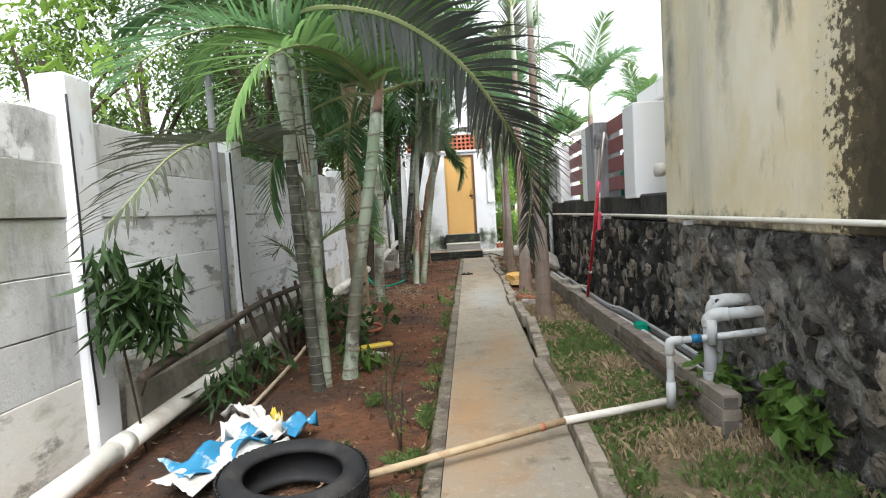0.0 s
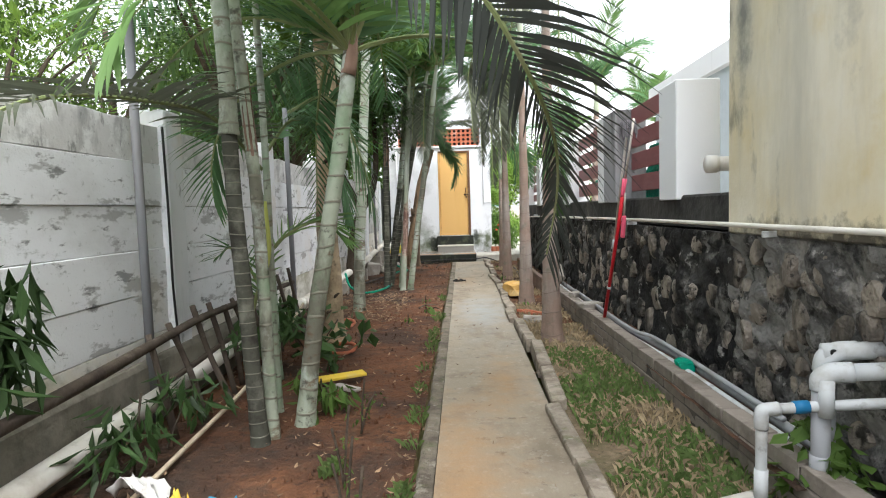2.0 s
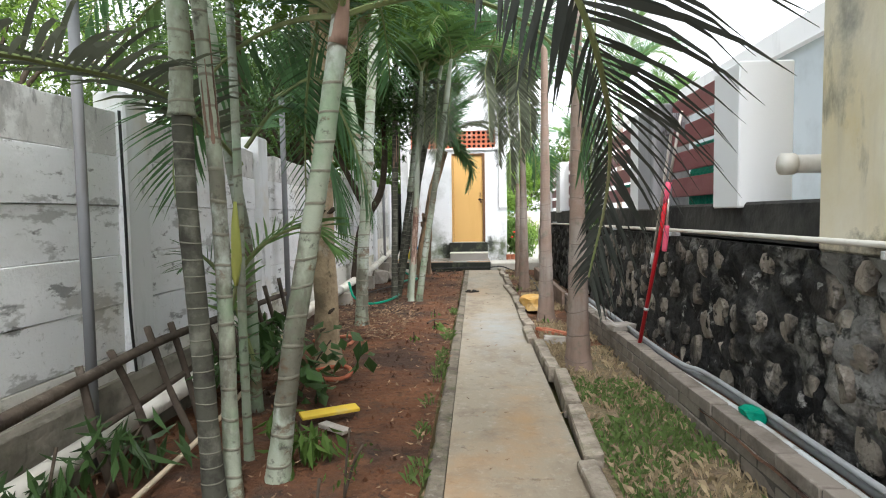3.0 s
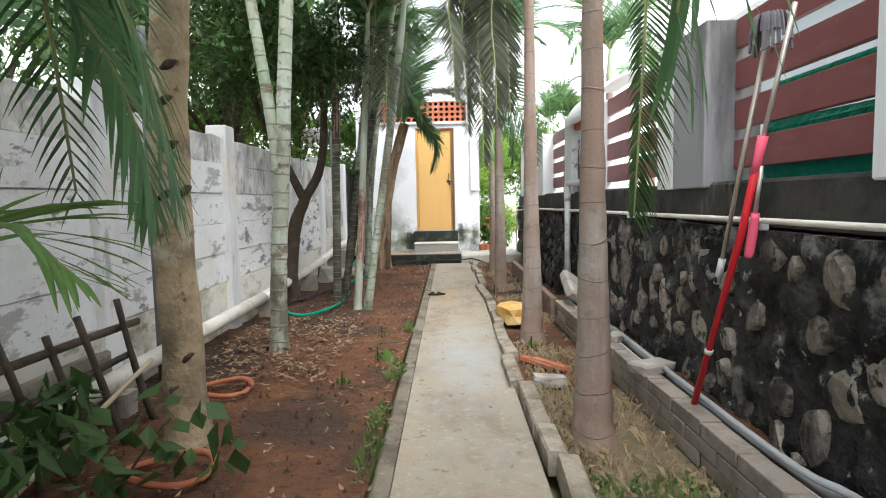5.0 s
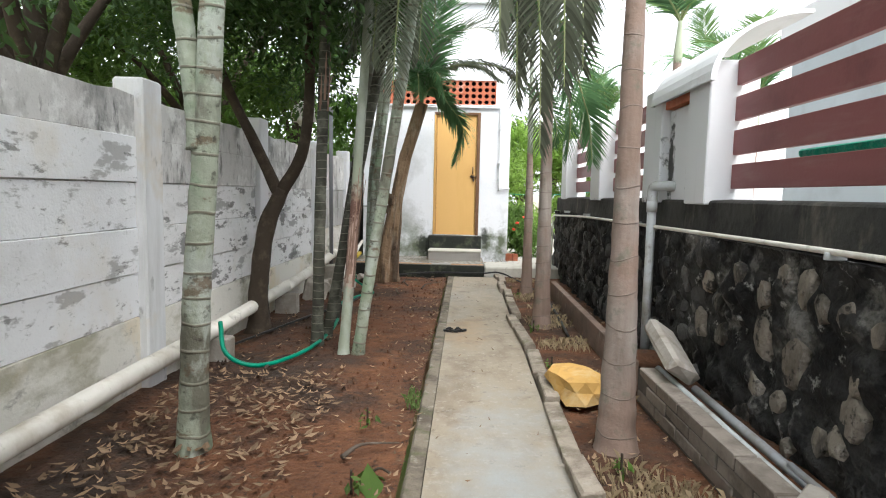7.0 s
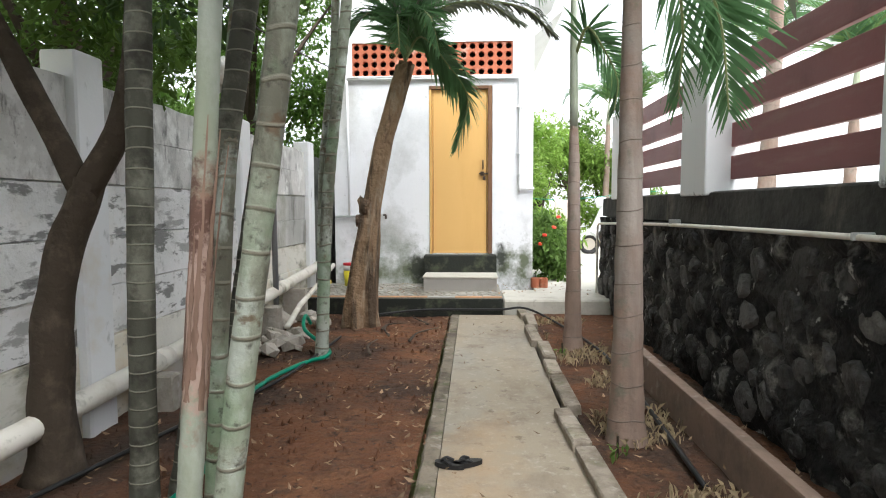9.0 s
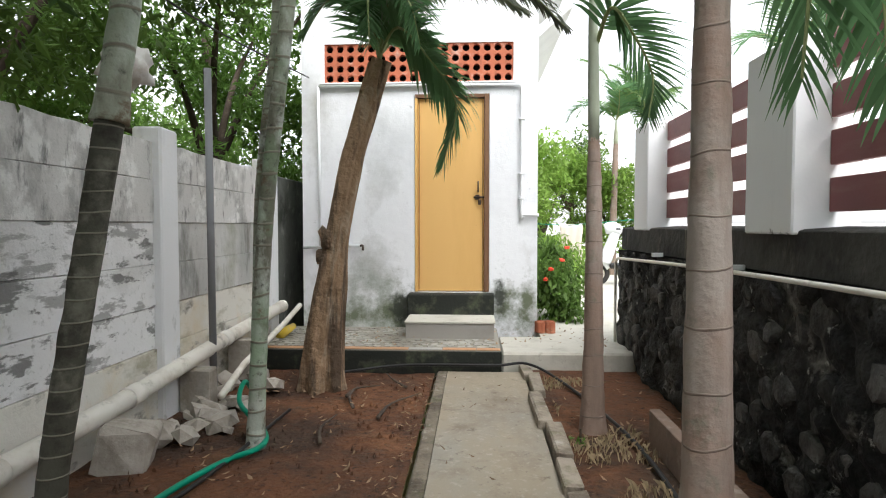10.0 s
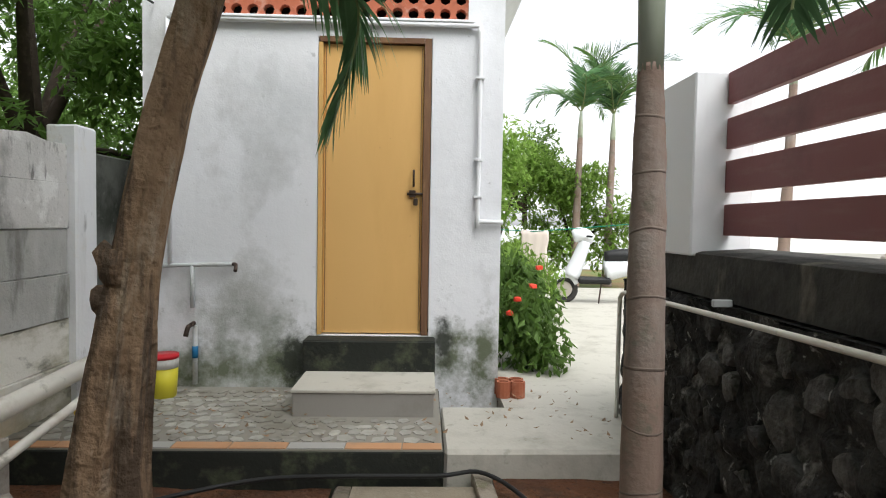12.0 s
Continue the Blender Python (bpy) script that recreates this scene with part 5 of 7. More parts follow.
lump("ochre_boulder", 0.93, 8.55, 0.09, 0.14, 0.2, 0.1, YSTONE, "broken ochre and cream stone lump beside the kerb", "stone", 3, 20)
sb = bmesh.new()
box(sb, -0.09, -0.3, -0.05, 0.09, 0.3, 0.05, 0.02, 0.012)
slab = tagged(part("stone_slab", sb, RUBBLE), "pale rough stone slab tilted on the block wall", "stone")
slab.matrix_basis = pose(1.47, 8.5, 0.33, 14, 35, 4)
for k, (x, y, rz) in enumerate(((0.93, 7.1, 32), (1.0, 7.03, 36))):
    b = cube(-0.035, -0.16, 0, 0.035, 0.16, 0.03, 0.004, 0.002)
    o = tagged(part("tile_strip", b, TERRA), "thin red clay tile strip lying on the ground", "tile", "clay strips")
    o.matrix_basis = pose(x, y, 0.005 + 0.012 * k, 0, 6, rz)
for k, (x, y, s) in enumerate(((0.94, 6.68, 0.1), (1.43, 6.27, 0.11), (1.42, 6.95, 0.07))):
    b = cube(-s, -s * 0.6, 0, s, s * 0.6, 0.055, 0.01, 0.008)
    o = tagged(part("white_block", b, RUBBLE), "chipped pale concrete piece", "rubble", "loose pieces")
    o.matrix_basis = pose(x, y, 0.0 if x < 1.2 else 0.2, 0, 0, 25 * k)
b = blob(bmesh.new(), 0, 0, 0, 0.05, 0.06, 0.05, 0.4, 2, 9)
o = tagged(part("green_bag", b, GREENC), "crumpled green plastic bag on the block wall", "bag")
o.matrix_basis = pose(1.53, 4.15, 0.2)
sandals = tagged(new("sandal"), "black rubber sandal on the path", "sandal")
for k, (x, y, rz) in enumerate(((0.13, 10.17, 70), (0.21, 10.19, 110))):
    o = sandals if k == 0 else tagged(new("sandal"), "black rubber sandal on the path", "sandal", "pair of sandals")
    o["group"] = "pair of sandals"
    o.matrix_basis = pose(x, y, 0.003, 0, 0, rz)
    b = bmesh.new()
    vs = [b.verts.new((0.026 * math.cos(a) * (1 + 0.25 * math.sin(a)), 0.068 * math.sin(a), 0)) for a in [6.283 * q / 16 for q in range(16)]]
    f = b.faces.new(vs)
    ex = bmesh.ops.extrude_face_region(b, geom=[f])["geom"]
    bmesh.ops.translate(b, vec=(0, 0, 0.02), verts=[v for v in ex if isinstance(v, bmesh.types.BMVert)])
    bmesh.ops.recalc_face_normals(b, faces=b.faces)
    part("sole", b, BLACKPL, o)
    for sx in (-1, 1):
        part("strap", tube(smooth_line([(0.0, 0.04, 0.022), (0.012 * sx, 0.018, 0.035), (0.024 * sx, -0.012, 0.022)], 4), 0.007, 6), BLACKPL, o, smooth=True)

# pole across the path, tyre and torn sack
pole = tagged(new("pipe_pole"), "long stained plastic pipe lying across the path", "pipe")
part("pipe", tube([(-0.30, 2.08, 0.05), (0.69, 2.58, 0.085)], 0.018, 10), coat("rust_stained_pipe", (0.52, 0.4, 0.25), 0.7, layers=[((0.3, 0.16, 0.08), 5, 0.5, 0.7, 0.7, ONE)]), pole, "rust stained half", smooth=True)
part("pipe", tube([(0.69, 2.58, 0.085), (1.31, 2.82, 0.085)], 0.021, 10), PVCW, pole, "white half", smooth=True)
part("collar", tube([(0.56, 2.515, 0.08), (0.58, 2.525, 0.081)], 0.021, 10), TERRA, pole, smooth=True)
tyre = thing("tyre", -0.52, 2.03, -0.01, "worn black car tyre lying on the earth", "tyre")
b = bmesh.new()
prof = [(0.195, 0.035), (0.205, 0.02), (0.25, 0.0), (0.285, 0.02), (0.297, 0.055), (0.3, 0.1), (0.297, 0.145), (0.285, 0.18), (0.25, 0.2), (0.205, 0.18), (0.195, 0.165), (0.215, 0.15), (0.27, 0.14), (0.275, 0.1), (0.27, 0.06), (0.215, 0.05)]
rings = [[b.verts.new((r * math.cos(a), r * math.sin(a), z)) for r, z in prof] for a in [6.2832 * k / 56 for k in range(56)]]
for i in range(56):
    for k in range(len(prof)):
        b.faces.new((rings[i][k], rings[(i + 1) % 56][k], rings[(i + 1) % 56][(k + 1) % len(prof)], rings[i][(k + 1) % len(prof)]))
body = part("carcass", b, RUBBER, tyre, smooth=True)
tb = bmesh.new()
for k in range(56):
    for zz in (0.045, 0.1, 0.155):
        box(tb, 0.296, -0.011, zz - 0.02, 0.304, 0.011, zz + 0.02, m=pose(0, 0, 0, 0, 0, 360 * k / 56 + (3 if zz == 0.1 else 0)))
part("tread", tb, RUBBER, tyre)
tyre.matrix_basis = pose(-0.51, 1.94, -0.01, 2, 3, 0)
sack = tagged(new("torn_sack"), "torn blue and white plastic sack crumpled on the earth", "sack")


def scrap(name, cx, cy, w, h, rz, mat, seed, lift=0.1, label=""):
    vs, fs = [], []
    n = 14
    for j in range(n + 1):
        for i in range(n + 1):
            u, v = i / n - 0.5, j / n - 0.5
            e = 1 + 0.12 * noise.noise(Vector((math.atan2(v, u) * 1.5, seed, 0)))
            z = 0.03 + lift * (0.5 + noise.noise(Vector((u * 3, v * 3, seed)))) + 0.03 * noise.noise(Vector((u * 9, v * 9, seed)))
            vs.append(pose(cx, cy, 0, 0, 0, rz) @ Vector((u * w * e, v * h * e, max(0.012, z))))
    for j in range(n):
        for i in range(n):
            a = j * (n + 1) + i
            fs.append((a, a + 1, a + n + 2, a + n + 1))
    o = raw(name, vs, fs, mat, sack, label, smooth=True)
    sol = o.modifiers.new("thickness", "SOLIDIFY")
    sol.thickness = 0.003
    return o


scrap("sheet", -1.0, 2.36, 0.2, 0.5, -25, SACKB, 2.0, label="blue printed sheet")
scrap("sheet", -0.93, 2.3, 0.22, 0.6, -25, SACKW, 7.0, 0.07, label="white inner sheet")
scrap("sheet", -0.78, 2.75, 0.3, 0.13, 5, SACKB, 4.0, 0.08)
scrap("sheet", -0.93, 2.62, 0.3, 0.26, 30, SACKW, 5.0, 0.13)
scrap("sheet", -1.12, 2.98, 0.26, 0.08, -20, SACKW, 6.0, 0.08)
scrap("patch", -0.86, 2.77, 0.07, 0.07, 0, YELLOWPL, 8.0, 0.12, label="yellow printed patch")


# ---- things along the white wall ----
drain = tagged(new("drain_pipe"), "long dirty white drain pipe along the foot of the wall", "pipe")
LEVELS = ((-2.5, 0.03), (1.7, 0.09), (2.4, 0.11), (4.2, 0.155), (7.0, 0.19), (9.0, 0.2), (11.0, 0.24), (12.0, 0.275), (13.24, 0.355), (14.65, 0.42))


def drain_at(y):
    for (a, za), (b, zb) in zip(LEVELS, LEVELS[1:]):
        if y <= b:
            return (-1.5 - 0.009 * (y - 1), y, za + (zb - za) * (y - a) / (b - a))
    return (-1.62, y, LEVELS[-1][1])


for (a, _), (b, _) in zip(LEVELS, LEVELS[1:]):
    part("pipe", tube([drain_at(a), drain_at(b)], 0.055, 16), PVCW, drain, smooth=True)
    if b not in (4.2, 9.0):
        part("collar", tube([drain_at(b - 0.05), drain_at(min(b + 0.06, 14.65))], 0.061, 16), PVCW, drain, smooth=True)
for y in (6.3, 9.2, 10.9, 12.7, 13.5):
    h = drain_at(y)[2] - 0.055
    tagged(part("support_block", cube(-1.67, y - 0.06, -0.05, -1.45, y + 0.06, h, 0.01, 0.006), RUBBLE), "rough block under the drain pipe", "block", "pipe supports")
tagged(part("waste_pipe", tube([(-1.46, 14.7, 0.42), (-1.44, 14.1, 0.32), (-1.4, 13.1, 0.2), (-1.36, 12.6, 0.1)], 0.025, 10), PVCW, smooth=True), "thin white pipe sloping down to the bed", "pipe")
tagged(part("ledge_wall", cube(-1.70, 2.75, -0.1, -1.60, 6.4, 0.33, 0.02, 0.012), coat("dirty_cement", (0.24, 0.22, 0.18), 0.95, layers=[((0.1, 0.09, 0.07), 4, 0.45, 0.65, 0.8, ONE)], bump=[(20, 0.6, 0.02)])), "low dirty cement ledge at the foot of the wall", "ledge")
# stick fence
sf = tagged(new("stick_fence"), "rough fence of dead branches along the wall", "fence")
part("rail", tube(smooth_line([(-1.4, 2.45, 0.44), (-1.39, 3.4, 0.5), (-1.41, 4.3, 0.54), (-1.42, 5.6, 0.52), (-1.45, 6.4, 0.5)], 6), lambda s: 0.027 - 0.008 * s, 9, wobble=0.4), WOODD, sf, smooth=True)
part("rail", tube(smooth_line([(-1.38, 3.7, 0.28), (-1.38, 4.8, 0.34), (-1.4, 6.2, 0.36)], 6), 0.018, 8, wobble=0.3), WOODD, sf, smooth=True)
random.seed(8)
for k, y in enumerate((3.62, 3.93, 4.22, 4.42, 4.62, 4.85, 5.1, 5.35, 5.6, 5.85, 6.15)):
    dx, dy = random.uniform(-0.05, 0.1), random.uniform(-0.18, 0.1)
    part("stake", tube(smooth_line([(-1.33 + dx, y + 0.1 + dy * 0.3, -0.05), (-1.36, y + 0.03, 0.3), (-1.42, y + dy * 0.4, 0.6 + random.uniform(-0.05, 0.08))], 4), lambda s: 0.02 - 0.005 * s, 8, wobble=0.4), WOODD, sf, smooth=True)
POLEM = coat("grey_iron_pole", (0.2, 0.205, 0.215), 0.6, layers=[((0.16, 0.14, 0.12), 5, 0.5, 0.7, 0.7, DRIP)])
for x, y, h in ((-1.60, 4.0, 2.35), (-1.60, 6.95, 2.3), (-1.58, 12.98, 2.35)):
    tagged(part("iron_pole", tube([(x, y, -0.05), (x - 0.02, y + 0.02, h)], 0.026, 10), POLEM, smooth=True), "upright grey iron pole beside the wall", "pole", "poles beside the wall")
tagged(part("wall_cable", tube(smooth_line([(-1.655, 4.40, 1.75), (-1.652, 4.41, 1.2), (-1.655, 4.42, 0.7), (-1.65, 4.45, 0.3)], 6), 0.008, 6), BLACKPL, smooth=True), "thin black cable running down the wall", "cable")
tagged(part("wall_cable", tube(smooth_line([(-1.66, 2.47, 1.85), (-1.655, 2.475, 1.2), (-1.66, 2.47, 0.7), (-1.655, 2.48, 0.3)], 6), 0.006, 6), BLACKPL, smooth=True), "thin black cable running down beside a post", "cable")
# bamboo, planks, hose
tagged(part("bamboo_stick", tube(smooth_line([(-1.12, 2.2, 0.02), (-1.16, 3.35, 0.03), (-1.22, 4.75, 0.08), (-1.33, 6.3, 0.3)], 5), 0.013, 8), coat("pale_bamboo", (0.6, 0.5, 0.36), 0.6, layers=[((0.35, 0.25, 0.15), 6, 0.5, 0.7, 0.6, ONE)]), smooth=True), "long pale stick lying along the bed", "stick")
b = cube(-0.17, -0.045, 0, 0.17, 0.045, 0.02, 0.003)
o = tagged(part("yellow_plank", b, YELLOWPL), "short board with worn yellow paint", "board")
o.matrix_basis = pose(-0.63, 4.66, 0.03, 4, 0, 30)
b = cube(-0.1, -0.03, 0, 0.1, 0.03, 0.025, 0.004, 0.003)
o = tagged(part("grey_board", b, RUBBLE), "short grey broken board", "board")
o.matrix_basis = pose(-0.55, 4.45, 0.01, 0, 0, -35)
for x, y in ((-0.87, 5.52), (-1.08, 6.62)):
    tagged(part("planting_ring", tube([(x + 0.18 * math.cos(a), y + 0.15 * math.sin(a), 0.035 + 0.015 * math.sin(a * 2)) for a in [6.2832 * k / 40 for k in range(41)]], 0.016, 8), TERRA, smooth=True), "brown rim of a sunken pot round the plants", "pot", "sunken pots")
tagged(part("garden_hose", tube(smooth_line([(-1.45, 9.0, 0.3), (-1.35, 8.85, 0.12), (-1.15, 8.9, 0.03), (-0.95, 9.3, 0.025), (-0.9, 9.9, 0.025), (-0.95, 10.5, 0.025), (-1.07, 10.94, 0.025), (-1.08, 11.31, 0.025), (-0.98, 11.7, 0.025), (-0.85, 11.95, 0.025), (-0.93, 12.2, 0.03), (-1.15, 12.4, 0.12), (-1.2, 12.6, 0.2), (-1.2, 12.75, 0.1)], 6), 0.016, 8), GREENH, smooth=True), "bright green garden hose lying on the earth", "hose")
tagged(part("rubber_cable", tube(smooth_line([(-1.62, 9.16, 0.02), (-1.5, 9.63, 0.02), (-1.25, 10.57, 0.02), (-1.0, 11.4, 0.02), (-0.9, 12.6, 0.02)], 6), 0.011, 6), BLACKPL, smooth=True), "black cable trailing over the earth", "cable")
tagged(part("rubber_cable", tube(smooth_line([(-0.9, 13.5, 0.02), (-0.4, 13.7, 0.05), (0.0, 13.73, 0.06), (0.5, 13.74, 0.06), (0.75, 13.72, 0.08), (0.98, 13.36, 0.03), (1.2, 12.2, 0.02), (1.2, 11.1, 0.02), (1.15, 10.0, 0.02)], 6), 0.012, 6), BLACKPL, smooth=True), "black cable along the platform edge", "cable")
tagged(part("bottle", tube([(-1.5, 14.2, 0.21), (-1.45, 14.45, 0.25)], lambda s: 0.05 if s < 0.7 else 0.03, 10), YELLOWPL, smooth=True), "yellow plastic piece under the pipe", "plastic")
random.seed(21)
for k in range(26):
    x, y, s = random.uniform(-1.6, -1.1), random.uniform(12.0, 13.4), random.uniform(0.035, 0.1)
    b = blob(bmesh.new(), 0, 0, 0, s, s * random.uniform(0.6, 1), s * random.uniform(0.5, 0.8), 0.4, 1, k)
    o = tagged(part("rubble_lump", b, RUBBLE), "grey lump of broken concrete", "rubble", "rubble heap")
    o.matrix_basis = pose(x, y, s * 0.45, random.uniform(-30, 30), random.uniform(-30, 30), random.uniform(0, 360))
o = tagged(part("rubble_block", cube(-0.13, -0.1, -0.05, 0.13, 0.1, 0.2, 0.02, 0.02), RUBBLE), "large broken concrete block", "rubble")
o.matrix_basis = pose(-1.5, 11.75, 0, 0, 12, 20)
for k, (x, y, rz, ln) in enumerate(((-0.5, 12.7, 100, 0.5), (-0.3, 12.5, 70, 0.6), (-0.55, 12.05, 95, 0.5), (-0.2, 13.2, 120, 0.45), (-0.6, 12.95, 60, 0.35), (-1.1, 8.9, 80, 0.4), (-0.3, 7.6, 40, 0.3))):
    o = tagged(part("twig", tube(smooth_line([(0, 0, 0), (ln * 0.4, 0.03, 0.02), (ln, -0.02, 0.0)], 4), lambda s: 0.012 - 0.008 * s, 6, wobble=0.4), WOODD, smooth=True), "dry fallen twig on the earth", "twig", "fallen twigs")
    o.matrix_basis = pose(x, y, 0.012, 0, 0, rz)

# hanging bag
b = bmesh.new()
blob(b, 0, 0, 0, 0.13, 0.1, 0.13, 0.5, 3, 4)
bag = tagged(part("plastic_bag", b, SACKW, smooth=True), "white plastic bag caught in the branches", "bag")
bag.matrix_basis = pose(-1.77, 12.3, 2.17)
tagged(part("bag_string", tube([(-1.77, 12.3, 2.25), (-1.75, 12.32, 3.2)], 0.004, 5), BLACKPL), "dark string that holds the bag", "string")

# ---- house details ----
# black sheet: the shade inside the vent is painted, not a deep room
part("vent_back", cube(-1.24, HY + 0.10, 2.69, 0.70, HY + 0.12, 3.09), VENTSHADE, house, "black panel standing in for the shade behind the vent")
JW, JH, RAD = 0.108, 0.1, 0.038
jal = bmesh.new()
for r in range(4):
    for c in range(18):
        cx, cz = -1.24 + JW * (c + 0.5), 2.69 + JH * (r + 0.5)
        outer = [(cx + JW / 2 * sx, cz + JH / 2 * sz) for sx, sz in ((1, 0), (1, 1), (0, 1), (-1, 1), (-1, 0), (-1, -1), (0, -1), (1, -1))]
        inner = [(cx + RAD * math.cos(a), cz + RAD * math.sin(a)) for a in [math.pi / 4 * q for q in range(8)]]
        of = [jal.verts.new((x, HY + 0.012, z)) for x, z in outer]
        inf = [jal.verts.new((x, HY + 0.012, z)) for x, z in inner]
        inb = [jal.verts.new((x, HY + 0.07, z)) for x, z in inner]
        for q in range(8):
            jal.faces.new((of[q], of[(q + 1) % 8], inf[(q + 1) % 8], inf[q]))
            jal.faces.new((inf[q], inf[(q + 1) % 8], inb[(q + 1) % 8], inb[q]))
part("vent_grille", jal, JALI, house, "pierced terracotta vent grille")
wp = part("wall_piping", tube([(-1.3, HY - 0.03, 2.655), (0.78, HY - 0.03, 2.655)], 0.017, 10), WHITEP, house, "white conduit over the door", smooth=True)
part("ledge", cube(-1.28, HY - 0.05, 2.67, 0.74, HY - 0.001, 2.688, 0.003), PLASTER, house)
part("wall_piping", tube(smooth_line([(0.78, HY - 0.03, 2.655), (0.785, HY - 0.03, 2.4), (0.785, HY - 0.03, 1.37), (0.8, HY - 0.03, 1.34), (0.96, HY - 0.03, 1.335)], 4), 0.016, 10), WHITEP, house, smooth=True)
part("wall_piping", tube([(-1.3, HY - 0.03, 2.655), (-1.29, HY - 0.03, 1.0)], 0.014, 10), WHITEP, house, smooth=True)
for z in (2.3, 1.75, 1.5):
    part("pipe_clip", cube(0.755, HY - 0.055, z, 0.815, HY - 0.001, z + 0.014), WHITEP, house)
part("tap_pipe", tube([(-1.47, HY - 0.03, 1.0), (-0.87, HY - 0.03, 1.02)], 0.015, 10), PVC, house, "grey plastic tap pipe", smooth=True)
part("tap_pipe", tube([(-1.14, HY - 0.03, 1.01), (-1.14, HY - 0.03, 0.72)], 0.015, 10), PVC, house, smooth=True)
part("tap_pipe", tube([(-1.12, HY - 0.035, 0.6), (-1.12, HY - 0.035, 0.2)], 0.016, 10), PVC, house, smooth=True)
part("tap", tube(smooth_line([(-0.87, HY - 0.03, 1.02), (-0.84, HY - 0.06, 1.02), (-0.83, HY - 0.1, 0.98)], 4), 0.013, 8), IRON, house, "dark iron tap", smooth=True)
part("tap", tube(smooth_line([(-1.12, HY - 0.05, 0.62), (-1.14, HY - 0.1, 0.6), (-1.15, HY - 0.12, 0.54)], 4), 0.016, 8), IRON, house, smooth=True)
part("pipe_joint", tube([(-1.12, HY - 0.035, 0.38), (-1.12, HY - 0.035, 0.46)], 0.02, 10), BLUE, house, "blue pipe joint", smooth=True)
part("bolt", tube([(0.30, HY + 0.018, 1.52), (0.43, HY + 0.018, 1.52)], 0.009, 8), IRON, door, "iron door bolt", smooth=True)
part("bolt_plate", cube(0.315, HY + 0.012, 1.495, 0.36, HY + 0.029, 1.545, 0.003), IRON, door)
part("handle", tube(smooth_line([(0.345, HY + 0.025, 1.68), (0.345, HY - 0.01, 1.66), (0.345, HY - 0.01, 1.6), (0.345, HY + 0.025, 1.575)], 4), 0.008, 8), IRON, door, "iron door handle", smooth=True)
part("padlock", cube(0.345, HY - 0.012, 1.44, 0.375, HY + 0.01, 1.49, 0.006), IRON, door)
for x0, x1 in ((-0.262, -0.258), (0.388, 0.392)):
    part("groove", cube(x0, HY + 0.026, 0.57, x1, HY + 0.032, 2.51), FRAMEB, door)

bucket = thing("paint_bucket", -1.24, 14.66, 0.166, "yellow and white plastic bucket with a red lid", "bucket")
part("body", tube([(0, 0, 0), (0, 0, 0.2)], lambda s: 0.075 + 0.012 * s, 16), coat("yellow_label", (0.7, 0.62, 0.05), 0.4), bucket, smooth=True)
part("rim", tube([(0, 0, 0.2), (0, 0, 0.26)], 0.09, 16), SACKW, bucket, smooth=True)
part("lid", tube([(0, 0, 0.26), (0, 0, 0.285)], 0.092, 16), RED, bucket, "red lid", smooth=True)
hb = thing("hollow_brick", 1.03, 14.86, 0.14, "red hollow clay brick on end", "brick")
b = bmesh.new()
for i in range(2):
    for j in range(2):
        cx, cy = -0.05 + 0.1 * i, -0.04 + 0.08 * j
        o8 = [(cx + 0.05 * math.cos(a), cy + 0.04 * math.sin(a)) for a in [6.2832 * q / 12 for q in range(12)]]
        i8 = [(cx + 0.037 * math.cos(a), cy + 0.028 * math.sin(a)) for a in [6.2832 * q / 12 for q in range(12)]]
        vo0, vo1 = [b.verts.new((x, y, 0)) for x, y in o8], [b.verts.new((x, y, 0.11)) for x, y in o8]
        vi0, vi1 = [b.verts.new((x, y, 0.02)) for x, y in i8], [b.verts.new((x, y, 0.11)) for x, y in i8]
        for q in range(12):
            r = (q + 1) % 12
            b.faces.new((vo0[q], vo0[r], vo1[r], vo1[q]))
            b.faces.new((vo1[q], vo1[r], vi1[r], vi1[q]))
            b.faces.new((vi1[q], vi1[r], vi0[r], vi0[q]))
part("body", b, TERRA, hb)

# mosaic of broken tiles on the platform
MOSAIC = coat("broken_tile", (0.4, 0.385, 0.345), 0.6, layers=[((0.15, 0.135, 0.105), 2.2, 0.44, 0.6, 0.8, ONE), ((0.3, 0.29, 0.26), 9, 0.5, 0.7, 0.7, ONE)], vary=0.3)
ORANGE = coat("orange_tile", (0.5, 0.27, 0.14), 0.6, layers=[((0.35, 0.22, 0.14), 9, 0.5, 0.7, 0.6, ONE)], vary=0.15)
GREYT = coat("grey_tile", (0.4, 0.39, 0.37), 0.6, vary=0.2)
part("bedding", cube(-1.73, 13.785, 0.163, 0.535, HY - 0.003, 0.172), coat("tile_bedding", (0.27, 0.255, 0.22), 0.9, layers=[((0.2, 0.19, 0.15), 3, 0.5, 0.66, 0.7, ONE)]), platform)
random.seed(33)
x = -1.7
k = 0
while x < 0.5:
    w = 0.29
    part("edge_tile", cube(x, 13.79, 0.172, min(x + w - 0.006, 0.53), 13.87, 0.178, 0.001), (ORANGE, ORANGE, GREYT)[k % 3], platform)
    x += w
    k += 1
TILES = []
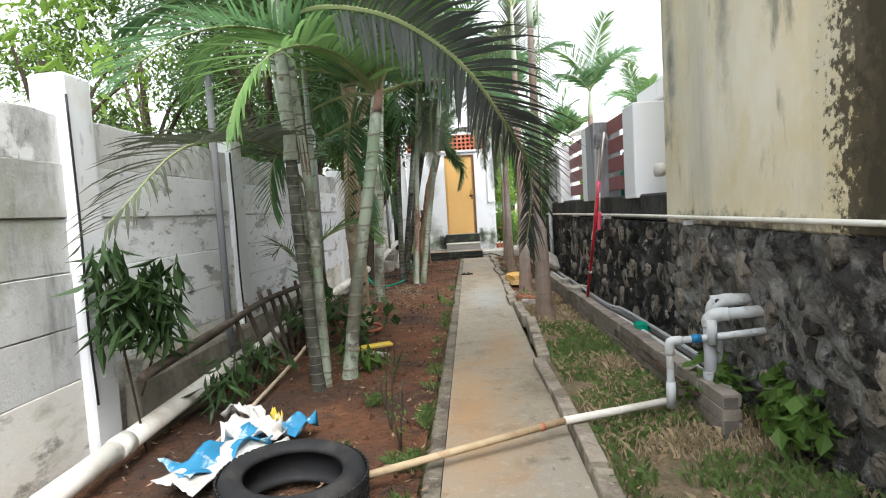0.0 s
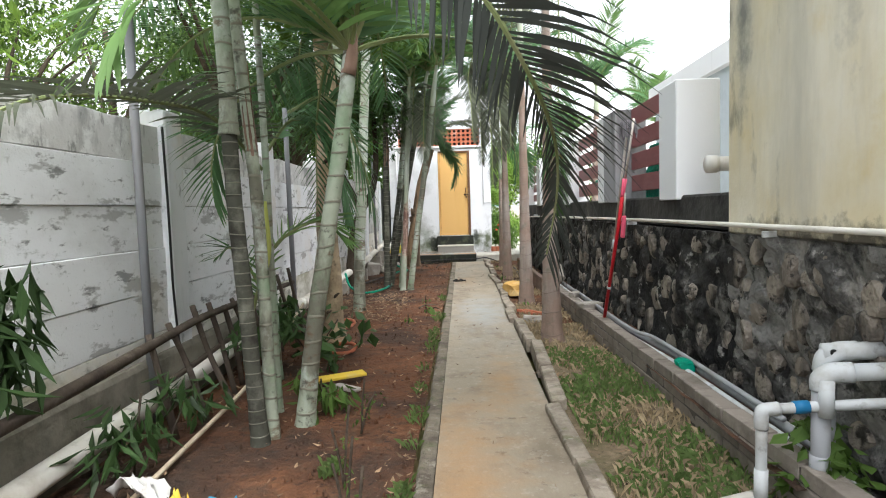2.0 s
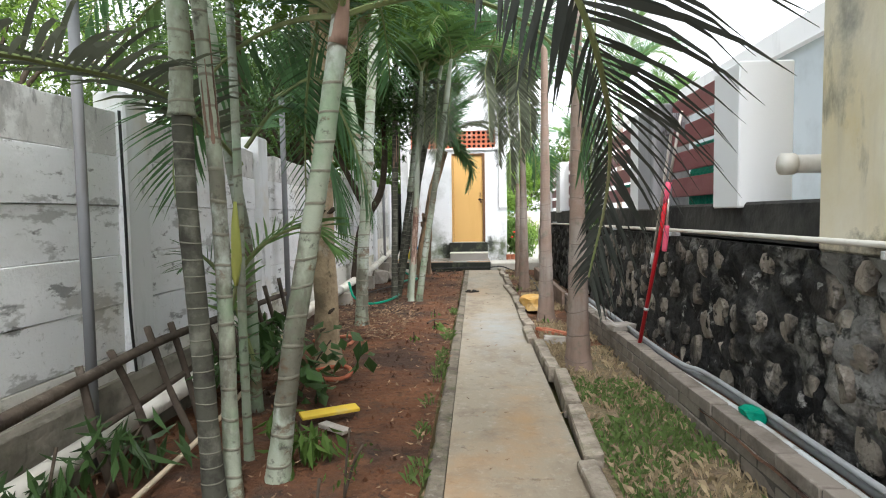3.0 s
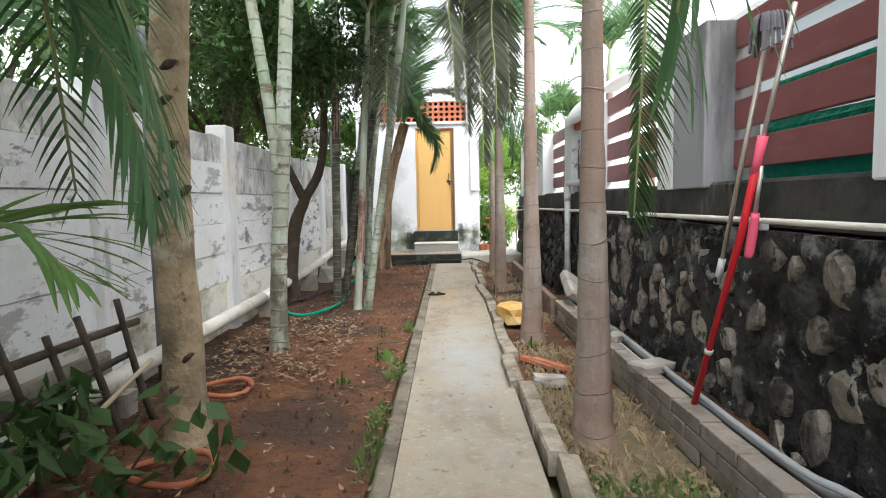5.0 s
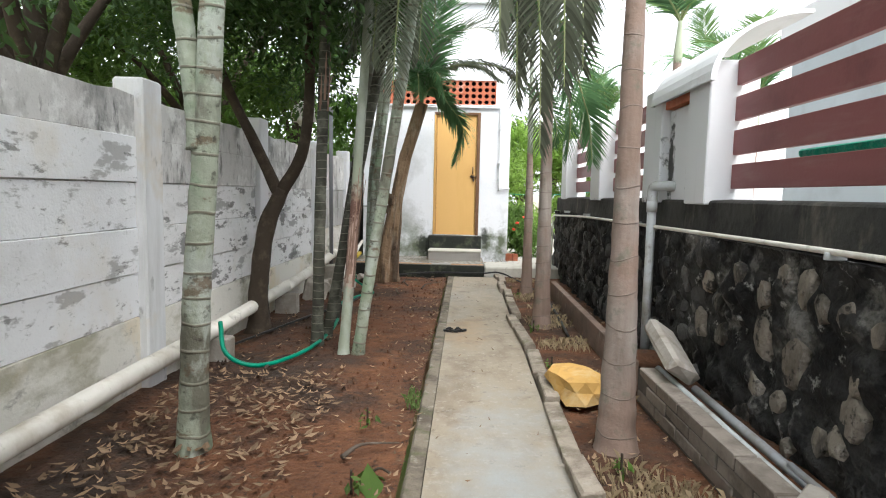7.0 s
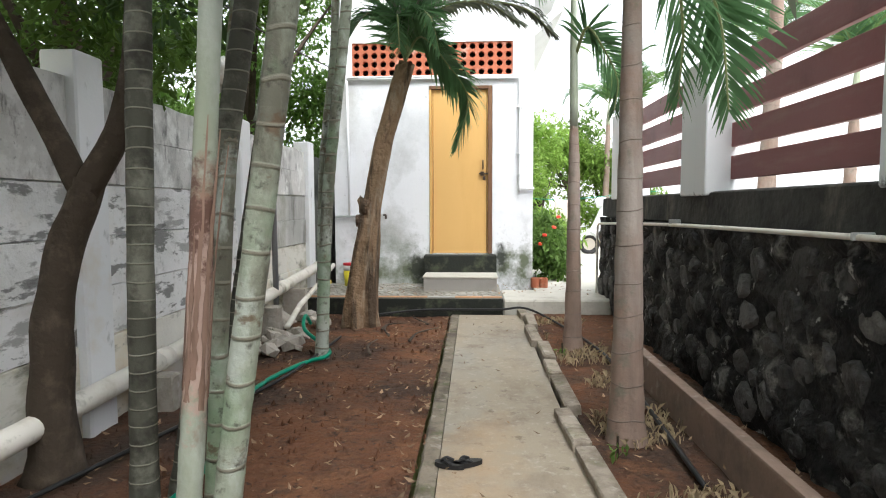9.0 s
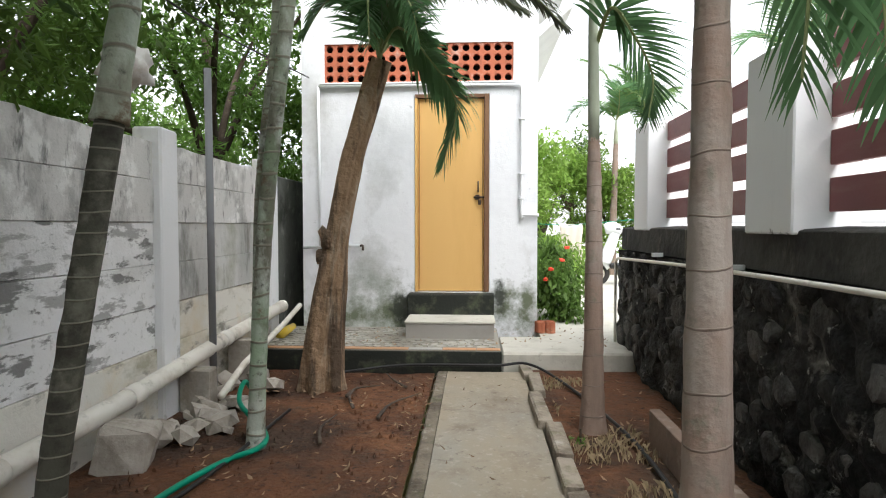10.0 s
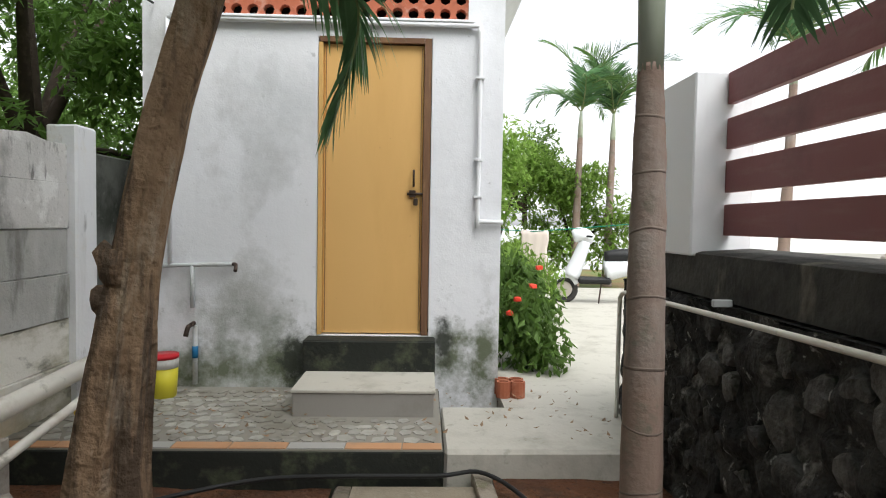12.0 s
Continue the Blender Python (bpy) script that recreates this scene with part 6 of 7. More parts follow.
for q in range(8):
    b = bmesh.new()
    n = random.choice((4, 5, 5, 6))
    vs = [b.verts.new((0.05 * random.uniform(0.7, 1.15) * math.cos(6.2832 * i / n), 0.045 * random.uniform(0.7, 1.15) * math.sin(6.2832 * i / n), 0.006)) for i in range(n)]
    lo = [b.verts.new((v.co.x * 1.02, v.co.y * 1.02, 0)) for v in vs]
    b.faces.new(vs)
    for i in range(n):
        b.faces.new((lo[i], lo[(i + 1) % n], vs[(i + 1) % n], vs[i]))
    me = bpy.data.meshes.new("tile")
    b.to_mesh(me)
    b.free()
    me.materials.append(MOSAIC)
    TILES.append(me)
for j in range(10):
    for i in range(25):
        x, y = -1.68 + i * 0.089 + (0.045 if j % 2 else 0), 13.925 + j * 0.095
        if x < 0.5 and not (-0.36 < x < 0.52 and y > 14.27):
            o = new("tile", random.choice(TILES))
            o.parent = platform
            o.matrix_basis = pose(x + random.uniform(-0.015, 0.015), y + random.uniform(-0.015, 0.015), 0.172, 0, 0, random.uniform(0, 360)) @ Matrix.Diagonal((random.uniform(0.6, 1.3), random.uniform(0.6, 1.3), 1, 1))

tagged(part("overhead_wire", tube(smooth_line([(-1.8, 10.4, 2.75), (-1.55, 12.6, 2.6), (-1.4, 14.88, 2.75)], 6), 0.008, 6), BLACKPL), "black wire from the trees to the house", "wire")


# ---- foliage ----
def leaves(centres, count, size, seed, spread=1.0, slim=0.4, droop=0.3):
    """Vertices and faces of many small folded leaves round clump centres (x, y, z, radius)."""
    rnd = random.Random(seed)
    vs, fs = [], []
    total = sum(c[3] ** 2 for c in centres)
    for cx, cy, cz, r in centres:
        for _ in range(int(count * r * r / total)):
            d = Vector((rnd.gauss(0, 1), rnd.gauss(0, 1), rnd.gauss(0, 0.8))).normalized() * r * (rnd.random() ** 0.45) * spread
            p = Vector((cx, cy, cz)) + d
            a, t = rnd.uniform(0, 6.283), rnd.uniform(-0.9, 0.5) - droop
            way = Vector((math.cos(a) * math.cos(t), math.sin(a) * math.cos(t), math.sin(t)))
            side = way.cross(Vector((rnd.uniform(-0.5, 0.5), rnd.uniform(-0.5, 0.5), 1))).normalized()
            s = size * rnd.uniform(0.6, 1.35)
            k = len(vs)
            nrm = way.cross(side) * s * 0.08
            vs += [p, p + way * s * 0.45 + side * s * slim * 0.5 + nrm, p + way * s, p + way * s * 0.45 - side * s * slim * 0.5 + nrm]
            fs += [(k, k + 1, k + 2), (k, k + 2, k + 3)]
    return vs, fs


def broad_tree(x, y, h, label, centres, count, size, mat, bark, seed, trunk_r=0.12, slim=0.4):
    ob = thing("tree", x, y, 0, label, "tree", "trees behind the wall")
    part("trunk", tube(smooth_line([(0, 0, -0.1), (0.05, 0.05, h * 0.4), (0, 0, h * 0.8)], 6), lambda s: trunk_r * (1 - 0.6 * s), 10, wobble=0.2), bark, ob, smooth=True)
    rnd = random.Random(seed)
    for cx, cy, cz, r in centres[:7]:
        part("limb", tube(smooth_line([(0.03, 0.03, h * 0.4), (cx * 0.5, cy * 0.5, (h * 0.5 + cz) / 2), (cx, cy, cz)], 5), lambda s: trunk_r * 0.5 * (1 - 0.8 * s), 7, wobble=0.2), bark, ob, smooth=True)
    vs, fs = leaves(centres, count, size, seed, slim=slim)
    raw("crown", vs, fs, mat, ob)
    return ob


def clumps(seed, n, x, y, z, r):
    rnd = random.Random(seed)
    return [(rnd.uniform(*x), rnd.uniform(*y), rnd.uniform(*z), rnd.uniform(*r)) for _ in range(n)]


broad_tree(-3.3, 2.6, 3.5, "pale yellow-green leafy tree beyond the wall", clumps(1, 16, (-1.4, 1.2), (-1.4, 1.2), (2.1, 3.6), (0.25, 0.45)), 700, 0.13, LEAFY, BARKD, 1)
broad_tree(-6.6, 9.2, 5.0, "leafy tree beyond the wall", clumps(2, 22, (-1.7, 1.5), (-1.6, 1.6), (2.2, 5.4), (0.35, 0.65)), 2200, 0.12, LEAFY, BARKD, 2)
broad_tree(-2.9, 9.2, 4.5, "dense dark green tree overhanging the wall", clumps(3, 26, (-1.2, 1.5), (-1.8, 1.8), (2.1, 4.6), (0.4, 0.75)), 11000, 0.10, LEAFD, BARKD, 3)
broad_tree(-3.2, 12.6, 4.5, "dense green tree overhanging the wall", clumps(4, 24, (-1.3, 1.5), (-1.8, 1.6), (2.0, 4.4), (0.4, 0.7)), 20000, 0.11, LEAF, BARKD, 4)
broad_tree(-3.0, 16.0, 4.5, "bright sunlit green tree beside the house", clumps(5, 26, (-1.5, 1.35), (-1.6, 2.0), (1.6, 4.6), (0.4, 0.75)), 26000, 0.12, LEAFM, BARKD, 5)
broad_tree(-6.5, 12.0, 6, "tall tree far behind the wall", clumps(6, 26, (-2, 2), (-2.5, 4), (2.0, 6.0), (0.6, 1.1)), 16000, 0.16, LEAF, BARKD, 6)
vs, fs = leaves([(0.4, 0.0, 2.9, 0.7), (-0.3, 0.2, 3.0, 0.7), (0.6, -0.5, 2.7, 0.55), (-0.5, -0.3, 2.5, 0.5), (0.3, 0.5, 2.5, 0.6), (0.9, 0.2, 2.8, 0.5), (-0.1, -0.8, 2.9, 0.6), (0.2, -1.4, 2.9, 0.55)], 9000, 0.09, 9)
raw("crown", vs, fs, LEAFD, tree2)
vs, fs = leaves([(0.0, 0.0, 3.4, 0.6), (0.5, 0.2, 3.1, 0.55), (-0.5, 0.3, 3.2, 0.5), (0.2, -0.5, 3.2, 0.5)], 4500, 0.11, 10)
raw("crown", vs, fs, LEAF, tree)

# drooping plant on the wall, low plants in the bed
def low_plant(name, x, y, z, label, centres, count, size, mat, seed, stems, slim=0.35, cat="plant"):
    ob = thing(name, x, y, z, label, cat)
    for a, b in stems:
        part("stem", tube(smooth_line([a, ((a[0] + b[0]) / 2, (a[1] + b[1]) / 2, (a[2] + b[2]) / 2 + 0.03), b], 4), 0.006, 6), BARKD, ob, smooth=True)
    vs, fs = leaves(centres, count, size, seed, slim=slim, droop=0.6)
    raw("foliage", vs, fs, mat, ob)
    return ob


low_plant("mango_sapling", -1.5, 2.5, 0, "young plant with long drooping dark leaves against the wall", [(0, -0.1, 1.08, 0.1), (0.04, 0.0, 0.92, 0.15), (0.04, 0.1, 0.8, 0.16), (0.08, 0.28, 0.78, 0.1), (0.02, -0.06, 0.75, 0.14), (0.1, 0.2, 0.95, 0.14), (0.06, -0.12, 0.9, 0.13), (0.12, 0.1, 0.68, 0.14)], 330, 0.17, LEAFD, 11, [((0.0, 0.1, 0), (0, -0.1, 0.95)), ((0, 0.1, 0.3), (0.08, 0.3, 0.7))], slim=0.2)
low_plant("low_plant", -1.3, 3.25, 0, "straggling leafy plant over the drain pipe", [(0, 0, 0.25, 0.16), (0.05, 0.3, 0.3, 0.14), (0.0, -0.15, 0.2, 0.12), (0.03, 0.65, 0.2, 0.14)], 130, 0.15, LEAFD, 12, [((0, 0, 0), (0, 0.1, 0.35)), ((0, 0.3, 0), (0.03, 0.6, 0.25))], slim=0.22)
low_plant("low_plant", -0.62, 4.05, 0, "small bright green plant at the foot of a palm", [(0, 0, 0.12, 0.12), (-0.12, 0.1, 0.18, 0.08), (0.1, 0.05, 0.1, 0.07)], 90, 0.11, LEAF, 13, [((0, 0, 0), (0, 0, 0.2))])
low_plant("low_plant", -0.33, 3.7, 0, "thin weed with tiny pale flowers", [(0, 0, 0.12, 0.08), (0.05, 0.1, 0.15, 0.08)], 34, 0.04, LEAF, 14, [((0, 0, 0), (0.02, 0.05, 0.28)), ((0, 0, 0), (0.08, 0.02, 0.22))])
for k, (x, y) in enumerate(((-0.22, 2.75), (-0.14, 2.5), (-0.3, 3.1))):
    low_plant("weed", x, y, 0, "thin wispy weed at the path edge", [(0, 0, 0.1, 0.06), (0.02, 0, 0.2, 0.05)], 22, 0.03, LEAF, 40 + k, [((0, 0, 0), (0.03, 0.02, 0.35)), ((0, 0, 0), (-0.05, 0.02, 0.25))])
low_plant("low_plant", -0.95, 5.15, 0, "broad-leaved green plant round the tree foot", [(-0.15, 0.0, 0.3, 0.2), (0.15, 0.25, 0.3, 0.18), (0.1, -0.1, 0.18, 0.18), (-0.3, 0.3, 0.38, 0.15), (0.35, 0.2, 0.22, 0.12), (-0.45, 0.0, 0.3, 0.18), (0.1, -0.3, 0.2, 0.14)], 110, 0.13, LEAFD, 15, [((0, 0, 0), (-0.2, 0, 0.3)), ((0, 0, 0), (0.15, 0.25, 0.3))], slim=0.75)
low_plant("low_plant", -1.2, 4.6, 0, "straggling leaves in the stick fence", [(0, 0, 0.35, 0.18), (0.1, 0.4, 0.4, 0.16), (-0.05, 0.8, 0.35, 0.18)], 120, 0.13, LEAFD, 16, [((0, 0, 0), (0, 0, 0.4))])
for k, (x, y, n) in enumerate(((1.52, 2.85, 130), (1.72, 2.5, 110), (1.62, 2.2, 90))):
    low_plant("nettle", x, y, 0, "leafy weed at the foot of the stone wall", [(0, 0, 0.15, 0.12), (0.02, 0.02, 0.3, 0.1), (0.04, -0.08, 0.22, 0.1)], n, 0.085, LEAF, 50 + k, [((0, 0, 0), (0.02, 0, 0.35))], slim=0.7)
for k, (x, y) in enumerate(((0.88, 10.3), (0.87, 9.1), (0.95, 7.55), (0.9, 12.1), (-0.2, 7.3), (-0.25, 8.0), (-0.35, 6.7))):
    low_plant("weed", x, y, 0, "small green weed on the bare earth", [(0, 0, 0.05, 0.05)], 14, 0.045, LEAF, 60 + k, [((0, 0, 0), (0, 0, 0.1))], slim=0.5)
o = low_plant("low_plant", -0.16, 7.45, 0, "single large green fallen leaf", [(0, 0, 0.04, 0.04)], 4, 0.2, LEAF, 70, [((0, 0, 0), (0.1, 0, 0.02))], slim=0.5)

# ---- garden beyond the house ----
bush = low_plant("ixora_bush", 1.25, 15.75, 0.13, "dense green bush with red flower heads", [(0, 0, 0.3, 0.32), (0.1, 0.3, 0.45, 0.35), (-0.1, -0.15, 0.55, 0.25), (0.15, -0.2, 0.2, 0.25), (0.0, 0.4, 0.7, 0.28), (-0.12, 0.2, 0.8, 0.22)], 2600, 0.09, LEAF, 17, [((0, 0, 0), (0, 0, 0.6))], slim=0.5, cat="bush")
PETAL = coat("red_petals", (0.7, 0.06, 0.03), 0.6)
for k, (x, y, z) in enumerate(((-0.1, -0.42, 0.62), (0.02, -0.4, 0.72), (-0.15, -0.35, 0.5), (0.1, -0.2, 0.85))):
    part("flower_head", blob(bmesh.new(), x, y, z, 0.03, 0.03, 0.025, 0.6, 1, k), PETAL, bush, "red flower head")
low_plant("yellow_shrub", 1.9, 18.6, 0.1, "pale yellow-green leafy shrub", [(0, 0, 0.5, 0.4), (-0.3, 0.3, 0.7, 0.4), (-0.5, -0.6, 0.6, 0.4), (-0.6, -1.4, 0.7, 0.35)], 2200, 0.12, LEAFY, 18, [((0, 0, 0), (0, 0, 0.6))], cat="bush")
for k, (x, y, h, m) in enumerate(((2.0, 24, 3.0, LEAFY), (4.0, 25, 2.6, LEAFY), (0.5, 22, 3.4, LEAFY), (-1.5, 24, 4.0, LEAF))):
    broad_tree(x, y, h * 0.7, "bright green bushy garden tree", clumps(80 + k, 16, (-1.3, 1.3), (-1.2, 1.2), (0.6, h), (0.4, 0.7)), 6500, 0.17, m, BARKD, 80 + k, 0.1)
for k, (x, y, h) in enumerate(((-6, 40, 7), (0, 46, 7), (6, 44, 7.5), (-14, 36, 7))):
    broad_tree(x, y, h * 0.7, "distant hazy broad-leaved tree", clumps(100 + k, 16, (-3, 3), (-2, 2), (1.5, h), (0.9, 1.6)), 4500, 0.4, LEAF, BARKD, 100 + k, 0.2)
for k, (x, y, h) in enumerate(((3.8, 24, 3.3), (4.6, 24.2, 3.3), (6.1, 20, 3.6), (5.6, 16.5, 2.6), (3.2, 13.9, 3.2), (11, 17, 4.2))):
    palm((x, y), [([(0, 0, -0.05), (0.02, 0, h * 0.4), (0.05, 0, h * 0.8), (0.06, 0, h)], 0.1, 0.06, 0.18, 0.6)], "garden palm beyond the fence", ring_of(0, 9, KA, (FROND, FRONDL), 17 * k, tilt=(0, 35), seed=110 + k), trunk=TRUNKR, group="garden palms")
# washing line with a towel
tagged(part("washing_line", tube(smooth_line([(0.9, 18.9, 1.28), (1.75, 19, 1.24), (2.14, 19, 1.25), (3.8, 19.2, 1.4)], 5), 0.006, 5), GREENH), "thin green washing line", "line")
vs, fs = [], []
for j in range(13):
    for i in range(11):
        x, z = 1.76 + 0.38 * i / 10, 1.25 - 0.77 * j / 12
        vs.append((x + 0.012 * math.sin(j), 19 + 0.02 * math.sin(i * 1.9) * (0.3 + j / 12), z))
for j in range(12):
    for i in range(10):
        a = j * 11 + i
        fs.append((a, a + 1, a + 12, a + 11))
tw = tagged(raw("towel", vs, fs, CLOTH, smooth=True), "pale pinkish towel on the washing line", "towel")
tw.modifiers.new("thickness", "SOLIDIFY").thickness = 0.008

# scooter
sc = thing("scooter", 2.6, 19.9, 0.136, "white motor scooter on its stand in the yard", "scooter", rz=-8)
def wheel(x):
    w = part("tyre", tube([(x + 0.17 * math.cos(a), 0, 0.2 + 0.17 * math.sin(a)) for a in [6.2832 * k / 28 for k in range(29)]], 0.045, 10, False), RUBBER, sc, "black tyre", smooth=True)
    part("rim", tube([(x, -0.03, 0.2), (x, 0.03, 0.2)], 0.12, 16), STEEL, w)
wheel(0.0)
wheel(1.15)
SCW = coat("white_scooter_paint", (0.75, 0.77, 0.78), 0.25)
part("front_fender", tube(smooth_line([(-0.2, 0, 0.3), (-0.08, 0, 0.42), (0.1, 0, 0.42), (0.2, 0, 0.3)], 5), 0.07, 10), SCW, sc, smooth=True)
part("leg_shield", tube(smooth_line([(0.1, 0, 0.4), (0.2, 0, 0.65), (0.3, 0, 0.95)], 5), lambda s: 0.13 - 0.04 * s, 12), SCW, sc, smooth=True)
part("headset", tube(smooth_line([(0.12, 0, 1.02), (0.25, 0, 1.05), (0.42, 0, 0.98)], 5), lambda s: 0.04 + 0.08 * math.sin(math.pi * (0.2 + 0.7 * s)), 12), SCW, sc, smooth=True)
part("handlebar", tube([(0.36, -0.32, 1.03), (0.3, 0, 1.03), (0.36, 0.32, 1.03)], 0.016, 8), BLACKPL, sc, smooth=True)
part("footboard", cube(0.2, -0.14, 0.3, 0.7, 0.14, 0.4, 0.03), BLACKPL, sc)
part("tail_body", tube(smooth_line([(0.62, 0, 0.5), (0.9, 0, 0.55), (1.35, 0, 0.62)], 5), lambda s: 0.16 - 0.05 * s, 12), SCW, sc, smooth=True)
part("seat", tube(smooth_line([(0.6, 0, 0.72), (0.9, 0, 0.74), (1.3, 0, 0.76)], 5), lambda s: 0.05 + 0.06 * math.sin(math.pi * (0.15 + 0.75 * s)), 12), BLACKPL, sc, "black seat", smooth=True)
part("stand", tube([(0.55, -0.1, 0.32), (0.5, -0.2, 0.02)], 0.012, 6), IRON, sc)
# chair frame on the terrace behind the slats
ch = thing("bench_frame", 2.3, 12.6, 1.18, "bent metal tube frame on the terrace", "bench")
part("rail", tube(smooth_line([(0, -0.6, 0.02), (0, 0.5, 0.02), (0.05, 0.6, 0.08), (0.1, 0.62, 0.35)], 5), 0.012, 8), STEEL, ch, smooth=True)
part("rail", tube(smooth_line([(0.4, -0.6, 0.02), (0.4, 0.5, 0.02), (0.4, 0.6, 0.08), (0.4, 0.62, 0.35)], 5), 0.012, 8), STEEL, ch, smooth=True)
col = tagged(new("porch_column"), "orange and white painted porch column", "column")
part("shaft", cube(5.2, 13.6, 1.18, 5.45, 13.85, 2.3), TERRA, col)
setting(part("far_wall", cube(-30, 30, -0.1, 30, 30.2, 1.3), WHITEP), "low white garden wall far off", "wall")


# ---- pieces of walls and ground cover ----
# blocks of the low wall
def low_x(y):
    return 1.44 - 0.13 * max(0.0, min(1.0, (y - 2.5) / 5.0))


blockwall = setting(part("block_wall", cube(0, 0, -0.1, 0.07, 6.05, 0.19), JOINT), "low wall of grey cement blocks", "wall")
blockwall.matrix_basis = pose(low_x(2.5) + 0.012, 2.51, 0, 0, 0, 1.35)
BL = []
random.seed(14)
for q in range(6):
    b = cube(-0.045, 0, 0, 0.05, 0.29, 0.062, 0.004, 0.0025)
    me = bpy.data.meshes.new("block")
    b.to_mesh(me)
    b.free()
    me.materials.append(BRICKG)
    BL.append(me)
for c in range(3):
    y = -0.15 if c % 2 else 0.0
    while y < 5.75:
        o = new("block", random.choice(BL))
        o.parent = blockwall
        o.matrix_basis = pose(0.04 + random.uniform(-0.004, 0.004), max(0.0, y), 0.005 + 0.068 * c, 0, 0, random.uniform(-0.4, 0.4))
        y += 0.302
setting(part("edging_wall", cube(1.30, 8.75, -0.1, 1.37, 12.2, 0.19, 0.008, 0.003), coat("brown_cement", (0.24, 0.17, 0.13), 0.9, layers=[((0.13, 0.1, 0.08), 5, 0.48, 0.68, 0.7, ONE), ((0.38, 0.33, 0.29), 9, 0.58, 0.7, 0.6, ONE)], bump=[(30, 0.4, 0.01)])), "low smooth brown cement edging", "wall")

# stones of the rubble wall
SOOTSTONE = coat("sooty_field_stone", (0.075, 0.072, 0.068), 0.85, layers=[((0.012, 0.012, 0.012), 2.4, 0.45, 0.58, 0.9, (1, 1, 0.5)), ((0.2, 0.19, 0.175), 7, 0.57, 0.66, 0.6, (1, 1, 0.5))], bump=[(14, 1.0, 0.04), (50, 0.8, 0.015)], vary=0.7)
SM = []
for q in range(24):
    b = bmesh.new()
    made = bmesh.ops.create_icosphere(b, subdivisions=2, radius=1)["verts"]
    rnd = random.Random(200 + q)
    planes = [(Vector((0.15 * rnd.uniform(-1, 1) - 1, rnd.uniform(-0.25, 0.25), rnd.uniform(-0.25, 0.25))).normalized(), rnd.uniform(0.42, 0.55))]
    planes += [(Vector((0, math.cos(a), math.sin(a))), rnd.uniform(0.62, 0.85)) for a in [rnd.uniform(0, 0.5) + 6.2832 * k / 5 for k in range(5)]]
    for v in made:
        for nrm, lim in planes:
            d = v.co.dot(nrm)
            if d > lim:
                v.co -= nrm * (d - lim) * 0.85
        v.co += v.co.normalized() * 0.05 * noise.noise(v.co * 3 + Vector((q, 0, 0)))
    me = bpy.data.meshes.new("stone")
    b.to_mesh(me)
    b.free()
    me.materials.append(STONE if q < 12 else SOOTSTONE)
    SM.append(me)
random.seed(77)
placed = []
tries = 0
while len(placed) < 230 and tries < 9000:
    tries += 1
    y, z = random.uniform(1.2, 14.3), random.uniform(0.06, 0.93)
    r = random.uniform(0.05, 0.115)
    if all((y - a) ** 2 + (1.2 * (z - b)) ** 2 > (0.95 * (r + c)) ** 2 for a, b, c in placed):
        placed.append((y, z, r))
        o = new("stone", random.choice(SM[:12] if y < 8.4 + random.uniform(-0.8, 0.8) else SM[12:]))
        o.parent = wall_east if y > 3.7 else wall_base
        base = RX + 0.03 * noise.noise(Vector((y * 3, z * 3, 0))) + 0.13 * (1 - z) * min(1.0, max(0.0, (4.5 - y) / 1.2)) - 0.012
        o.matrix_basis = pose(base + 0.03, y, z, random.uniform(-50, 50), 0, random.uniform(-10, 10)) @ Matrix.Diagonal((random.uniform(0.055, 0.075), r * random.uniform(0.8, 1.15), r * random.uniform(0.85, 1.5), 1))


def scatter_blades(name, x, y, n, h, mat, label, seed, keep=None):
    rnd = random.Random(seed)
    vs, fs = [], []
    while len(fs) < n:
        px, py = rnd.uniform(*x), rnd.uniform(*y)
        if noise.noise(Vector((px * 2.2, py * 2.2, seed))) < (-0.15 if keep is None else keep):
            continue
        a, hh, lean = rnd.uniform(0, 6.28), h * rnd.uniform(0.4, 1.3), rnd.uniform(0.2, 1.2)
        w = 0.003
        k = len(vs)
        dx, dy = math.cos(a), math.sin(a)
        vs += [(px - dy * w, py + dx * w, -0.015), (px + dy * w, py - dx * w, -0.015), (px + dx * hh * lean * 0.4 + dy * w * 0.7, py + dy * hh * lean * 0.4 - dx * w * 0.7, hh * 0.65), (px + dx * hh * lean, py + dy * hh * lean, hh * 0.8)]
        fs += [(k, k + 1, k + 2), (k, k + 2, k + 3)]
    return tagged(raw(name, vs, fs, mat), label, "grass", kind="stuff")


scatter_blades("grass", (0.83, 1.75), (0.8, 5.4), 13000, 0.05, GRASS, "short green grass on the verge", 1)
scatter_blades("dry_grass", (0.83, 1.75), (0.8, 7.5), 11000, 0.05, STRAW, "dry straw among the grass", 2)
scatter_blades("grass", (-0.45, -0.02), (1.0, 3.6), 3000, 0.05, GRASS, "thin grass at the path edge", 3, 0.05)
scatter_blades("dry_grass", (0.84, 1.28), (7.0, 13.5), 3000, 0.05, STRAW, "dry straw on the earth strip", 4, 0.1)
scatter_blades("grass", (-0.09, 0.0), (3.5, 9), 900, 0.045, GRASS, "grass along the path edge", 5, 0.1)


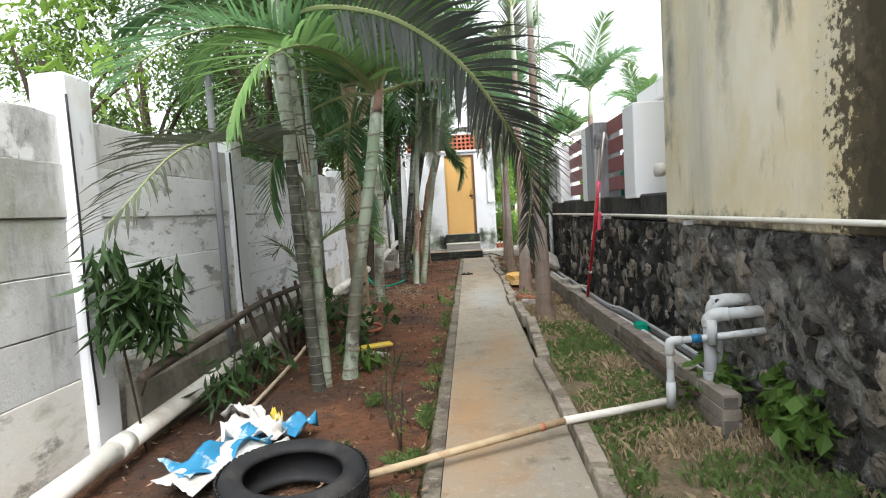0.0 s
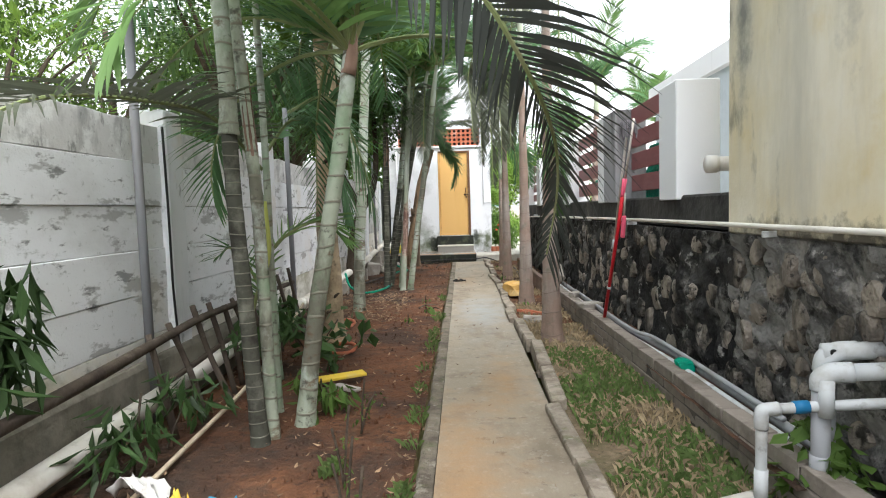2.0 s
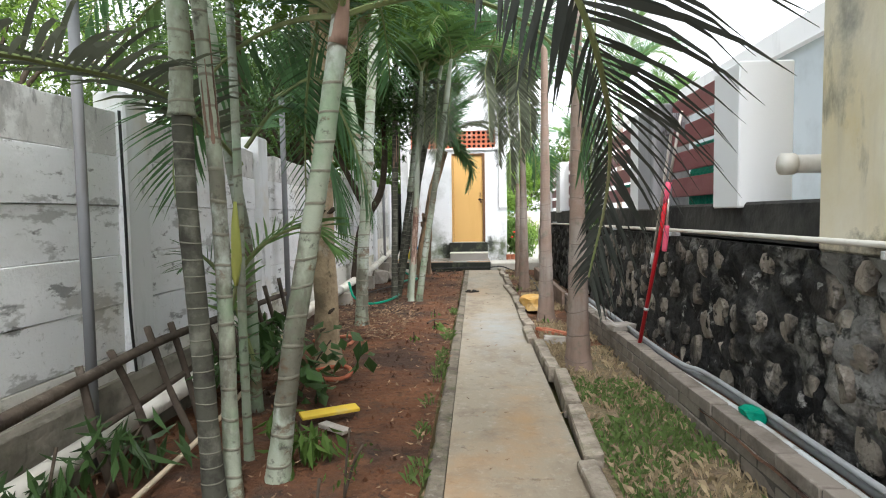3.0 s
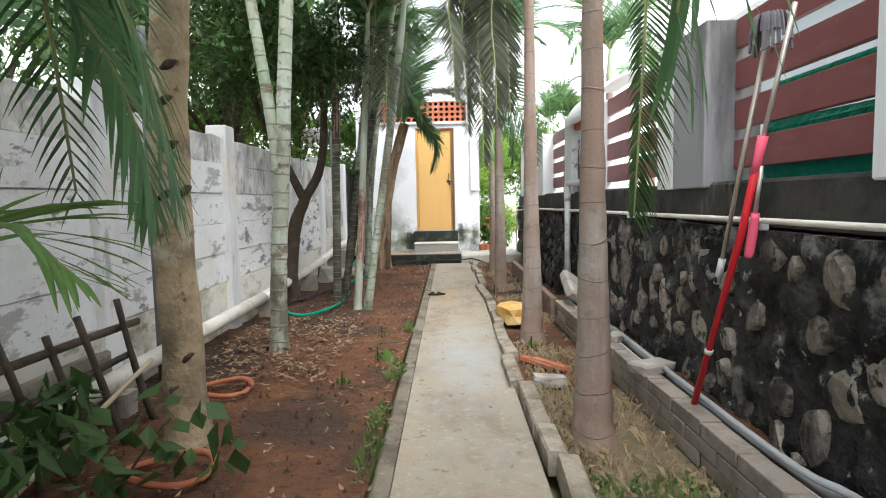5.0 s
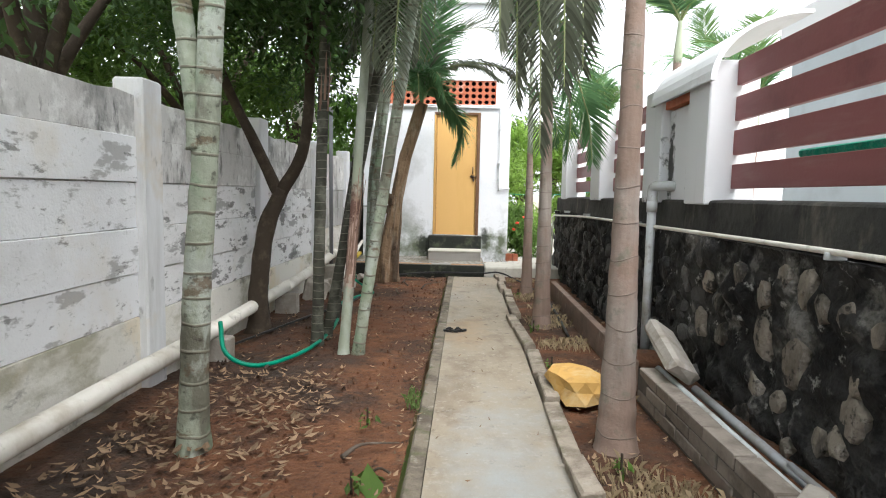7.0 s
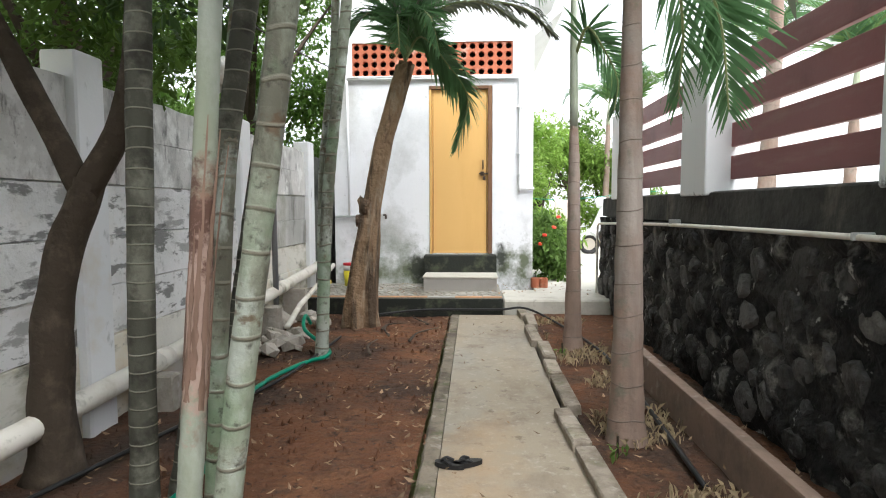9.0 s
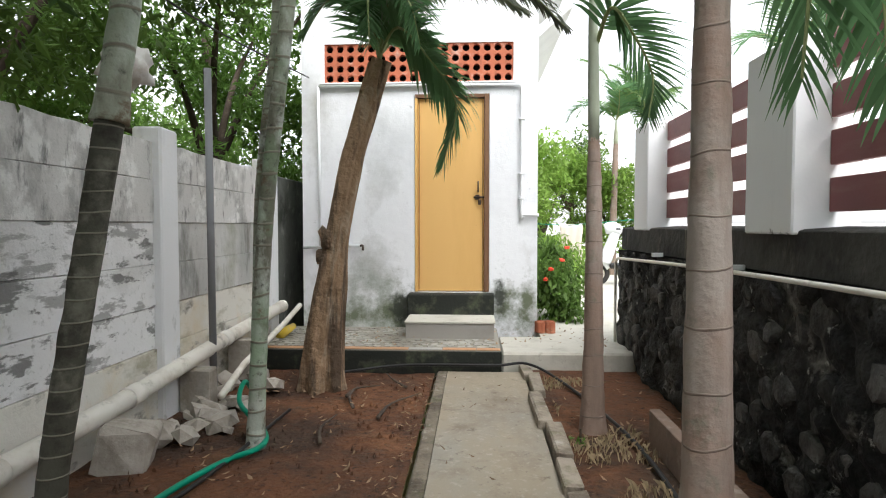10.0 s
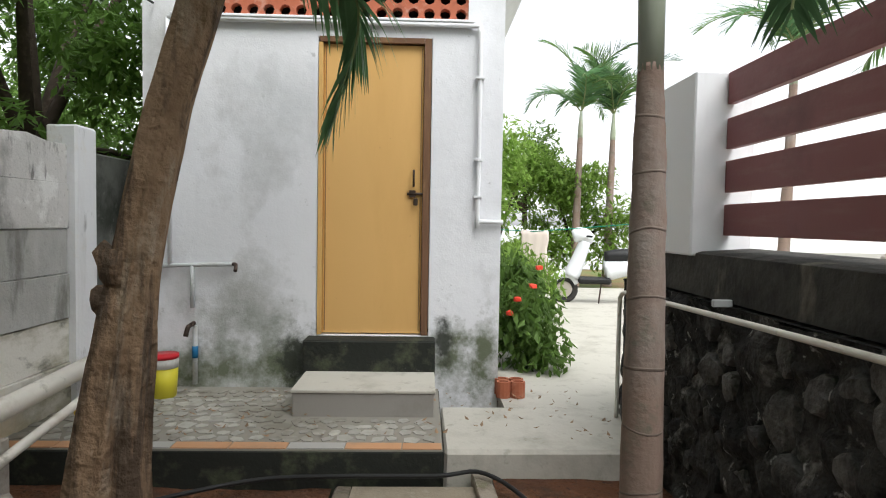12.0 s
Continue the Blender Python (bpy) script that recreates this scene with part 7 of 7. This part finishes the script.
def scatter_leaves(x, y, n, seed, label, mat=LITTER, size=(0.02, 0.05)):
    rnd = random.Random(seed)
    vs, fs = [], []
    for _ in range(n):
        px, py, a, s = rnd.uniform(*x), rnd.uniform(*y), rnd.uniform(0, 6.28), rnd.uniform(*size)
        way, side = Vector((math.cos(a), math.sin(a), rnd.uniform(-0.05, 0.12))), Vector((-math.sin(a), math.cos(a), rnd.uniform(-0.2, 0.2)))
        p = Vector((px, py, 0.014 + rnd.uniform(0, 0.012)))
        k = len(vs)
        w = rnd.uniform(0.1, 0.28)
        vs += [p, p + way * s * 0.4 + side * s * w, p + way * s + Vector((0, 0, 0.012)), p + way * s * 0.45 - side * s * w]
        fs += [(k, k + 1, k + 2), (k, k + 2, k + 3)]
    return tagged(raw("leaf_litter", vs, fs, mat), label, "leaf litter", kind="stuff")


scatter_leaves((-1.6, -0.05), (1.2, 13.6), 1000, 11, "dry leaves scattered on the red earth")
scatter_leaves((-1.5, -0.5), (6.7, 8.8), 700, 12, "dry leaves gathered under the palms", size=(0.03, 0.085))
scatter_leaves((0.83, 1.6), (1.2, 13.6), 420, 13, "dry leaves on the verge")
scatter_leaves((0.1, 0.7), (2, 13.5), 60, 14, "few dry leaves on the path", size=(0.015, 0.04))
scatter_leaves((-0.1, 0.0), (1.5, 13.5), 350, 15, "dry leaves along the path edge")
o = scatter_leaves((-1.2, 1.5), (13.9, 14.8), 170, 16, "dry leaves on the platform")
o.location.z = 0.168
rnd = random.Random(5)
gv, gf = [], []
for _ in range(1500):
    x, y, s = rnd.uniform(-1.6, 0.0), rnd.uniform(1, 13.6), 0.003 + 0.016 * rnd.random() ** 3
    k = len(gv)
    gv += [(x - s, y, -0.02), (x, y - s, -0.02), (x + s, y, -0.02), (x, y + s, -0.02), (x + rnd.uniform(-s, s) * 0.5, y + rnd.uniform(-s, s) * 0.5, s * 0.6)]
    gf += [(k, k + 1, k + 4), (k + 1, k + 2, k + 4), (k + 2, k + 3, k + 4), (k + 3, k, k + 4)]
tagged(raw("earth_clods", gv, gf, SOIL), "small stones and clods on the earth", "gravel", kind="stuff")
